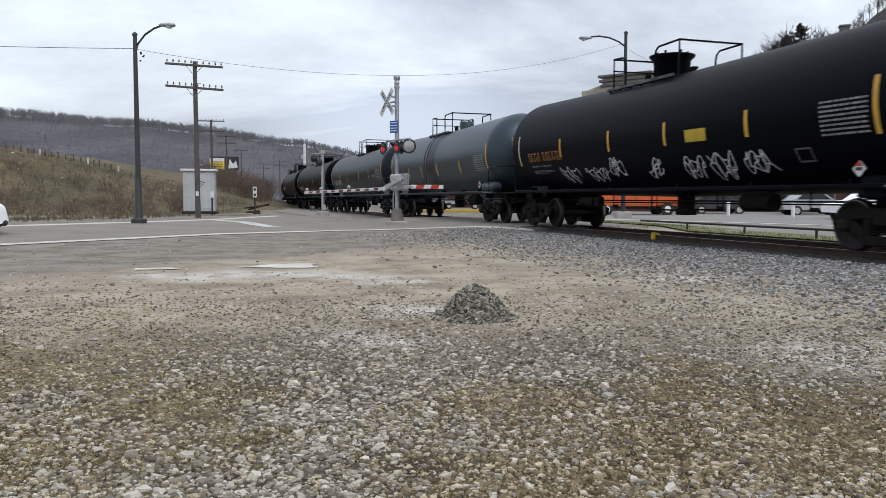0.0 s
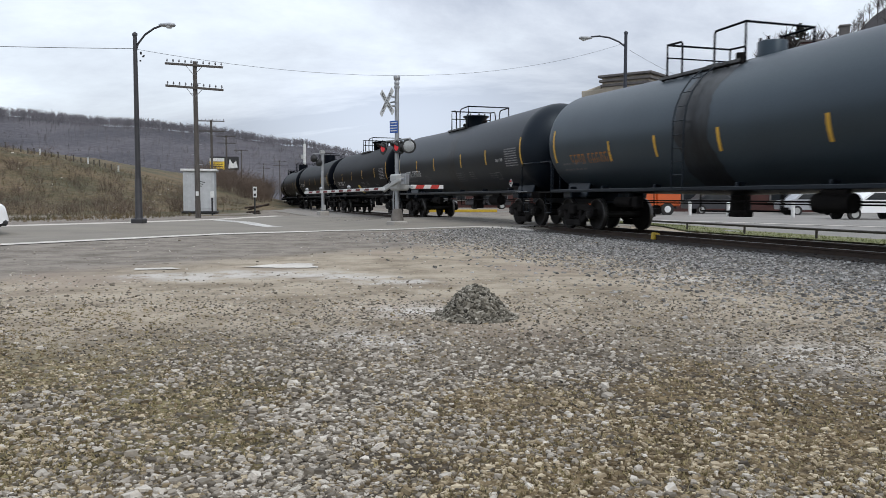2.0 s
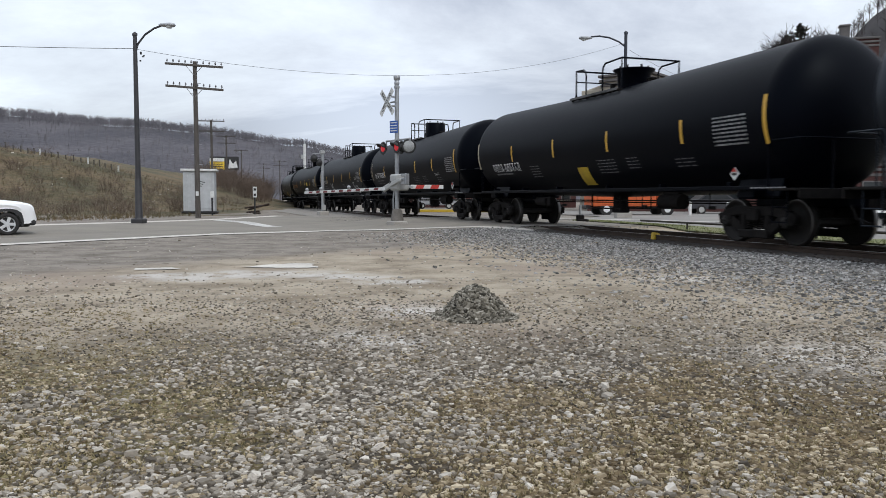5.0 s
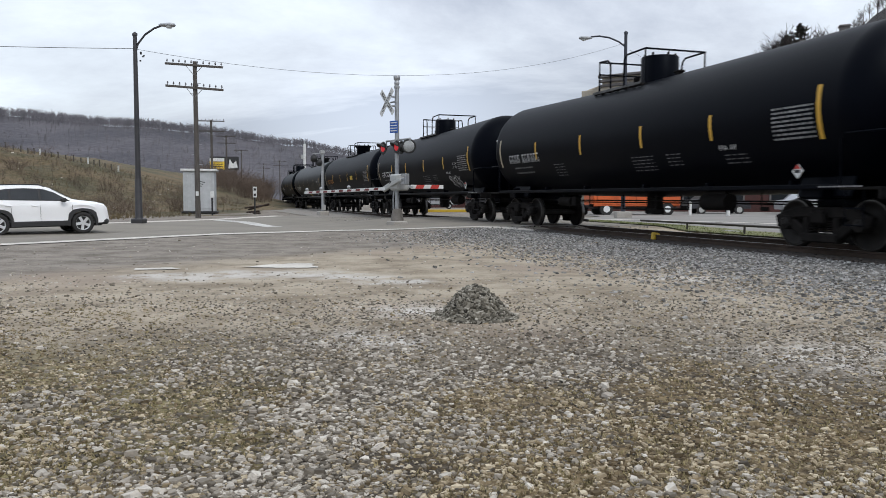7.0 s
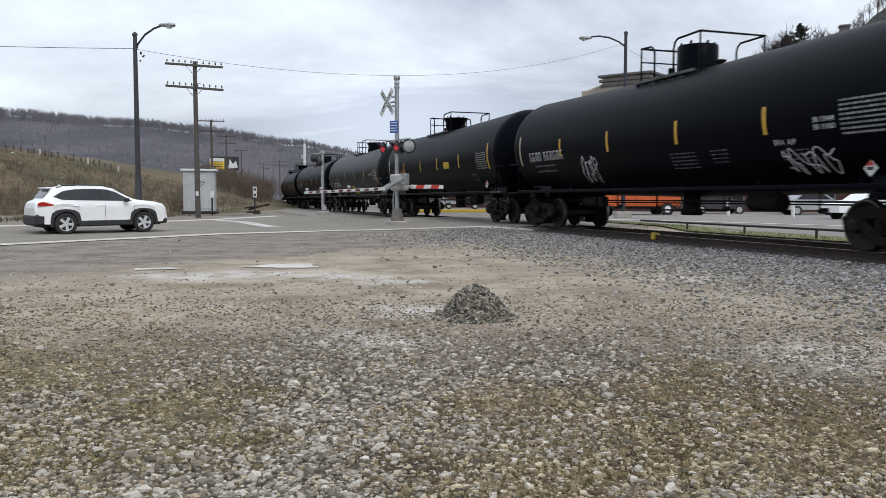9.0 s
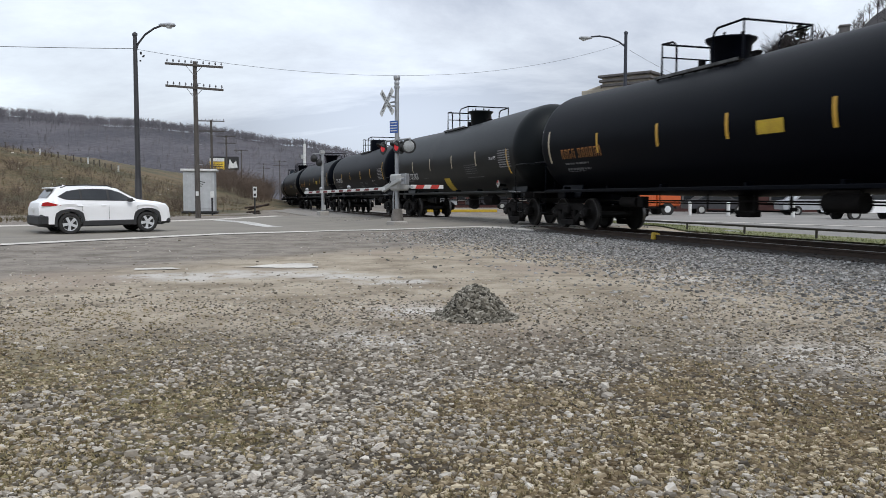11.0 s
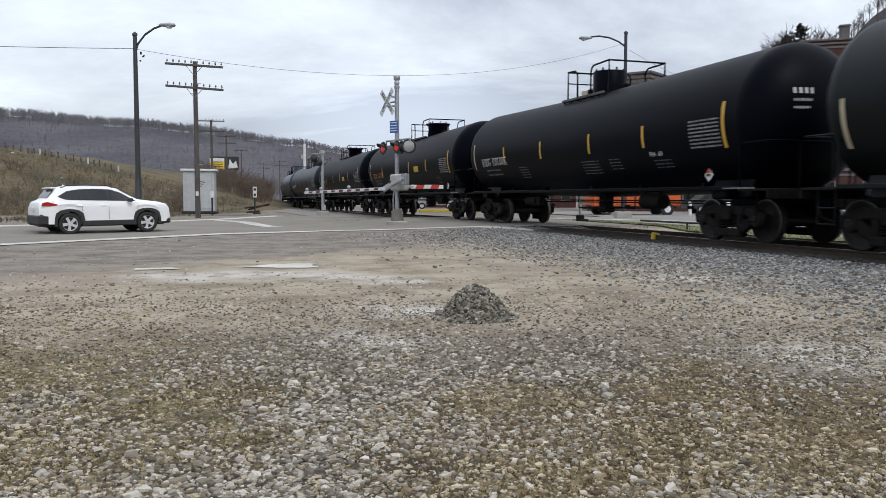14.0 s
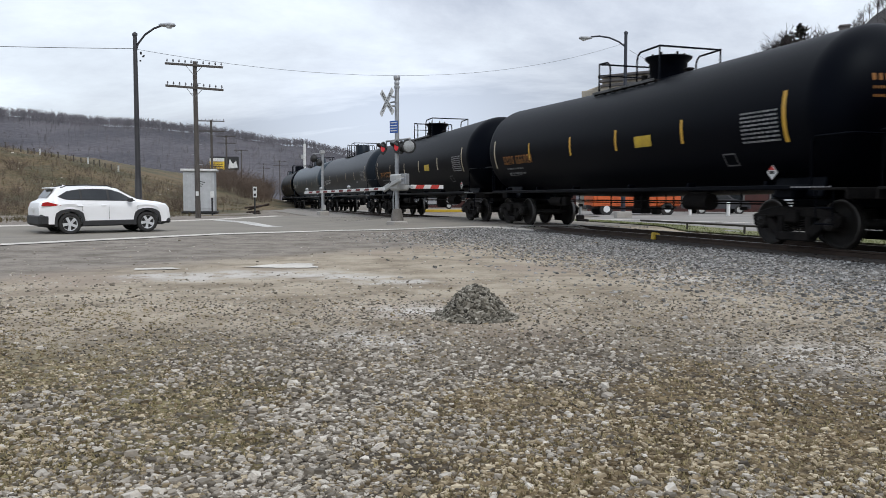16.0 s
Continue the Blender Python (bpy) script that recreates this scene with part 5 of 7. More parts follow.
# ---- street lamps ----
LAMPGLASS = material("lamp_glass", (0.62, 0.64, 0.64), (0.5, 0.52, 0.52), 5, 40, 0.25, bump=0)


def street_lamp(x, y, top, arm, head, paint, label, block=False):
    """arm: points from the pole's shaft to the head, relative to the base."""
    z0 = ground_height(x, y)
    lamp = thing("street_lamp", Matrix.Translation((x, y, z0)), label, "street lamp", "street lamps")
    if block:
        part("base", Shape().box((0, 0, 0.18), (0.86, 0.7, 0.44), None, 0.04), CONCRETE, lamp, "weathered concrete block")
    else:
        part("base", Shape().box((0, 0, 0.1), (0.54, 0.54, 0.24), None, 0.04), paint, lamp)
        part("pole_sleeve", Shape().lathe([(0.2, 0.20), (0.3, 0.155), (1.9, 0.142), (1.96, 0.125)], 16, "z"), paint, lamp)
    part("pole", Shape().lathe([(0.2, 0.13), (top * 0.5, 0.108), (top, 0.085), (top + 0.04, 0.08)], 14, "z"), paint, lamp)
    part("cap", Shape().lathe([(top, 0.11), (top + 0.1, 0.11), (top + 0.18, 0.0)], 12, "z"), paint, lamp)
    part("arm", Shape().tube(arm, 0.045, 8), paint, lamp)
    hx, hy, hz = head
    d = Vector(arm[-1]) - Vector(arm[-2])
    yaw = rot("Z", math.degrees(math.atan2(d.y, d.x)))
    body = Shape()
    rings = [(-0.36, 0.05), (-0.28, 0.11), (-0.05, 0.16), (0.18, 0.17), (0.32, 0.12), (0.37, 0.02)]
    vs, fs = [], []
    for u, w in rings:
        for k in range(12):
            a = 2 * math.pi * k / 12
            vs.append(Vector((hx, hy, hz)) + yaw @ Vector((u, w * math.cos(a), 0.6 * w * math.sin(a))))
    for i in range(len(rings) - 1):
        for k in range(12):
            fs.append((i * 12 + k, i * 12 + (k + 1) % 12, (i + 1) * 12 + (k + 1) % 12, (i + 1) * 12 + k))
    body.add(vs, fs, True)
    h = part("lamp_head", body, GALV, lamp, "grey cobra-head luminaire")
    part("lens", Shape().lathe([(-0.02, 0.15), (-0.09, 0.12), (-0.11, 0.0)], 14, "z", (hx + (yaw @ Vector((0.08, 0, 0))).x, hy + (yaw @ Vector((0.08, 0, 0))).y, hz - 0.04)), LAMPGLASS, h)
    return lamp


lamp1 = street_lamp(-13.48, 35.3, 8.2, [(0.05, 0, 7.6), (0.13, 0, 7.85), (0.45, 0, 8.25), (0.85, 0, 8.52), (1.15, 0, 8.62)], (1.42, 0, 8.66), DARKPOLE, "tall dark street lamp with a curved arm by the road")
clip = Shape().box((0.25, 0, 7.45), (0.07, 0.07, 0.12), None, 0.01).box((0.36, 0, 7.32), (0.12, 0.06, 0.06), rot("Y", -35), 0.01).box((0.22, 0, 7.12), (0.07, 0.06, 0.06), None, 0.01)
part("cable_clamp", clip, BLACKSIGN, lamp1)["kind"] = "stuff"
street_lamp(9.94, 44.0, 10.05, [(-0.05, 0, 9.4), (-0.40, 0, 9.65), (-0.9, 0, 9.86), (-1.45, 0, 9.94), (-1.9, 0, 9.9)], (-2.2, 0, 9.84), material("blue_grey_pole_paint", (0.022, 0.027, 0.042), (0.016, 0.019, 0.030), 3, 40, 0.45, 0.6, bump=0.1), "blue-grey street lamp on a concrete block", True)


# ---- utility poles ----
INSULATOR = material("brown_glass_insulator", (0.05, 0.045, 0.05), (0.12, 0.12, 0.13), 4, 30, 0.25, bump=0)


def utility_pole(x, y, top, arms, width, label, z0=0.0, yaw=0.0, pins=10, r=0.15, lean=0.0):
    pole = thing("utility_pole", Matrix.Translation((x, y, z0)) @ rot("Z", yaw), label, "utility pole", "poles along the railway")
    part("pole", Shape().cyl((0, 0, -0.3), (lean, 0, top), r, r * 0.72, 12), POLEWOOD, pole)
    for z, tilt in arms:
        m = rot("Y", tilt)
        arm = part("crossarm", Shape().box((0, 0, 0), (width, 0.10, 0.12), None, 0.012), POLEWOOD, pole, "", Matrix.Translation((lean * z / top, -0.14, z)) @ m)
        for i in range(pins):
            u = -width / 2 + 0.1 + (width - 0.2) * i / (pins - 1)
            if abs(u) < 0.12:
                continue
            part("insulator", Shape().cyl((u, 0, 0.05), (u, 0, 0.14), 0.014, n=6).lathe([(0.12, 0.045), (0.17, 0.05), (0.20, 0.03), (0.24, 0.035), (0.26, 0.0)], 8, "z", (u, 0, 0)), INSULATOR, arm)
        for s in (-1, 1):
            part("brace", Shape().cyl((s * 0.45, 0.02, -0.03), (0.02 * s, 0.05, -0.5), 0.018, n=6), GALV, arm)
    return pole


up = utility_pole(-13.53, 44.0, 8.54, ((8.31, 4.0), (7.10, 4.4)), 3.16, "weathered wooden utility pole with two insulator crossarms", 0.0, 0, 10, 0.15, -0.04)
steps_ = Shape()
for k in range(6):
    z = 2.4 + 0.55 * k + (2.2 if k > 3 else 0)
    s = 1 if k % 2 else -1
    steps_.cyl((s * 0.12, -0.03, z), (s * 0.3, -0.03, z), 0.012, n=5)
part("pole_step", steps_, GALV, up)
part("pole_notice", Shape().box((0.02, -0.17, 1.35), (0.16, 0.02, 0.24), None, 0.005), WHITESIGN, up, "small white notice on the pole")
for x, y, top, arms, w in ((-26.6, 92, 10.0, ((9.85, 1), (8.7, 1)), 3.1), (-35.2, 130, 11.2, ((11.0, 1), (9.9, 1)), 3.1), (-45.4, 180, 11.8, ((11.6, 1),), 3.1), (-56.2, 250, 11.7, ((11.5, 1), (10.2, 1)), 4.4), (-47.0, 230, 11.7, ((11.5, 1), (10.2, 1)), 4.0)):
    utility_pole(x, y, top, arms, w, "distant wooden utility pole with crossarms", 0, 0, 8, 0.17)


def cable(name, a, b, sag, r=0.012, label="thin black overhead cable"):
    pts = [Vector(a).lerp(Vector(b), t) - Vector((0, 0, 4 * sag * t * (1 - t))) for t in (i / 24 for i in range(25))]
    return tagged(part(name, Shape().tube(pts, r, 5), WIRE), label, "cable", "overhead cables")


cable("overhead_cable", (-45, 30, 8.3), (-13.45, 35.25, 7.62), 0.35)
cable("overhead_cable", (-13.45, 35.25, 7.6), (13.5, 60.0, 12.65), 1.72, 0.008)
cable("overhead_cable", (10.15, 44.0, 9.2), (17.9, 57.0, 9.3), 0.15, 0.008)

# ---- signal bungalow with its notices ----
cab = thing("signal_cabinet", Matrix.Translation((-16.75, 55, 0)) @ rot("Z", 12), "ribbed aluminium railway signal cabinet with a flat roof", "signal cabinet")
part("body", Shape().box((0, 0, 1.55), (2.05, 1.9, 2.7), None, 0.02), ALU, cab)
part("roof", Shape().box((0, 0, 2.98), (2.35, 2.2, 0.16), None, 0.03), WHITESIGN, cab, "white overhanging roof")
part("floor_frame", Shape().box((0, 0, 0.12), (2.3, 2.0, 0.14), None, 0.02), BLACKSIGN, cab)
for i in range(9):
    part("rib", Shape().box((-0.95 + i * 0.235, -0.965, 1.55), (0.03, 0.03, 2.6), None, 0.01), ALU, cab)
part("door", Shape().box((0.35, -0.985, 1.5), (0.86, 0.03, 2.2), None, 0.012), ALU, cab)
part("door_handle", Shape().box((0.05, -1.01, 1.45), (0.05, 0.05, 0.2), None, 0.012), BLACKSIGN, cab)
nb = Shape()
for k in range(3):
    nb.box((0.15 - 0.06 * k, -1.005, 2.2 - 0.14 * k), (0.55 - 0.1 * k, 0.012, 0.045), rot("Y", 12), 0)
part("notice_line", nb, BLACKSIGN, cab, "dark lettering shown as plain bars")
for x in (-0.95, 0.95):
    part("leg", Shape().box((x, -0.8, 0.03), (0.12, 0.12, 0.1), None, 0.01), BLACKSIGN, cab)


def post_sign(x, y, h, w, hh, label, bars=0, lean=0.0):
    z = ground_height(x, y)
    ps = thing("post_sign", Matrix.Translation((x, y, z)) @ rot("Y", lean), label, "post sign", "small track signs")
    part("post", Shape().box((0, 0, h / 2 - 0.1), (0.09, 0.09, h + 0.1), None, 0.01), BLACKSIGN, ps)
    part("plate", Shape().box((0.02, -0.06, h - hh / 2), (w, 0.02, hh), None, 0.006), WHITESIGN, ps)
    for k in range(bars):
        part("number_bar", Shape().box((0.02, -0.075, h - hh * (0.25 + 0.5 * k)), (w * 0.6, 0.012, hh * 0.22), None, 0), BLACKSIGN, ps)
    return ps


post_sign(-14.48, 50.0, 1.52, 0.24, 0.4, "small white plate on a black post")
post_sign(-12.75, 54.0, 1.86, 0.26, 0.72, "white milepost plate on a black post", 2)
old = thing("old_rail_stack", Matrix.Translation((-12.9, 54.6, 0)), "dark lengths of old rail lying crossed", "rail stack")
for k, (a, b) in enumerate((((-0.7, 0, 0.42), (0.9, 0.2, 0.62)), ((-0.5, 0.2, 0.30), (1.0, 0, 0.70)), ((-0.6, 0.1, 0.12), (0.3, 0.1, 0.2)))):
    part("old_rail", Shape().cyl(a, b, 0.06, n=6), RAILSTEEL, old)
part("stack_prop", Shape().box((0.1, 0.1, 0.05), (0.5, 0.3, 0.16), None, 0.04), TIE, old)

# ---- billboard far down the line ----
bb = thing("billboard", Matrix.Translation((-60.2, 220, 0)) @ rot("Z", 8), "distant billboard with yellow and dark pictures on posts", "billboard")
part("panel", Shape().box((0, 0, 10.45), (7.8, 0.4, 3.7), None, 0.05), BLACKSIGN, bb)
BILLYELLOW = material("yellow_poster_paper", (0.85, 0.58, 0.05), (0.75, 0.5, 0.05), 1, 10, 0.6, bump=0)
part("yellow_poster", Shape().box((-1.9, -0.22, 10.2), (3.9, 0.05, 2.9), None, 0.01), BILLYELLOW, bb)
part("white_poster", Shape().box((-1.9, -0.26, 11.4), (3.9, 0.05, 0.9), None, 0.01), WHITESIGN, bb)
part("bright_poster_patch", Shape().slab([(1.0, 9.0), (3.6, 9.2), (3.2, 11.2), (2.4, 10.3), (1.5, 11.6)], 0.05, Matrix.Translation((0, -0.24, 0))), WHITESIGN, bb)
for k in range(3):
    part("poster_line", Shape().box((-1.9, -0.28, 10.8 - 0.6 * k), (3.0, 0.03, 0.2), None, 0), BLACKSIGN, bb)
for x in (-3.2, 0, 3.2):
    part("post", Shape().box((x, 0.2, 4.3), (0.35, 0.35, 9.2), None, 0.03), POLEWOOD, bb)

# ---- crossing signal with gate ----
OLDIRON = material("stained_cast_base", (0.17, 0.155, 0.14), (0.10, 0.09, 0.08), 4, 40, 0.75, 0.9, bump=0.3)
DULLRED = material("dull_red_sheet", (0.16, 0.02, 0.022), (0.11, 0.016, 0.018), 5, 40, 0.5, bump=0.05)
LIT = glow("lit_red_lens", (0.55, 0.03, 0.04), 0.45)
DIMRED = material("unlit_red_lens", (0.16, 0.008, 0.012), (0.12, 0.006, 0.01), 4, 30, 0.2, bump=0)
CLEAR = material("pale_lens_back", (0.36, 0.37, 0.37), (0.22, 0.23, 0.23), 4, 30, 0.35, bump=0.1)
GATE_AT = Vector((-1.76, 30.5, 0))
GATE_AT.z = ground_height(GATE_AT.x, GATE_AT.y)
# the signal's own axes: -y faces the traffic that waits, x runs along the lowered arm away from the mast
ARM_DIR = Vector((-0.57, 0.82, 0)).normalized()
ARM_YAW = math.degrees(math.atan2(ARM_DIR.y, ARM_DIR.x))
gate = thing("crossing_signal", Matrix.Translation(GATE_AT) @ rot("Z", ARM_YAW), "railroad crossing signal with lowered gate and red lights", "crossing signal")
part("foundation", Shape().box((0, 0, 0.0), (0.62, 0.62, 0.3), None, 0.04), CONCRETE, gate)
part("junction_base", Shape().lathe([(0.12, 0.27), (0.2, 0.25), (0.55, 0.19), (0.62, 0.14)], 8, "z"), OLDIRON, gate, "stained cast base of the mast")
part("mast", Shape().cyl((0, 0, 0.5), (0, 0, 5.4), 0.085, n=16), GALV, gate)
part("bell", Shape().lathe([(5.3, 0.09), (5.36, 0.10), (5.42, 0.10), (5.44, 0.07), (5.5, 0.12), (5.62, 0.13), (5.66, 0.10), (5.67, 0.0)], 16, "z"), GALV, gate)
part("mast_collar", Shape().cyl((0, 0, 5.18), (0, 0, 5.26), 0.11, n=16), GALV, gate)


def blade(deg, words, shift):
    b = part("crossbuck_blade", Shape().box((0, 0, 0), (1.28, 0.012, 0.235), None, 0.004), WHITESIGN, gate, "white reflective crossbuck blade", Matrix.Translation((0.32, 0.24 + shift, 4.66)) @ rot("Y", deg))
    cu = bpy.data.curves.new("lettering", "FONT")
    cu.body, cu.size, cu.align_x, cu.align_y, cu.extrude = words, 0.19, "CENTER", "CENTER", 0.002
    tmp = bpy.data.objects.new("lettering", cu)
    me = bpy.data.meshes.new_from_object(tmp)
    bpy.data.objects.remove(tmp)
    me.materials.append(BLACKSIGN)
    part("lettering", me, None, b, "black sign lettering", Matrix.Translation((0, 0.012, 0)) @ rot("Z", 180) @ rot("X", 90))
    return b


blade(45, "CROSSING", 0.02)
blade(-45, "RAIL  ROAD", 0.0)
part("crossbuck_bracket", Shape().box((0.10, 0.1, 4.66), (0.42, 0.05, 0.06), None, 0.01).box((0.02, 0.12, 4.85), (0.08, 0.25, 0.06), None, 0.01).box((0.02, 0.12, 4.5), (0.08, 0.25, 0.06), None, 0.01), GALV, gate)
blue_sign = part("notice_plate", Shape().box((0, 0, 0), (0.36, 0.012, 0.46), None, 0.004), BLUESIGN, gate, "blue emergency notice plate", Matrix.Translation((0.02, 0.13, 3.72)) @ rot("Z", 25))
nl = Shape()
for k in range(4):
    nl.box((0, 0.012, 0.15 - 0.1 * k), (0.28, 0.006, 0.035), None, 0)
    nl.box((0, -0.012, 0.15 - 0.1 * k), (0.28, 0.006, 0.035), None, 0)
part("notice_text", nl, WHITESIGN, blue_sign, "white text shown as plain bars")
part("light_arm", Shape().cyl((-0.92, 0, 3.22), (0.78, 0, 3.22), 0.04, n=10).cyl((0.78, 0, 3.22), (0.78, 0, 3.05), 0.03, n=8).cyl((-0.92, 0, 3.22), (-0.92, 0, 3.05), 0.03, n=8), GALV, gate)


def light_unit(x, side, lens):
    m = Matrix.Translation((x, side * 0.16, 2.95)) @ (Matrix.Identity(4) if side > 0 else rot("Z", 180))
    u = part("flashing_light", Shape().lathe([(-0.12, 0.02), (-0.11, 0.12), (0.0, 0.16), (0.02, 0.16)], 20, "y"), BLACKSIGN, gate, "round red crossing light with black backing", m)
    part("background_disc", Shape().lathe([(0.0, 0.155), (0.0, 0.25), (0.012, 0.25), (0.012, 0.155)], 28, "y", wrap=True), BLACKSIGN, u)
    part("lens", Shape().lathe([(0.02, 0.15), (0.05, 0.12), (0.065, 0.0)], 22, "y"), lens, u)
    hood = Shape()
    vs, fs = [], []
    for i in range(13):
        a = math.pi * i / 12
        vs += [(0.16 * math.cos(a), 0.02, 0.16 * math.sin(a)), (0.15 * math.cos(a), 0.26 * math.sin(a) ** 0.5 + 0.02 if 0 < i < 12 else 0.03, 0.155 * math.sin(a)), (0.172 * math.cos(a), 0.02, 0.172 * math.sin(a)), (0.162 * math.cos(a), 0.26 * math.sin(a) ** 0.5 + 0.02 if 0 < i < 12 else 0.03, 0.167 * math.sin(a))]
    for i in range(12):
        o = 4 * i
        fs += [(o, o + 1, o + 5, o + 4), (o + 2, o + 6, o + 7, o + 3), (o + 1, o + 3, o + 7, o + 5)]
    hood.add(vs, fs, True)
    part("hood", hood, BLACKSIGN, u)


light_unit(0.75, 1, LIT)
light_unit(-0.25, 1, LIT)
light_unit(-0.05, -1, DIMRED)
back_light = part("flashing_light", Shape().lathe([(-0.12, 0.02), (-0.11, 0.14), (0.0, 0.2), (0.02, 0.2)], 20, "y"), BLACKSIGN, gate, "round crossing light seen from its pale side", Matrix.Translation((-0.88, 0.02, 2.95)) @ rot("Z", 62))
part("background_disc", Shape().lathe([(0.0, 0.20), (0.0, 0.27), (0.02, 0.27), (0.02, 0.20)], 28, "y", wrap=True), BLACKSIGN, back_light)
part("lens", Shape().lathe([(0.022, 0.205), (0.05, 0.15), (0.065, 0.0)], 22, "y"), CLEAR, back_light)
mech = part("gate_mechanism", Shape().box((-0.1, -0.05, 1.62), (0.62, 0.5, 0.62), None, 0.05), GREYPAINT, gate, "grey gate motor housing")
part("housing_cover", Shape().box((-0.1, 0.215, 1.62), (0.5, 0.03, 0.5), None, 0.02), GREYPAINT, mech)
part("housing_latch", Shape().box((0.1, 0.24, 1.62), (0.12, 0.03, 0.12), None, 0.01), BLACKSIGN, mech)
part("arm_bracket", Shape().box((0.35, 0.15, 1.48), (0.9, 0.10, 0.22), rot("Y", 18), 0.03).box((-0.35, 0.28, 1.62), (0.8, 0.06, 0.14), rot("Y", 15), 0.02), GREYPAINT, gate)
part("conduit", Shape().tube([(0.18, 0.05, 0.5), (0.2, 0.05, 1.0), (0.16, 0.02, 1.35)], 0.03, 8), GALV, gate)
cw = part("counterweight", Shape().box((-0.85, 0.1, 1.72), (0.12, 0.18, 0.42), None, 0.02), GALV, gate, "stacked grey counterweight plates")
for k in range(3):
    part("weight_plate", Shape().box((-0.72, 0.1, 1.58 + 0.15 * k), (0.22, 0.24, 0.1), None, 0.015), GALV, cw)
ARM_L = 7.3
arm = part("gate_arm", Shape().box((ARM_L / 2, 0, 0), (ARM_L, 0.05, 0.12), None, 0.012), WHITESIGN, gate, "white gate arm with red stripes", Matrix.Translation((0.55, 0.18, 1.38)) @ rot("Y", 1.0))
for k in range(9):
    x = 0.55 + k * 0.74
    part("red_stripe", Shape().slab([(x, -0.042), (x + 0.36, -0.042), (x + 0.30, 0.046), (x - 0.06, 0.046)], 0.058), DULLRED, arm)
for x in (3.0, 5.6, ARM_L - 0.25):
    part("arm_light", Shape().lathe([(0.06, 0.03), (0.10, 0.07), (0.18, 0.08), (0.22, 0.0)], 12, "z", (x, 0, 0)), GALV, arm, "small lamp on the gate arm")
short = thing("sidewalk_gate_arm", Matrix.Translation(GATE_AT + Vector((0.45, -0.15, 0))) @ rot("Z", 4), "short white and red striped arm beside the signal", "gate arm")
sa = part("striped_bar", Shape().box((0.70, 0, 1.45), (1.25, 0.05, 0.15), None, 0.012), WHITESIGN, short)
for x in (0.30, 0.87):
    part("red_stripe", Shape().slab([(x - 0.05, 1.378), (x + 0.25, 1.378), (x + 0.31, 1.522), (x + 0.01, 1.522)], 0.058), RED, sa)
part("bracket", Shape().box((0.02, 0, 1.45), (0.3, 0.07, 0.1), None, 0.015).box((-0.25, 0.1, 1.52), (0.5, 0.06, 0.08), rot("Z", -15), 0.01), GALV, short)

# second mast on the far side of the road, seen from behind
far_gate = thing("crossing_signal", Matrix.Translation((-7.54, 50.0, 0.12)) @ rot("Z", 30), "slim grey crossing signal mast seen from behind", "crossing signal")
part("foundation", Shape().box((0, 0, 0.0), (0.6, 0.6, 0.36), None, 0.04), CONCRETE, far_gate)
part("mast", Shape().cyl((0, 0, 0.1), (0, 0, 3.95), 0.10, n=12), GALV, far_gate)
part("bracket", Shape().box((-0.3, 0, 3.75), (0.75, 0.08, 0.08), None, 0.01).cyl((-0.2, 0, 3.0), (-0.5, 0, 3.8), 0.03, n=6), GALV, far_gate)
for dx, dz in ((-0.55, 3.45), (-0.2, 3.2)):
    part("flashing_light", Shape().lathe([(-0.14, 0.03), (-0.12, 0.12), (0.0, 0.24), (0.02, 0.24)], 18, "y", (dx, 0, dz)), BLACKSIGN, far_gate)
part("light_housing", Shape().box((-0.02, 0, 3.85), (0.3, 0.24, 0.2), None, 0.03), GREYPAINT, far_gate)
part("lower_box", Shape().box((0, -0.12, 0.4), (0.22, 0.2, 0.34), None, 0.02), GREYPAINT, far_gate)

white_mast = thing("signal_mast", Matrix.Translation((-20.44, 118, -0.3)), "white mast standing behind the train", "signal mast")
part("mast", Shape().cyl((0, 0, 0), (0, 0, 9.3), 0.24, 0.2, 12), WHITESIGN, white_mast)
part("cap", Shape().cyl((0, 0, 9.2), (0, 0, 9.9), 0.1, 0.05, 8), GALV, white_mast)
part("box", Shape().box((-0.35, 0, 7.4), (0.35, 0.3, 0.6), None, 0.03), GREYPAINT, white_mast)
part("foot", Shape().box((0, 0, 0.2), (0.9, 0.9, 0.6), None, 0.05), CONCRETE, white_mast)


# ---- white sport utility car ----
CARPAINT = material("white_car_paint", (0.90, 0.905, 0.91), (0.87, 0.875, 0.88), 2, 20, 0.22, 0.3, bump=0.0)
CLADDING = material("black_plastic_cladding", (0.02, 0.02, 0.021), (0.03, 0.03, 0.031), 5, 60, 0.6, 0.75, bump=0.1)
GLASS = material("tinted_car_glass", (0.016, 0.019, 0.021), (0.026, 0.029, 0.032), 2, 20, 0.06, 0.1, bump=0.0)
TYRE = material("tyre_rubber", (0.018, 0.018, 0.018), (0.03, 0.029, 0.028), 5, 50, 0.8, 0.95, bump=0.2)
ALLOY = material("silver_alloy", (0.78, 0.79, 0.80), (0.68, 0.69, 0.70), 5, 40, 0.35, 0.45, metal=0.4, bump=0.0)
TAIL = material("red_tail_lamp", (0.45, 0.02, 0.02), (0.35, 0.015, 0.015), 5, 40, 0.15, bump=0)
HEADLAMP = material("smoked_headlamp", (0.05, 0.055, 0.06), (0.12, 0.13, 0.14), 5, 40, 0.1, bump=0)


def lerp_table(x, table):
    for (a, u), (b, w) in zip(table, table[1:]):
        if x <= b:
            return u + (w - u) * max(0, (x - a) / (b - a))
    return table[-1][1]


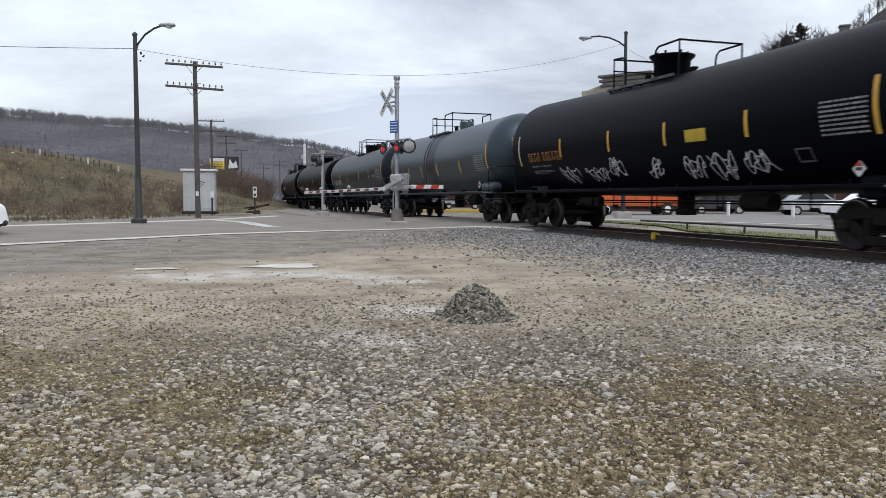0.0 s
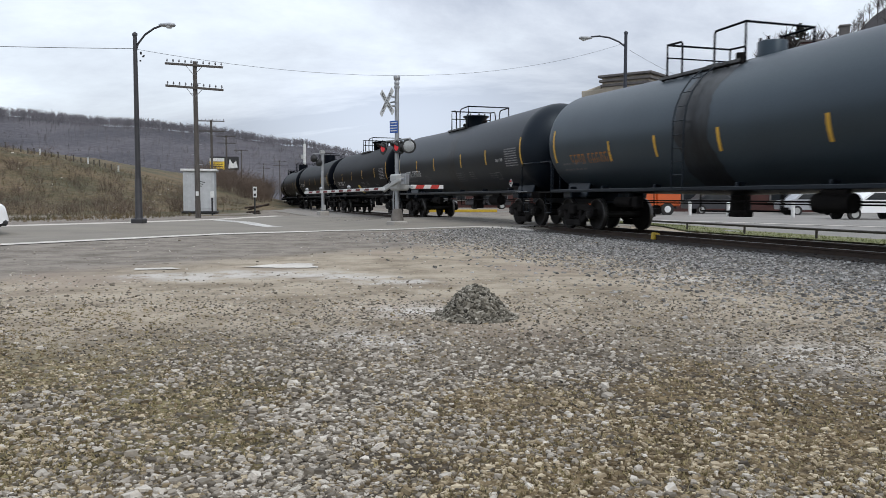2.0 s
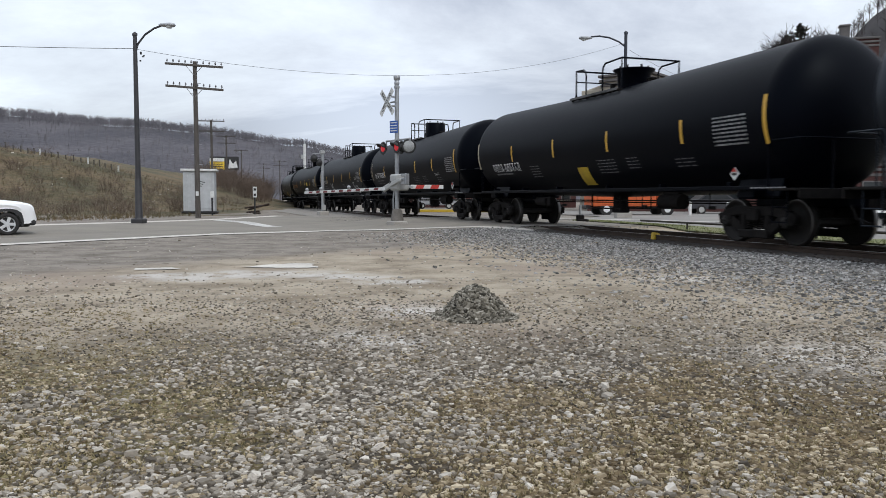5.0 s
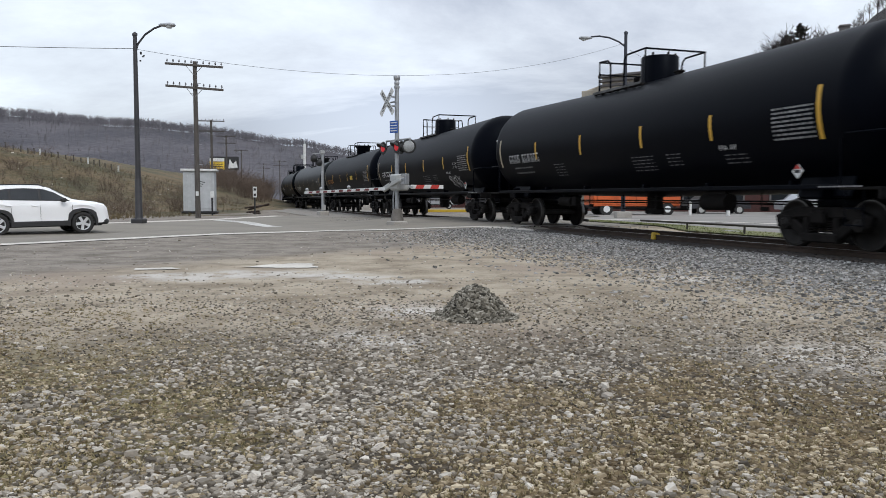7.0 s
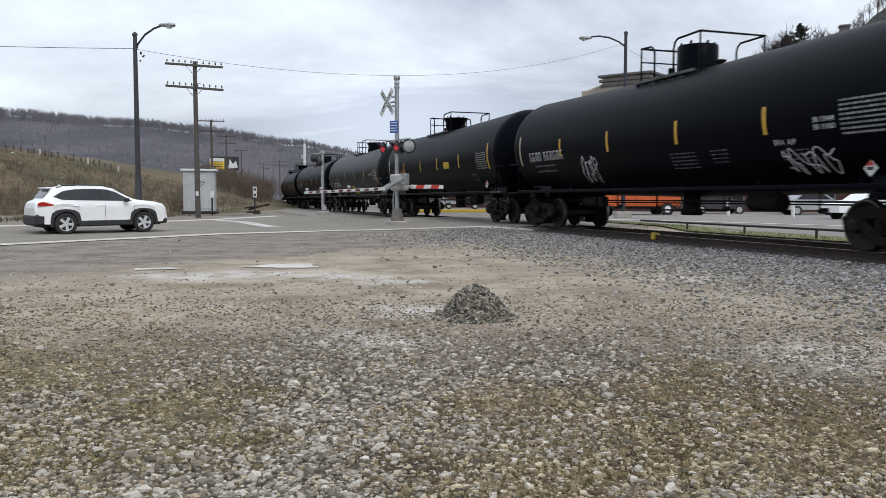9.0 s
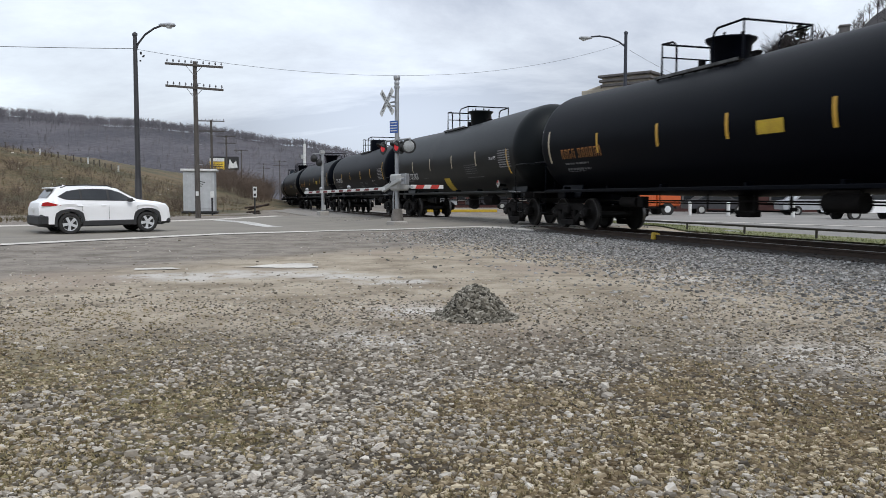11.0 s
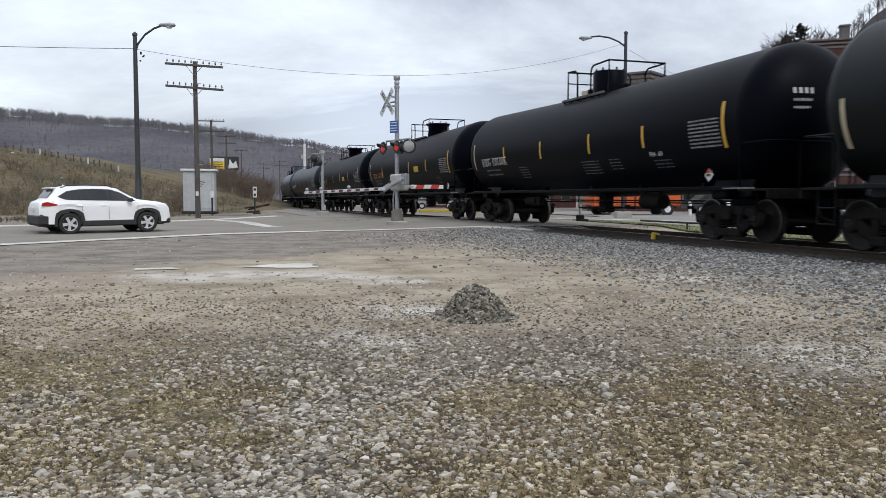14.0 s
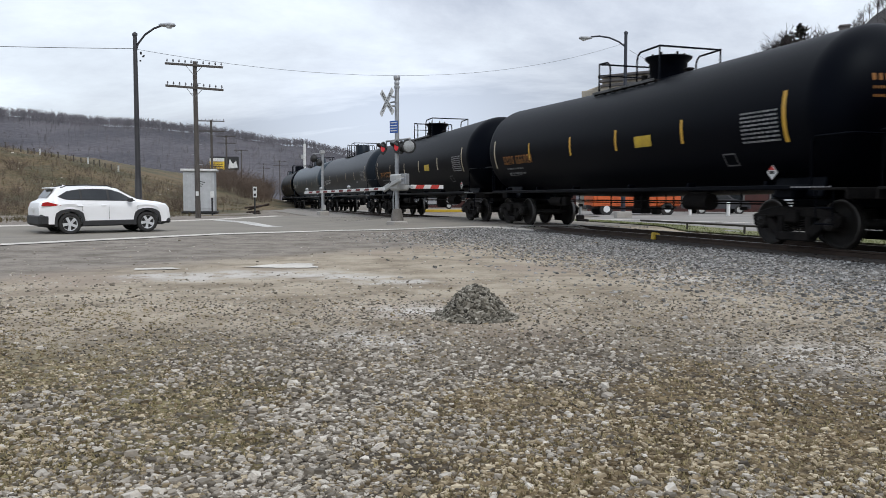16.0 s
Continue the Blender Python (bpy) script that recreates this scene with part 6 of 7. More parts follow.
AX = 1.345
ROOF = [(-2.30, 0.92), (-2.27, 1.08), (-2.20, 1.14), (-2.02, 1.22), (-1.72, 1.60), (-1.45, 1.655), (-0.6, 1.685), (0.1, 1.67), (0.35, 1.60), (1.02, 1.215), (1.2, 1.175), (1.8, 1.10), (2.10, 1.02), (2.20, 0.95), (2.26, 0.80), (2.29, 0.66), (2.30, 0.58)]
BELT = [(-2.30, 0.90), (-2.2, 1.05), (-1.9, 1.15), (1.0, 1.09), (1.3, 1.07), (1.8, 1.02), (2.10, 0.96), (2.22, 0.86), (2.30, 0.54)]
WIDE = [(-2.30, 0.78), (-2.15, 0.87), (-1.8, 0.905), (0.0, 0.915), (1.7, 0.915), (2.05, 0.88), (2.20, 0.80), (2.30, 0.66)]
RWID = [(-2.30, 0.66), (-1.9, 0.62), (-1.4, 0.63), (0.0, 0.64), (0.4, 0.63), (1.05, 0.72), (1.6, 0.74), (2.1, 0.72), (2.30, 0.50)]


def arch(x):
    z = 0.34 if abs(x) < 2.0 else 0.34 + 0.10 * (abs(x) - 2.0) / 0.3
    for a in (-AX, AX):
        d = abs(x - a)
        if d < 0.43:
            z = max(z, 0.37 + math.sqrt(0.43 ** 2 - d * d))
    return z


def suv_ring(x):
    w, zr, zb, wr, zs = lerp_table(x, WIDE), lerp_table(x, ROOF), lerp_table(x, BELT), lerp_table(x, RWID), arch(x)
    zb = min(zb, zr - 0.02)
    zs = min(zs, zb - 0.06)
    zm = zs + (zb - zs) * 0.45
    half = [(0.0, zs), (w * 0.9, zs), (w * 0.985, zs + 0.02), (w * 0.965, zm), (w, zs + (zb - zs) * 0.74), (w * 0.955, zb)]
    half += [(wr + (w * 0.955 - wr) * 0.12, zb + (zr - zb) * 0.86), (wr * 0.93, zb + (zr - zb) * 0.97), (wr * 0.55, zr), (0.0, zr + 0.012)]
    return [(y, z) for y, z in half] + [(-y, z) for y, z in reversed(half[1:-1])]


def suv_side(x, t):
    """A point of the cabin's side between belt (t=0) and roof rail (t=1)."""
    r = suv_ring(x)
    (y0, z0), (y1, z1) = r[5], r[6]
    return y0 + (y1 - y0) * t, z0 + (z1 - z0) * t


suv = thing("car", Matrix.Identity(4), "white sport utility car with black cladding on the road", "car")
xs = sorted({round(-2.30 + 0.05 * i, 3) for i in range(93)} | {-2.02, -1.72, 0.35, 1.05})
sh = Shape()
n = len(suv_ring(0))
vs = [(x, y, z) for x in xs for y, z in suv_ring(x)]
fs = [(i * n + j, i * n + (j + 1) % n, (i + 1) * n + (j + 1) % n, (i + 1) * n + j) for i in range(len(xs) - 1) for j in range(n)]
fs += [tuple(range(n)), tuple((len(xs) - 1) * n + k for k in range(n))]
sh.add(vs, fs, True)
body = part("body", sh, CARPAINT, suv)
body.data.set_sharp_from_angle(angle=radians(24))
part("underbody", Shape().box((0, 0, 0.42), (4.2, 1.25, 0.36), None, 0.05), CLADDING, suv)
GLASS_LOW = [(-1.70, 1.30), (-1.45, 1.195), (-0.9, 1.175), (0.95, 1.125)]
GLASS_TOP = [(-1.70, 1.31), (-1.38, 1.50), (-1.0, 1.56), (-0.5, 1.58), (0.1, 1.555), (0.45, 1.44), (0.95, 1.14)]


def side_skin(x, z):
    """How far out the cabin's side lies at x and height z."""
    (y0, z0), (y1, z1) = suv_side(x, 0), suv_side(x, 1)
    return y0 + (y1 - y0) * min(1.05, max(0.0, (z - z0) / max(0.05, z1 - z0)))


def side_sheet(x0, x1, inset, lift, side, k=14):
    """A strip of the window line between x0 and x1, set in from its rim."""
    vs = []
    for i in range(k + 1):
        x = x0 + (x1 - x0) * i / k
        lo, hi = lerp_table(x, GLASS_LOW) + inset, lerp_table(x, GLASS_TOP) - inset
        hi = max(hi, lo + 0.005)
        for z in (lo, lo + (hi - lo) / 3, lo + (hi - lo) * 2 / 3, hi):
            vs.append((x, side * (side_skin(x, z) + lift), z))
    return Shape().add(vs, [(4 * i + j, 4 * i + j + 1, 4 * i + j + 5, 4 * i + j + 4) for i in range(k) for j in range(3)], True)


for s in (-1, 1):
    for x0, x1, nm in ((0.03, 0.88, "front_window"), (-0.90, -0.05, "rear_window"), (-1.58, -0.97, "quarter_window")):
        part(nm, side_sheet(x0, x1, 0.03, 0.014, s), GLASS, suv, "dark tinted side glass")
    part("pillar_trim", side_sheet(-1.70, 0.95, 0.0, 0.007, s, 26), CLADDING, suv, "black trim round the side windows")
    part("roof_rail", Shape().tube([(x, s * 0.60, lerp_table(x, ROOF) + (0.035 if -1.4 < x < 0.05 else -0.02)) for x in (-1.55, -1.35, -0.7, 0.0, 0.2)], 0.018, 6), CLADDING, suv)
    for a in (-AX, AX):
        ring = []
        for i in range(13):
            th = math.radians(-12 + 204 * i / 12)
            ring.append((a + 0.425 * math.cos(th), 0.37 + 0.425 * math.sin(th)))
        outer = []
        for i in range(13):
            c, d = math.cos(radians(-12 + 204 * i / 12)), math.sin(radians(-12 + 204 * i / 12))
            q = 0.505 / max(abs(c), abs(d)) ** 0.45
            outer.append((a + q * c, 0.37 + q * d))
        va, fa = [], []
        for (x0, z0), (x1, z1) in zip(ring, outer):
            va += [(x0, s * 0.93, z0), (x1, s * 0.925, z1), (x0, s * 0.86, z0), (x1, s * 0.86, z1)]
        for i in range(12):
            o = 4 * i
            fa += [(o, o + 1, o + 5, o + 4), (o + 1, o + 3, o + 7, o + 5), (o, o + 4, o + 6, o + 2)]
        part("wheel_arch", Shape().add(va, fa), CLADDING, suv, "black wheel-arch cladding")
    part("sill", Shape().box((0, s * 0.895, 0.36), (1.87, 0.07, 0.19), None, 0.025), CLADDING, suv)
    part("mirror", Shape().box((0.70, s * 1.02, 1.17), (0.16, 0.22, 0.14), rot("Z", -s * 15), 0.045), CLADDING, suv)
    for x in (-0.25, -1.05):
        part("door_handle", Shape().box((x + 0.05, s * 0.922, 0.985), (0.2, 0.03, 0.035), None, 0.012), CARPAINT, suv)
    for x in (1.0, -0.02, -0.92):
        part("door_gap", Shape().box((x, s * 0.9155, 0.74), (0.008, 0.006, 0.5), None, 0), CLADDING, suv)
    part("tail_lamp", Shape().slab([(-2.24, 0.99), (-2.20, 1.10), (-2.05, 1.13), (-1.60, 1.0), (-1.98, 0.985)], 0.06, Matrix.Translation((0, s * 0.872, 0))), TAIL, suv)
    part("headlamp", Shape().slab([(1.70, 0.985), (2.06, 0.95), (2.20, 0.90), (2.19, 0.82), (1.98, 0.88)], 0.10, Matrix.Translation((0, s * 0.83, 0)) @ rot("Z", -s * 12)), HEADLAMP, suv)
    part("fog_recess", Shape().slab([(2.10, 0.74), (2.24, 0.76), (2.27, 0.46), (2.08, 0.42)], 0.08, Matrix.Translation((0, s * 0.80, 0)) @ rot("Z", -s * 14)), CLADDING, suv)
part("rear_bumper", Shape().box((-2.15, 0, 0.50), (0.38, 1.74, 0.40), None, 0.08), CLADDING, suv)
part("front_bumper", Shape().box((2.05, 0, 0.39), (0.40, 1.70, 0.2), None, 0.06), CLADDING, suv)
part("grille", Shape().box((2.27, 0, 0.68), (0.06, 0.9, 0.22), None, 0.02), CLADDING, suv)
back = Shape()
vs = []
for i in range(5):
    t = 0.12 + 0.76 * i / 4
    x = -2.02 + 0.30 * t
    z = lerp_table(x, ROOF)
    y = 0.60
    vs += [(x - 0.02, -y, z + 0.01), (x - 0.02, y, z + 0.01)]
back.add(vs, [(2 * i, 2 * i + 1, 2 * i + 3, 2 * i + 2) for i in range(4)], True)
part("back_window", back, GLASS, suv)
ws = Shape()
vs = []
for i in range(7):
    t = 0.06 + 0.86 * i / 6
    x = 1.05 - 0.70 * t
    z = lerp_table(x, ROOF)
    y = lerp_table(x, RWID) * 0.97
    for u in (-1, -0.5, 0, 0.5, 1):
        vs.append((x + 0.015, y * u, z + 0.014 - 0.01 * abs(u)))
ws.add(vs, [(5 * i + j, 5 * i + j + 1, 5 * i + j + 6, 5 * i + j + 5) for i in range(6) for j in range(4)], True)
part("windscreen", ws, GLASS, suv)
part("spoiler", Shape().box((-1.72, 0, 1.615), (0.30, 1.16, 0.045), rot("Y", -3), 0.015), CARPAINT, suv)
part("aerial_fin", Shape().slab([(-1.35, 1.65), (-1.15, 1.65), (-1.33, 1.74)], 0.04), CARPAINT, suv)
part("number_plate", Shape().box((-2.345, 0.0, 0.86), (0.015, 0.32, 0.16), None, 0.004), WHITESIGN, suv, "plain number plate")
SUV_WHEELS = []
for a in (-AX, AX):
    for s in (-1, 1):
        prof = [(-0.11, 0.25), (-0.115, 0.34), (-0.09, 0.372), (0.09, 0.372), (0.115, 0.34), (0.11, 0.25)]
        w = part("wheel", Shape().lathe(prof, 32, "y", wrap=True), TYRE, suv, "black tyre on a five-spoke silver rim", Matrix.Translation((a, s * 0.80, 0.372)))
        rim = Shape().lathe([(s * 0.10, 0.25), (s * 0.085, 0.235), (s * 0.02, 0.225), (-s * 0.08, 0.22)], 30, "y", cap=False).cyl((0, s * 0.06, 0), (0, s * 0.095, 0), 0.06, n=14)
        for k in range(5):
            th = 2 * math.pi * k / 5
            for d in (-0.13, 0.13):
                rim.box((0.14 * math.cos(th + d), s * 0.082, 0.14 * math.sin(th + d)), (0.21, 0.025, 0.06), rot("Y", -math.degrees(th + d * 0.4)), 0.006)
        part("rim", rim, ALLOY, w)
        part("brake_disc", Shape().cyl((0, s * 0.0, 0), (0, s * 0.035, 0), 0.224, n=24), CLADDING, w)
        w["ax"], w["ay"] = a, s * 0.80
        SUV_WHEELS.append(w)

SUV_DIR = Vector((math.sin(radians(50.0)), math.cos(radians(50.0)), 0))
SUV_LEFT = Vector((-SUV_DIR.y, SUV_DIR.x, 0))
SUV_END = Vector((-10.98, 29.56, 0)) - SUV_DIR * AX + SUV_LEFT * 0.86
# seconds and metres short of the stopping place
SUV_ROWS = [(0.0, 5.52), (3.5, 5.52), (4.0, 5.39), (4.5, 5.09), (5.2, 4.46), (5.8, 3.82), (6.3, 3.22), (6.5, 2.94), (7.0, 2.26), (7.5, 1.57), (8.0, 0.94), (8.5, 0.49), (9.0, 0.13), (9.4, 0.02), (10.0, 0.0), (16.0, 0.0)]


def suv_pose(u):
    p = SUV_END - SUV_DIR * u
    return Matrix.Translation((p.x, p.y, -0.13)) @ rot("Z", 40.0) @ rot("Y", -0.6)


# ---- bank, hills and woods ----
BRUSH = material("dry_grassy_bank", (0.132, 0.093, 0.048), (0.056, 0.052, 0.022), 0.22, 2.2, 0.95, 1.0, bump=0.8, bump_size=0.25, mixlow=0.42, mixhigh=0.60)
# the far slope's grey tone has the air's haze put into it
FOREST = material("haze_toned_wooded_slope", (0.104, 0.095, 0.106), (0.046, 0.045, 0.055), 0.012, 0.22, 1.0, 1.0, bump=0.5, bump_size=6.0, mixlow=0.40, mixhigh=0.60)
HILLSIDE = material("dark_wooded_hillside", (0.040, 0.035, 0.036), (0.022, 0.020, 0.021), 0.05, 0.6, 1.0, 1.0, bump=0.4, bump_size=1.5)
# dark needles, lightened and browned to put haze into the colour
PINE = material("haze_softened_needles", (0.040, 0.042, 0.034), (0.060, 0.055, 0.045), 0.4, 5.0, 0.9, 1.0, bump=0, island=0.4)
STRAW = material("dry_stalks", (0.145, 0.104, 0.055), (0.068, 0.062, 0.027), 0.25, 4.0, 0.95, 1.0, bump=0, island=0.45, mixlow=0.42, mixhigh=0.58)
GRASS = material("spring_grass", (0.120, 0.140, 0.045), (0.19, 0.18, 0.085), 0.9, 12.0, 0.95, 1.0, bump=0.5, bump_size=0.04)

BANK_TOP = [(-140, 9.0), (-70, 7.6), (-42, 5.7), (-37.5, 5.0), (-32.7, 4.1), (-28.4, 2.9), (-24, 1.5), (-20.5, 0.6), (-14, -0.1)]


def bank_height(x, y):
    top = lerp_table(x, BANK_TOP)
    h = top * smooth(47 + 0.1 * (x + 30), 76, y + 2.5 * noise.noise((x * 0.08, y * 0.08, 0))) + 0.35 * noise.noise((x * 0.25, y * 0.25, 1)) * smooth(48, 56, y)
    return h - 0.25 * (1 - smooth(44, 50, y)) - 3.0 * smooth(100, 140, y)


structure("embankment", grid_shape(steps_along([(-140, -60, 6), (-60, -12, 0.9)]), steps_along([(44, 84, 0.9), (84, 140, 6)]), bank_height), BRUSH, "brown grassy bank with dry brush", "embankment")

RIDGE = [(-1600, 114), (-700, 107), (-501, 98), (-437, 93), (-373, 87), (-309, 82), (-245, 75), (-182, 65), (-143, 58), (-108, 49), (-60, 37), (40, 30), (200, 26), (420, 40), (1600, 60)]


def hill_height(x, y):
    r = lerp_table(x, RIDGE) * 0.925
    k = smooth(320, 900, y)
    return -1 + r * (0.75 * k + 0.25 * k * k) * (1 - 0.3 * smooth(950, 1500, y)) + (5 * noise.noise((x * 0.006, y * 0.006, 5)) + 2.5 * noise.noise((x * 0.03, y * 0.02, 6))) * k


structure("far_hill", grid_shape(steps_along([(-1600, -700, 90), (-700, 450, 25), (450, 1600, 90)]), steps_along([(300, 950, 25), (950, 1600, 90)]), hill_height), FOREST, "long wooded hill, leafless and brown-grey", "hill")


def right_hill_height(x, y):
    rise = lerp_table(x / y, [(-1, 0), (0.40, 0.0), (0.46, 0.09), (0.49, 0.165), (0.51, 0.205), (0.53, 0.224), (0.557, 0.242), (0.7, 0.30), (5, 0.32)])
    return -0.8 + 300 * rise * smooth(150, 300, y) + 1.5 * noise.noise((x * 0.03, y * 0.03, 9)) * smooth(150, 300, y)


structure("near_hill", grid_shape(steps_along([(36, 420, 12)]), steps_along([(90, 520, 12)]), right_hill_height), HILLSIDE, "steep wooded hillside above the town", "hill")


def stick_array(segs):
    """Three-sided tapered sticks from (start, end, r0, r1)."""
    vs, fs = [], []
    for p, q, r0, r1 in segs:
        p, q = np.array(p, float), np.array(q, float)
        d = (q - p) / (np.linalg.norm(q - p) + 1e-9)
        u = np.cross(d, (0.3, 0.9, 0.31)); u /= np.linalg.norm(u)
        w = np.cross(d, u)
        o = len(vs)
        for c, r in ((p, r0), (q, r1)):
            for k in range(3):
                a = 2.094 * k
                vs.append(c + (u * math.cos(a) + w * math.sin(a)) * r)
        fs += [(o, o + 1, o + 4, o + 3), (o + 1, o + 2, o + 5, o + 4), (o + 2, o, o + 3, o + 5)]
    return np.array(vs), np.array(fs)


def bare_tree(rnd, h, limbs, twigs, r, stout=1.0):
    segs = [((0, 0, -0.5), (0, 0, h * 0.5), r, r * 0.7), ((0, 0, h * 0.5), (rnd.uniform(-0.05, 0.05) * h, rnd.uniform(-0.05, 0.05) * h, h), r * 0.7, r * 0.15)]
    for _ in range(limbs):
        z = rnd.uniform(0.3, 0.85) * h
        a = rnd.uniform(0, 6.283)
        ln = h * rnd.uniform(0.18, 0.38) * (1.15 - z / h)
        e = (ln * math.cos(a), ln * math.sin(a), z + ln * rnd.uniform(0.6, 1.3))
        segs.append(((0, 0, z), e, r * 0.4 * stout, r * 0.16 * stout))
        for _ in range(twigs):
            t = rnd.uniform(0.3, 1.0)
            b = (e[0] * t, e[1] * t, z + (e[2] - z) * t)
            a2 = a + rnd.uniform(-1.4, 1.4)
            l2 = ln * rnd.uniform(0.3, 0.6)
            segs.append((b, (b[0] + l2 * math.cos(a2), b[1] + l2 * math.sin(a2), b[2] + l2 * rnd.uniform(0.3, 1.2)), r * 0.17 * stout, r * 0.07 * stout))
    return stick_array(segs)


def plant_many(name, models, places, mat, label, category, rng2):
    """places: x, y, z, scale."""
    V, F, o = [], [], 0
    for x, y, z, k in places:
        v, f = models[rng2.integers(len(models))]
        a = rng2.uniform(0, 6.283)
        c, s = math.cos(a), math.sin(a)
        w = np.stack([(v[:, 0] * c - v[:, 1] * s) * k + x, (v[:, 0] * s + v[:, 1] * c) * k + y, v[:, 2] * k + z], 1)
        V.append(w)
        F.append(f + o)
        o += len(v)
    return many(name, np.concatenate(V), np.concatenate(F), mat, label, category)


rt = random.Random(4)
rng2 = np.random.default_rng(8)
ridge_models = [bare_tree(rt, 13, 11, 3, 0.16, 2.2) for _ in range(8)]
slope_models = [bare_tree(rt, 8, 12, 3, 0.06, 2.0) for _ in range(6)]
# distance haze is mixed into these pale ridge branch colours
FARTWIG = material("haze_tinted_branches", (0.20, 0.19, 0.206), (0.13, 0.125, 0.138), 0.02, 0.5, 1.0, 1.0, bump=0, island=0.25)
# hazed hill tone, lightened to offset weak sky light on upright stems
SLOPETWIG = material("haze_toned_slope_branches", (0.175, 0.16, 0.165), (0.125, 0.115, 0.12), 0.02, 0.5, 1.0, 1.0, bump=0, island=0.2)
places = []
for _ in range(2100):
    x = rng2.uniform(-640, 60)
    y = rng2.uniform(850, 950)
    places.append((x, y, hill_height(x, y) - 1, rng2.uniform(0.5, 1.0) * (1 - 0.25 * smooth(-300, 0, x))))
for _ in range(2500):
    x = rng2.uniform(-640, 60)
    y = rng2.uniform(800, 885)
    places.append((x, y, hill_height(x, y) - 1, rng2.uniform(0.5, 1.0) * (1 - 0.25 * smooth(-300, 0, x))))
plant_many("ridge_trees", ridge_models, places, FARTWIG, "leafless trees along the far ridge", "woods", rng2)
places = []
for _ in range(2300):
    y = rng2.uniform(330, 820)
    x = rng2.uniform(-0.62, 0.05) * y
    places.append((x, y, hill_height(x, y), rng2.uniform(0.6, 1.1)))
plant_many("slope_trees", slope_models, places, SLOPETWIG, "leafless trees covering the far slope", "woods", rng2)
HILLTWIG = material("dark_leafless_branches", (0.050, 0.041, 0.040), (0.030, 0.025, 0.025), 0.05, 1.0, 0.95, 1.0, bump=0, island=0.3)
places = []
for _ in range(380):
    y = rng2.uniform(230, 420)
    x = y * rng2.uniform(0.49, 0.64)
    z = right_hill_height(x, y)
    if z > 20:
        places.append((x, y, z, rng2.uniform(0.45, 0.85)))
plant_many("hillside_trees", [bare_tree(rt, 9, 12, 4, 0.13, 1.8) for _ in range(5)], places, HILLTWIG, "leafless trees on the steep hillside", "woods", rng2)
# thicket at the bank's foot and beyond the signal cabinet
BRAMBLE = material("brown_bramble_twigs", (0.135, 0.096, 0.070), (0.075, 0.057, 0.045), 0.1, 2.0, 0.95, 1.0, bump=0, island=0.35)


def bush(rnd, h, k):
    """A tangle of thin arching stems."""
    segs = []
    for _ in range(k):
        a, l = rnd.uniform(0, 6.283), h * rnd.uniform(0.5, 1.0)
        b, o = rnd.uniform(0, 0.5) * h, rnd.uniform(0.1, 0.5) * h
        p = (0.5 * b * math.cos(a), 0.5 * b * math.sin(a), -0.1)
        q = (p[0] + 0.5 * o * math.cos(a), p[1] + 0.5 * o * math.sin(a), l * 0.6)
        e = (q[0] + o * math.cos(a + rnd.uniform(-1, 1)), q[1] + o * math.sin(a + rnd.uniform(-1, 1)), l * rnd.uniform(0.7, 1.0))
        segs += [(p, q, 0.016, 0.012), (q, e, 0.012, 0.005)]
        segs.append((q, (q[0] + rnd.uniform(-0.3, 0.3) * h, q[1] + rnd.uniform(-0.3, 0.3) * h, q[2] + rnd.uniform(0.05, 0.3) * h), 0.012, 0.005))
    return stick_array(segs)


thicket = [bush(rt, 4.0, 16) for _ in range(6)]
places = []
for _ in range(1000):
    x = rng2.uniform(-62, -18)
    y = 49 + 26 * rng2.random() ** 1.6
    places.append((x, y, bank_height(x, y) - 0.1, rng2.uniform(0.15, 0.4)))
for _ in range(480):
    y = rng2.uniform(88, 165)
    x = -0.27 * y + rng2.uniform(-3, 0.05 * y)
    places.append((x, y, max(0, bank_height(x, y)) - 0.2, rng2.uniform(0.4, 0.95)))
plant_many("thicket", thicket, places, BRAMBLE, "tangled leafless brush by the railway", "brush", rng2)


def tuft(rnd, h, k):
    segs = []
    for _ in range(k):
        a, l = rnd.uniform(0, 6.283), rnd.uniform(0.5, 1) * h
        b = rnd.uniform(0.0, 0.25) * h
        segs.append(((b * math.cos(a), b * math.sin(a), -0.05), (1.8 * b * math.cos(a) + rnd.uniform(-0.1, 0.1) * h, 1.8 * b * math.sin(a) + rnd.uniform(-0.1, 0.1) * h, l), 0.018 * h, 0.004 * h))
    return stick_array(segs)


places = []
for _ in range(4500):
    x, y = rng2.uniform(-60, -16), rng2.uniform(47, 80)
    places.append((x, y, bank_height(x, y), rng2.uniform(0.12, 0.42)))
plant_many("dry_grass", [tuft(rt, 0.8, 7) for _ in range(6)], places, STRAW, "dry straw-coloured grass and stalks on the bank", "dry grass", rng2)
places = []
for _ in range(1500):
    t = rng2.random()
    x, y = -14.8 - 15 * t + rng2.uniform(-4.5, 0), 40.5 - 20 * t + rng2.uniform(0, 8)
    places.append((x, y, ground_height(x, y), rng2.uniform(0.12, 0.42)))
plant_many("verge_grass", [tuft(rt, 0.8, 9) for _ in range(6)], places, STRAW, "dry grass on the verge", "dry grass", rng2)

# pale stones and litter caught on the bank
litter_xy = [(rng2.uniform(-52, -20), rng2.uniform(50, 74)) for _ in range(110)]
stones("bank_litter", np.array(litter_xy), rng2.uniform(0.06, 0.24, 110), np.array([bank_height(x, y) + 0.05 for x, y in litter_xy]), STONE, "pale stones and litter scattered on the bank", "litter", rng2, 0.6)

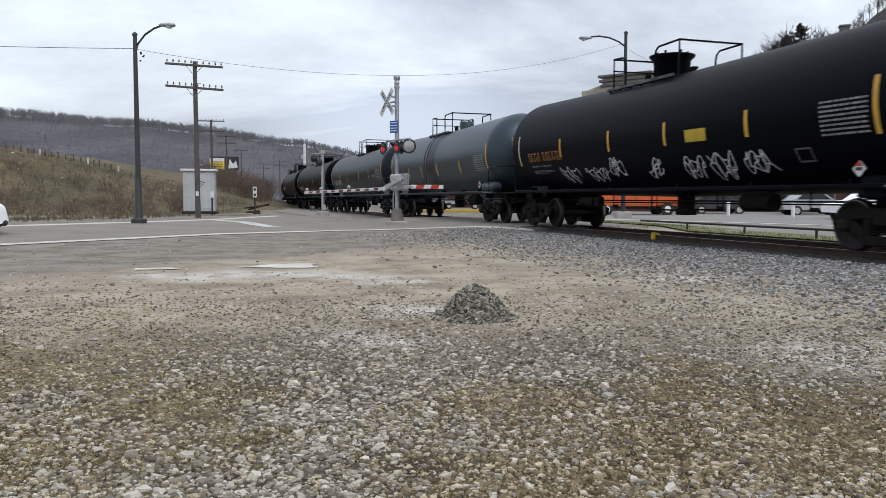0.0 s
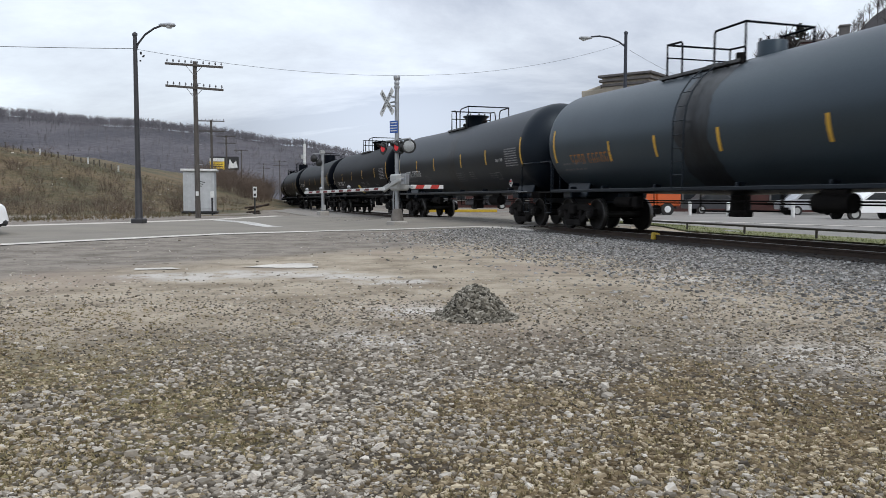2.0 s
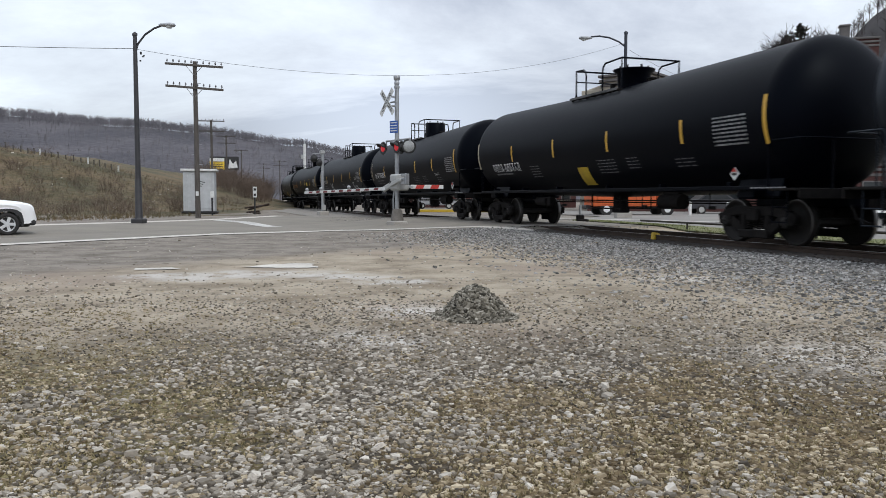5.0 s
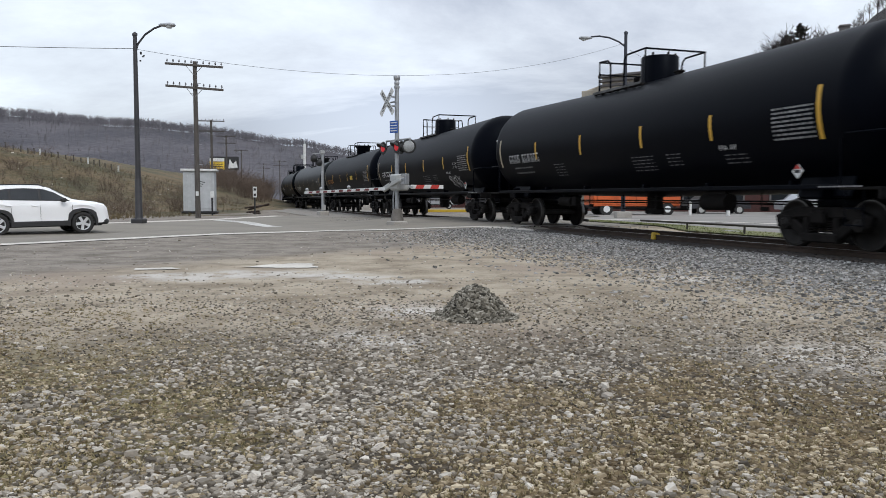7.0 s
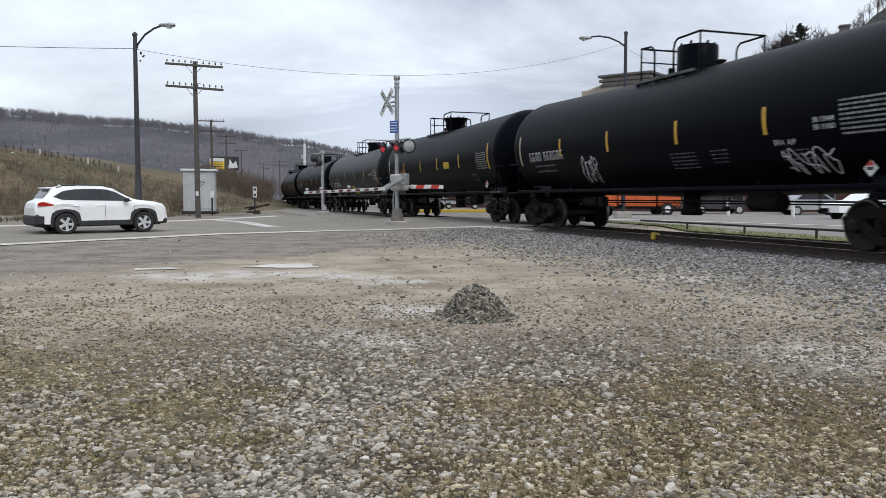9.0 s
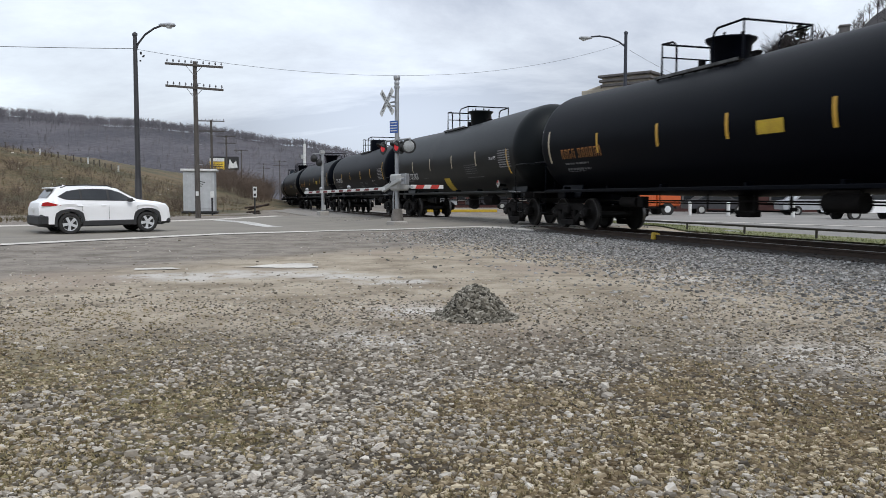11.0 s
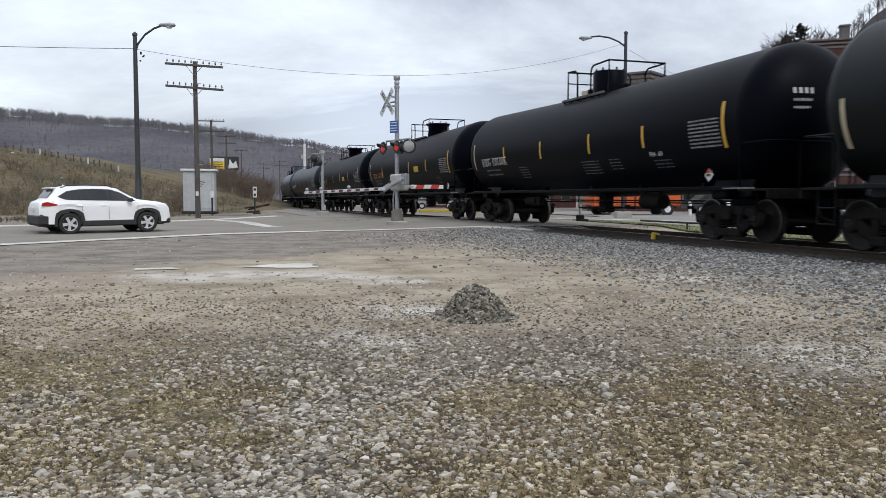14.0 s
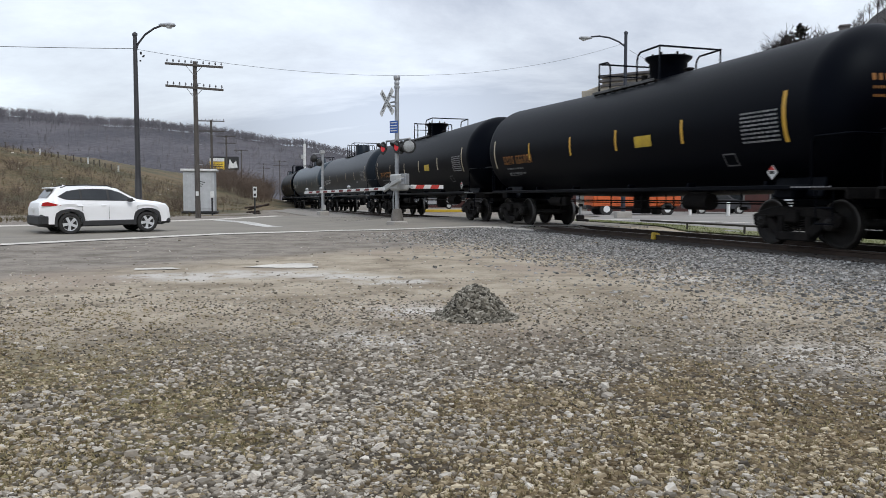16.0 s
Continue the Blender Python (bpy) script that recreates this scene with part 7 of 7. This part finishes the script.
# guard posts along the bank's crest
for k in range(26):
    x = -46.5 + k * 0.63
    y = 76.0
    tall = k in (13, 20, 25)
    z = bank_height(x, y)
    p = thing("crest_post", Matrix.Translation((x + 0.15 * math.sin(k * 7.0), y, z - (0.1 if tall else 0.32 + 0.1 * math.sin(k * 3.1)))), "white marker post on the bank's crest" if tall else "weathered wooden guard post on the bank's crest", "post", "posts on the bank")
    part("shaft", Shape().box((0, 0, 0.35 if tall else 0.4), (0.13 if tall else 0.09, 0.1, 0.7 if tall else 0.8), None, 0.02), WHITESIGN if tall else POLEWOOD, p)
    part("top", Shape().box((0, 0, 0.72 if tall else 0.82), (0.17 if tall else 0.14, 0.16, 0.06), None, 0.01), GALV if tall else POLEWOOD, p)


# ---- conifers ----
def conifer(x, y, z, h, spread):
    t = thing("conifer", Matrix.Translation((x, y, z)), "dark ragged evergreen on the hillside", "tree", "evergreens on the hill")
    part("trunk", Shape().cyl((0, 0, -1), (0, 0, h), 0.28, 0.05, 8), POLEWOOD, t)
    rnd = random.Random(int(x * 10))
    V, F, o = [], [], 0
    for i in range(120):
        f = rnd.random() ** 0.8
        zz = h * (0.14 + 0.84 * f)
        reach = spread * ((1 - f) ** 0.7 + 0.10) * rnd.uniform(0.5, 1.1)
        a = rnd.uniform(0, 6.283)
        rise = rnd.uniform(-0.25, 0.25)
        for j in range(int(10 + 22 * reach / spread)):
            g = rnd.uniform(0.15, 1.0)
            b = a + rnd.uniform(-0.35, 0.35)
            c = np.array((reach * g * math.cos(b), reach * g * math.sin(b), zz + reach * g * rise + rnd.uniform(-0.25, 0.25)))
            q = rnd.uniform(0.25, 0.6)
            d = np.array((rnd.uniform(-1, 1), rnd.uniform(-1, 1), rnd.uniform(-0.4, 1.0)))
            u = np.array((rnd.uniform(-1, 1), rnd.uniform(-1, 1), rnd.uniform(-0.5, 0.5)))
            V += [c - d * q * 0.5, c + u * q * 0.5, c + d * q, c - u * q * 0.4]
            F += [(o, o + 1, o + 2), (o, o + 2, o + 3), (o, o + 3, o + 1), (o + 1, o + 3, o + 2)]
            o += 4
    c = many("crown", np.array(V), np.array(F), PINE, "", "")
    c.parent = t
    return t


for x, y, top, h, sp in ((53.0, 120, 27.0, 15, 4.4), (49.9, 118, 24.6, 12, 4.2), (51.6, 121, 25.6, 13, 4.4), (47.6, 117, 22.6, 10, 3.6), (55.0, 122, 24.4, 12, 3.8)):
    conifer(x, y, top - h, h, sp)
many_small = [bare_tree(rt, 9, 26, 9, 0.10, 1.2) for _ in range(4)]
plant_many("garden_trees", many_small, [(45.6, 116, 14.6, 0.85), (46.6, 117, 15.0, 0.95), (47.4, 116, 15.6, 1.0), (48.2, 117, 15.8, 1.05), (49.1, 116, 16.2, 1.1), (50.0, 117, 16.4, 1.1), (50.8, 115, 16.0, 1.0), (53.0, 117, 17.0, 1.0), (54.6, 118, 17.4, 1.0), (56.2, 120, 17.4, 1.0), (58.0, 122, 17.4, 1.0), (60.0, 124, 18.0, 1.05)], HILLTWIG, "leafless garden trees on the slope", "woods", rng2)

# ---- buildings beyond the train ----
BEIGE = material("weathered_beige_stucco", (0.40, 0.36, 0.29), (0.28, 0.25, 0.21), 0.5, 6, 0.9, 1.0, bump=0.3)
BRICK = material("dark_red_brick", (0.075, 0.030, 0.026), (0.05, 0.022, 0.02), 1.5, 20, 0.9, 1.0, bump=0.4)
CORNICE = material("grey_painted_cornice", (0.085, 0.08, 0.08), (0.14, 0.13, 0.125), 1.5, 20, 0.7, 0.9, bump=0.2)


def building(name, m, w, d, h, wall, label, storeys, bays, cornice=0.0, chimneys=()):
    b = thing(name, m, label, "building", "buildings of the town")
    part("wall", Shape().box((0, d / 2, h / 2 - 0.5), (w, d, h + 1), None, 0.03), wall, b)
    part("roof", Shape().box((0, d / 2, h + 0.06), (w - 0.3, d - 0.3, 0.12), None, 0.02), CORNICE, b)
    if cornice:
        for k, (dz, out) in enumerate(((-0.15, 0.3), (-0.55, 0.22), (-0.95, 0.12))):
            part("cornice", Shape().box((0, d / 2, h + dz + 0.2), (w + 2 * out * cornice, d + 2 * out * cornice, 0.22), None, 0.04), CORNICE, b)
    for f in range(storeys):
        for i in range(bays):
            x = -w / 2 + w * (i + 0.5) / bays
            z = 1.7 + f * (h - 1.5) / storeys
            win = part("window", Shape().box((x, -0.02, z), (w / bays * 0.45, 0.14, 1.6), None, 0.02), CORNICE, b)
            part("pane", Shape().box((x, -0.10, z), (w / bays * 0.36, 0.03, 1.4), None, 0.005), GLASS, win)
            part("sill", Shape().box((x, -0.10, z - 0.86), (w / bays * 0.55, 0.22, 0.1), None, 0.02), CONCRETE, win)
    for x, y, hh in chimneys:
        part("chimney", Shape().box((x, y, h + hh / 2), (0.9, 0.9, hh), None, 0.04).box((x, y, h + hh), (1.1, 1.1, 0.2), None, 0.04), CORNICE, b)
    return b


beige = building("town_building", Matrix.Translation((15.75, 69.7, 0)) @ rot("Z", -38), 4.4, 7.0, 11.75, BEIGE, "weathered beige town building with a heavy dark cornice", 3, 2, 1.0)
part("side_wing", Shape().box((-3.35, 3.0, 4.95), (2.3, 5.0, 11.7), None, 0.05).box((-3.3, 3.0, 10.6), (1.6, 4.6, 0.9), rot("Y", -14), 0.1), BEIGE, beige, "lower weathered side wing")
building("town_building", Matrix.Translation((41.2, 84, 0.0)) @ rot("Z", -18), 7.4, 10, 17.6, BRICK, "dark red brick town building with a chimney", 4, 4, 0.5, ((0.55, 0.8, 1.5),))
building("storefront", Matrix.Translation((31.5, 62, 0)) @ rot("Z", -14), 40, 9, 3.7, BRICK, "low dark brick storefront row behind the lot", 1, 12, 0.4)
building("storefront", Matrix.Translation((4.5, 92, 0)) @ rot("Z", 4), 22, 10, 4.0, BRICK, "low dark brick storefront beyond the crossing", 1, 9, 0.4)

# ---- lot behind the train ----
LOT = material("pale_lot_asphalt", (0.26, 0.245, 0.225), (0.19, 0.18, 0.165), 0.3, 14, 0.9, 1.0, bump=0.25)


def beside(s_, lat):
    """A point of the plan beside the track."""
    return tuple(track(s_, lat))[:2]


structure("parking_lot", sheet([(9.5, 48), beside(37, 7.6), beside(28, 7.4), beside(22, 4.9), beside(-10, 4.9), (60, -4), (70, 60), (20, 72), (4, 66)], 0.045, 2.0), LOT, "pale worn asphalt parking lot", "parking lot")
structure("grass_strip", sheet([beside(-10, 3.3), beside(8, 3.4), beside(20, 3.5), beside(30, 4.6), beside(37, 6.9), beside(36.5, 7.8), beside(28, 7.3), beside(22, 6.0), beside(8, 5.3), beside(-10, 5.2)], 0.05, 0.8), GRASS, "thin strip of spring grass beside the track", "grass")
places = []
for _ in range(3200):
    s = rng2.uniform(0, 34)
    lat = rng2.uniform(3.5, 5.4) + 1.6 * smooth(20, 34, s)
    p = track(s, lat)
    places.append((p.x, p.y, ground_height(p.x, p.y) + 0.02, rng2.uniform(0.06, 0.15)))
TUFTGRASS = material("green_grass_blades", (0.095, 0.125, 0.035), (0.16, 0.16, 0.065), 0.7, 5.0, 0.95, 1.0, bump=0, island=0.3)
plant_many("grass_tufts", [tuft(rt, 0.8, 9) for _ in range(5)], places, TUFTGRASS, "short green grass by the rails", "grass", rng2)

structure("lot_kerb", sheet([(4.6, 41.6), (8.6, 39.9), (13.0, 35.4), (17.5, 29.0), (17.9, 29.3), (13.4, 36.0), (9.0, 40.8), (4.9, 42.4)], 0.06, 0.5), KERB, "pale concrete kerb strip along the lot", "kerb")
fence = thing("pipe_rail", Matrix.Identity(4), "low dark pipe rail on short posts", "pipe rail")
PIPE = material("dark_iron_pipe", (0.05, 0.045, 0.042), (0.09, 0.08, 0.07), 3, 30, 0.7, 0.85, metal=0.3, bump=0.2)
pa, pb = track(26, 4.1), track(-9, 4.1)
pa.z = pb.z = 0.0
part("pipe", Shape().tube([pa.lerp(pb, i / 8) + Vector((0, 0, 0.31)) for i in range(9)], 0.035, 8), PIPE, fence)
for i in range(12):
    q = pa.lerp(pb, (2.9 * i + 2.9) / 35)
    part("post", Shape().cyl((q.x, q.y, -0.1), (q.x, q.y, 0.30), 0.035, n=8), PIPE, fence)
kerb_y = thing("yellow_kerb", Matrix.Translation((1.2, 63, 0)) @ rot("Z", 6), "yellow-painted kerb beyond the crossing", "kerb")
part("kerb", Shape().box((0, 0, 0.1), (6.2, 0.3, 0.22), None, 0.04), YELLOWLABEL, kerb_y)
for x, y in ((15.8, 51), (17.9, 50), (20.2, 46)):
    pp = thing("white_post", Matrix.Translation((x, y, 0)), "short white post in the lot", "post", "posts in the lot")
    part("shaft", Shape().cyl((0, 0, -0.05), (0, 0, 0.85), 0.11, n=12), WHITESIGN, pp)
    part("cap", Shape().lathe([(0.85, 0.12), (0.90, 0.10), (0.93, 0.0)], 12, "z"), WHITESIGN, pp)

stand = thing("stand_pipe", Matrix.Translation((6.2, 36, ground_height(6.2, 36))), "short grey pipe post with a bulky base", "post")
part("pipe", Shape().cyl((0, 0, 0.1), (0, 0, 0.74), 0.06, n=10), GALV, stand)
part("base", Shape().box((0, 0, 0.16), (0.34, 0.34, 0.3), None, 0.05).box((0.1, -0.1, 0.05), (0.5, 0.3, 0.14), None, 0.03), CAST, stand, "dark bulky foot")

ORANGE = material("orange_truck_paint", (0.62, 0.11, 0.02), (0.48, 0.09, 0.02), 1.5, 20, 0.4, 0.55, bump=0.05)
truck2 = thing("orange_truck", Matrix.Translation((12.4, 53.0, 0)) @ rot("Z", 6), "bright orange work truck parked in the lot", "truck")
part("cab", Shape().box((2.3, 0, 1.35), (1.7, 2.0, 1.5), None, 0.12), ORANGE, truck2)
part("cab_window", Shape().box((2.3, -1.0, 1.75), (1.1, 0.06, 0.55), None, 0.03), GLASS, truck2)
part("cargo_body", Shape().box((-0.7, 0, 1.35), (4.2, 2.2, 1.5), None, 0.05), ORANGE, truck2)
for x in (-2.0, -0.7, 0.6):
    part("side_locker", Shape().box((x, -1.12, 1.1), (1.1, 0.06, 0.7), None, 0.02), ORANGE, truck2)
part("chassis", Shape().box((0, 0, 0.55), (6.2, 1.0, 0.24), None, 0.03), CLADDING, truck2)
for x in (-1.9, 2.2):
    for y in (-0.95, 0.95):
        w = part("wheel", Shape().cyl((x, y - 0.14, 0.42), (x, y + 0.14, 0.42), 0.42, n=24), TYRE, truck2)
        part("rim", Shape().cyl((x, y + (0.15 if y > 0 else -0.15), 0.42), (x, y * 0.98, 0.42), 0.22, n=20), ALLOY, w)


def parked_car(x, y, yaw, paint, label):
    c = thing("parked_car", Matrix.Translation((x, y, 0.05)) @ rot("Z", yaw), label, "car", "cars parked in the lot")
    prof = [(-2.2, 0.35), (-2.25, 0.75), (-2.1, 0.95), (-1.55, 1.0), (-1.05, 1.42), (0.35, 1.46), (1.0, 1.02), (1.9, 0.90), (2.2, 0.70), (2.2, 0.35)]
    part("body", Shape().slab(prof, 1.75), paint, c)
    for s in (-1, 1):
        part("side_window", Shape().slab([(-1.35, 1.02), (-0.98, 1.36), (0.28, 1.39), (0.8, 1.03)], 0.02, Matrix.Translation((0, s * 0.885, 0))), GLASS, c)
        for a in (-1.35, 1.35):
            w = part("wheel", Shape().cyl((a, s * 0.72, 0.28), (a, s * 0.92, 0.28), 0.33, n=22), TYRE, c)
            part("rim", Shape().cyl((a, s * 0.90, 0.28), (a, s * 0.935, 0.28), 0.2, n=18), GREYPAINT, w)
    return c


SILVER = material("silver_car_paint", (0.45, 0.46, 0.48), (0.40, 0.41, 0.43), 2, 20, 0.25, 0.35, metal=0.4, bump=0)
DARKCAR = material("dark_car_paint", (0.03, 0.03, 0.035), (0.04, 0.04, 0.045), 2, 20, 0.25, 0.35, bump=0)
parked_car(22.7, 42.4, 184, CARPAINT, "white car parked in the lot")
parked_car(28.5, 47.5, 4, DARKCAR, "dark car parked in the lot")
parked_car(19.5, 57.0, 2, DARKCAR, "dark car parked in the lot")
parked_car(26.2, 57.0, 2, DARKCAR, "dark car parked in the lot")
parked_car(24.6, 53.0, -4, SILVER, "silver car parked in the lot")
parked_car(4.5, 80.0, 2, DARKCAR, "dark car parked in the lot")
parked_car(-0.8, 81.0, 2, SILVER, "silver car parked in the lot")


# ---- what moves ----
def motions():
    for s0, car in TRAIN:
        rows = []
        for i in range(33):
            t = 0.5 * i
            rows.append((t, car_pose(s0 - train_run(t) - HITCH.get(t, 0.0))))
        walk(car, rows)
    spins = []
    for i in range(241):
        t = i / 15
        spins.append((t, rot("Y", math.degrees(train_run(t) / 0.457))))
    for w in WHEELS:
        home = Matrix.Translation((w["dx"], 0, 0.457))
        walk(w, [(t, home @ q) for t, q in spins])
    walk(suv, [(t, suv_pose(u)) for t, u in SUV_ROWS])
    for w in SUV_WHEELS:
        home = Matrix.Translation((w["ax"], w["ay"], 0.358))
        rows = []
        for (t0, u0), (t1, u1) in zip(SUV_ROWS, SUV_ROWS[1:]):
            k = max(1, math.ceil(abs(u0 - u1) / 0.4))
            rows += [(t0 + (t1 - t0) * i / k, u0 + (u1 - u0) * i / k) for i in range(k)]
        rows.append(SUV_ROWS[-1])
        walk(w, [(t, home @ rot("Y", math.degrees((6.02 - u) / 0.358))) for t, u in rows])


motions()
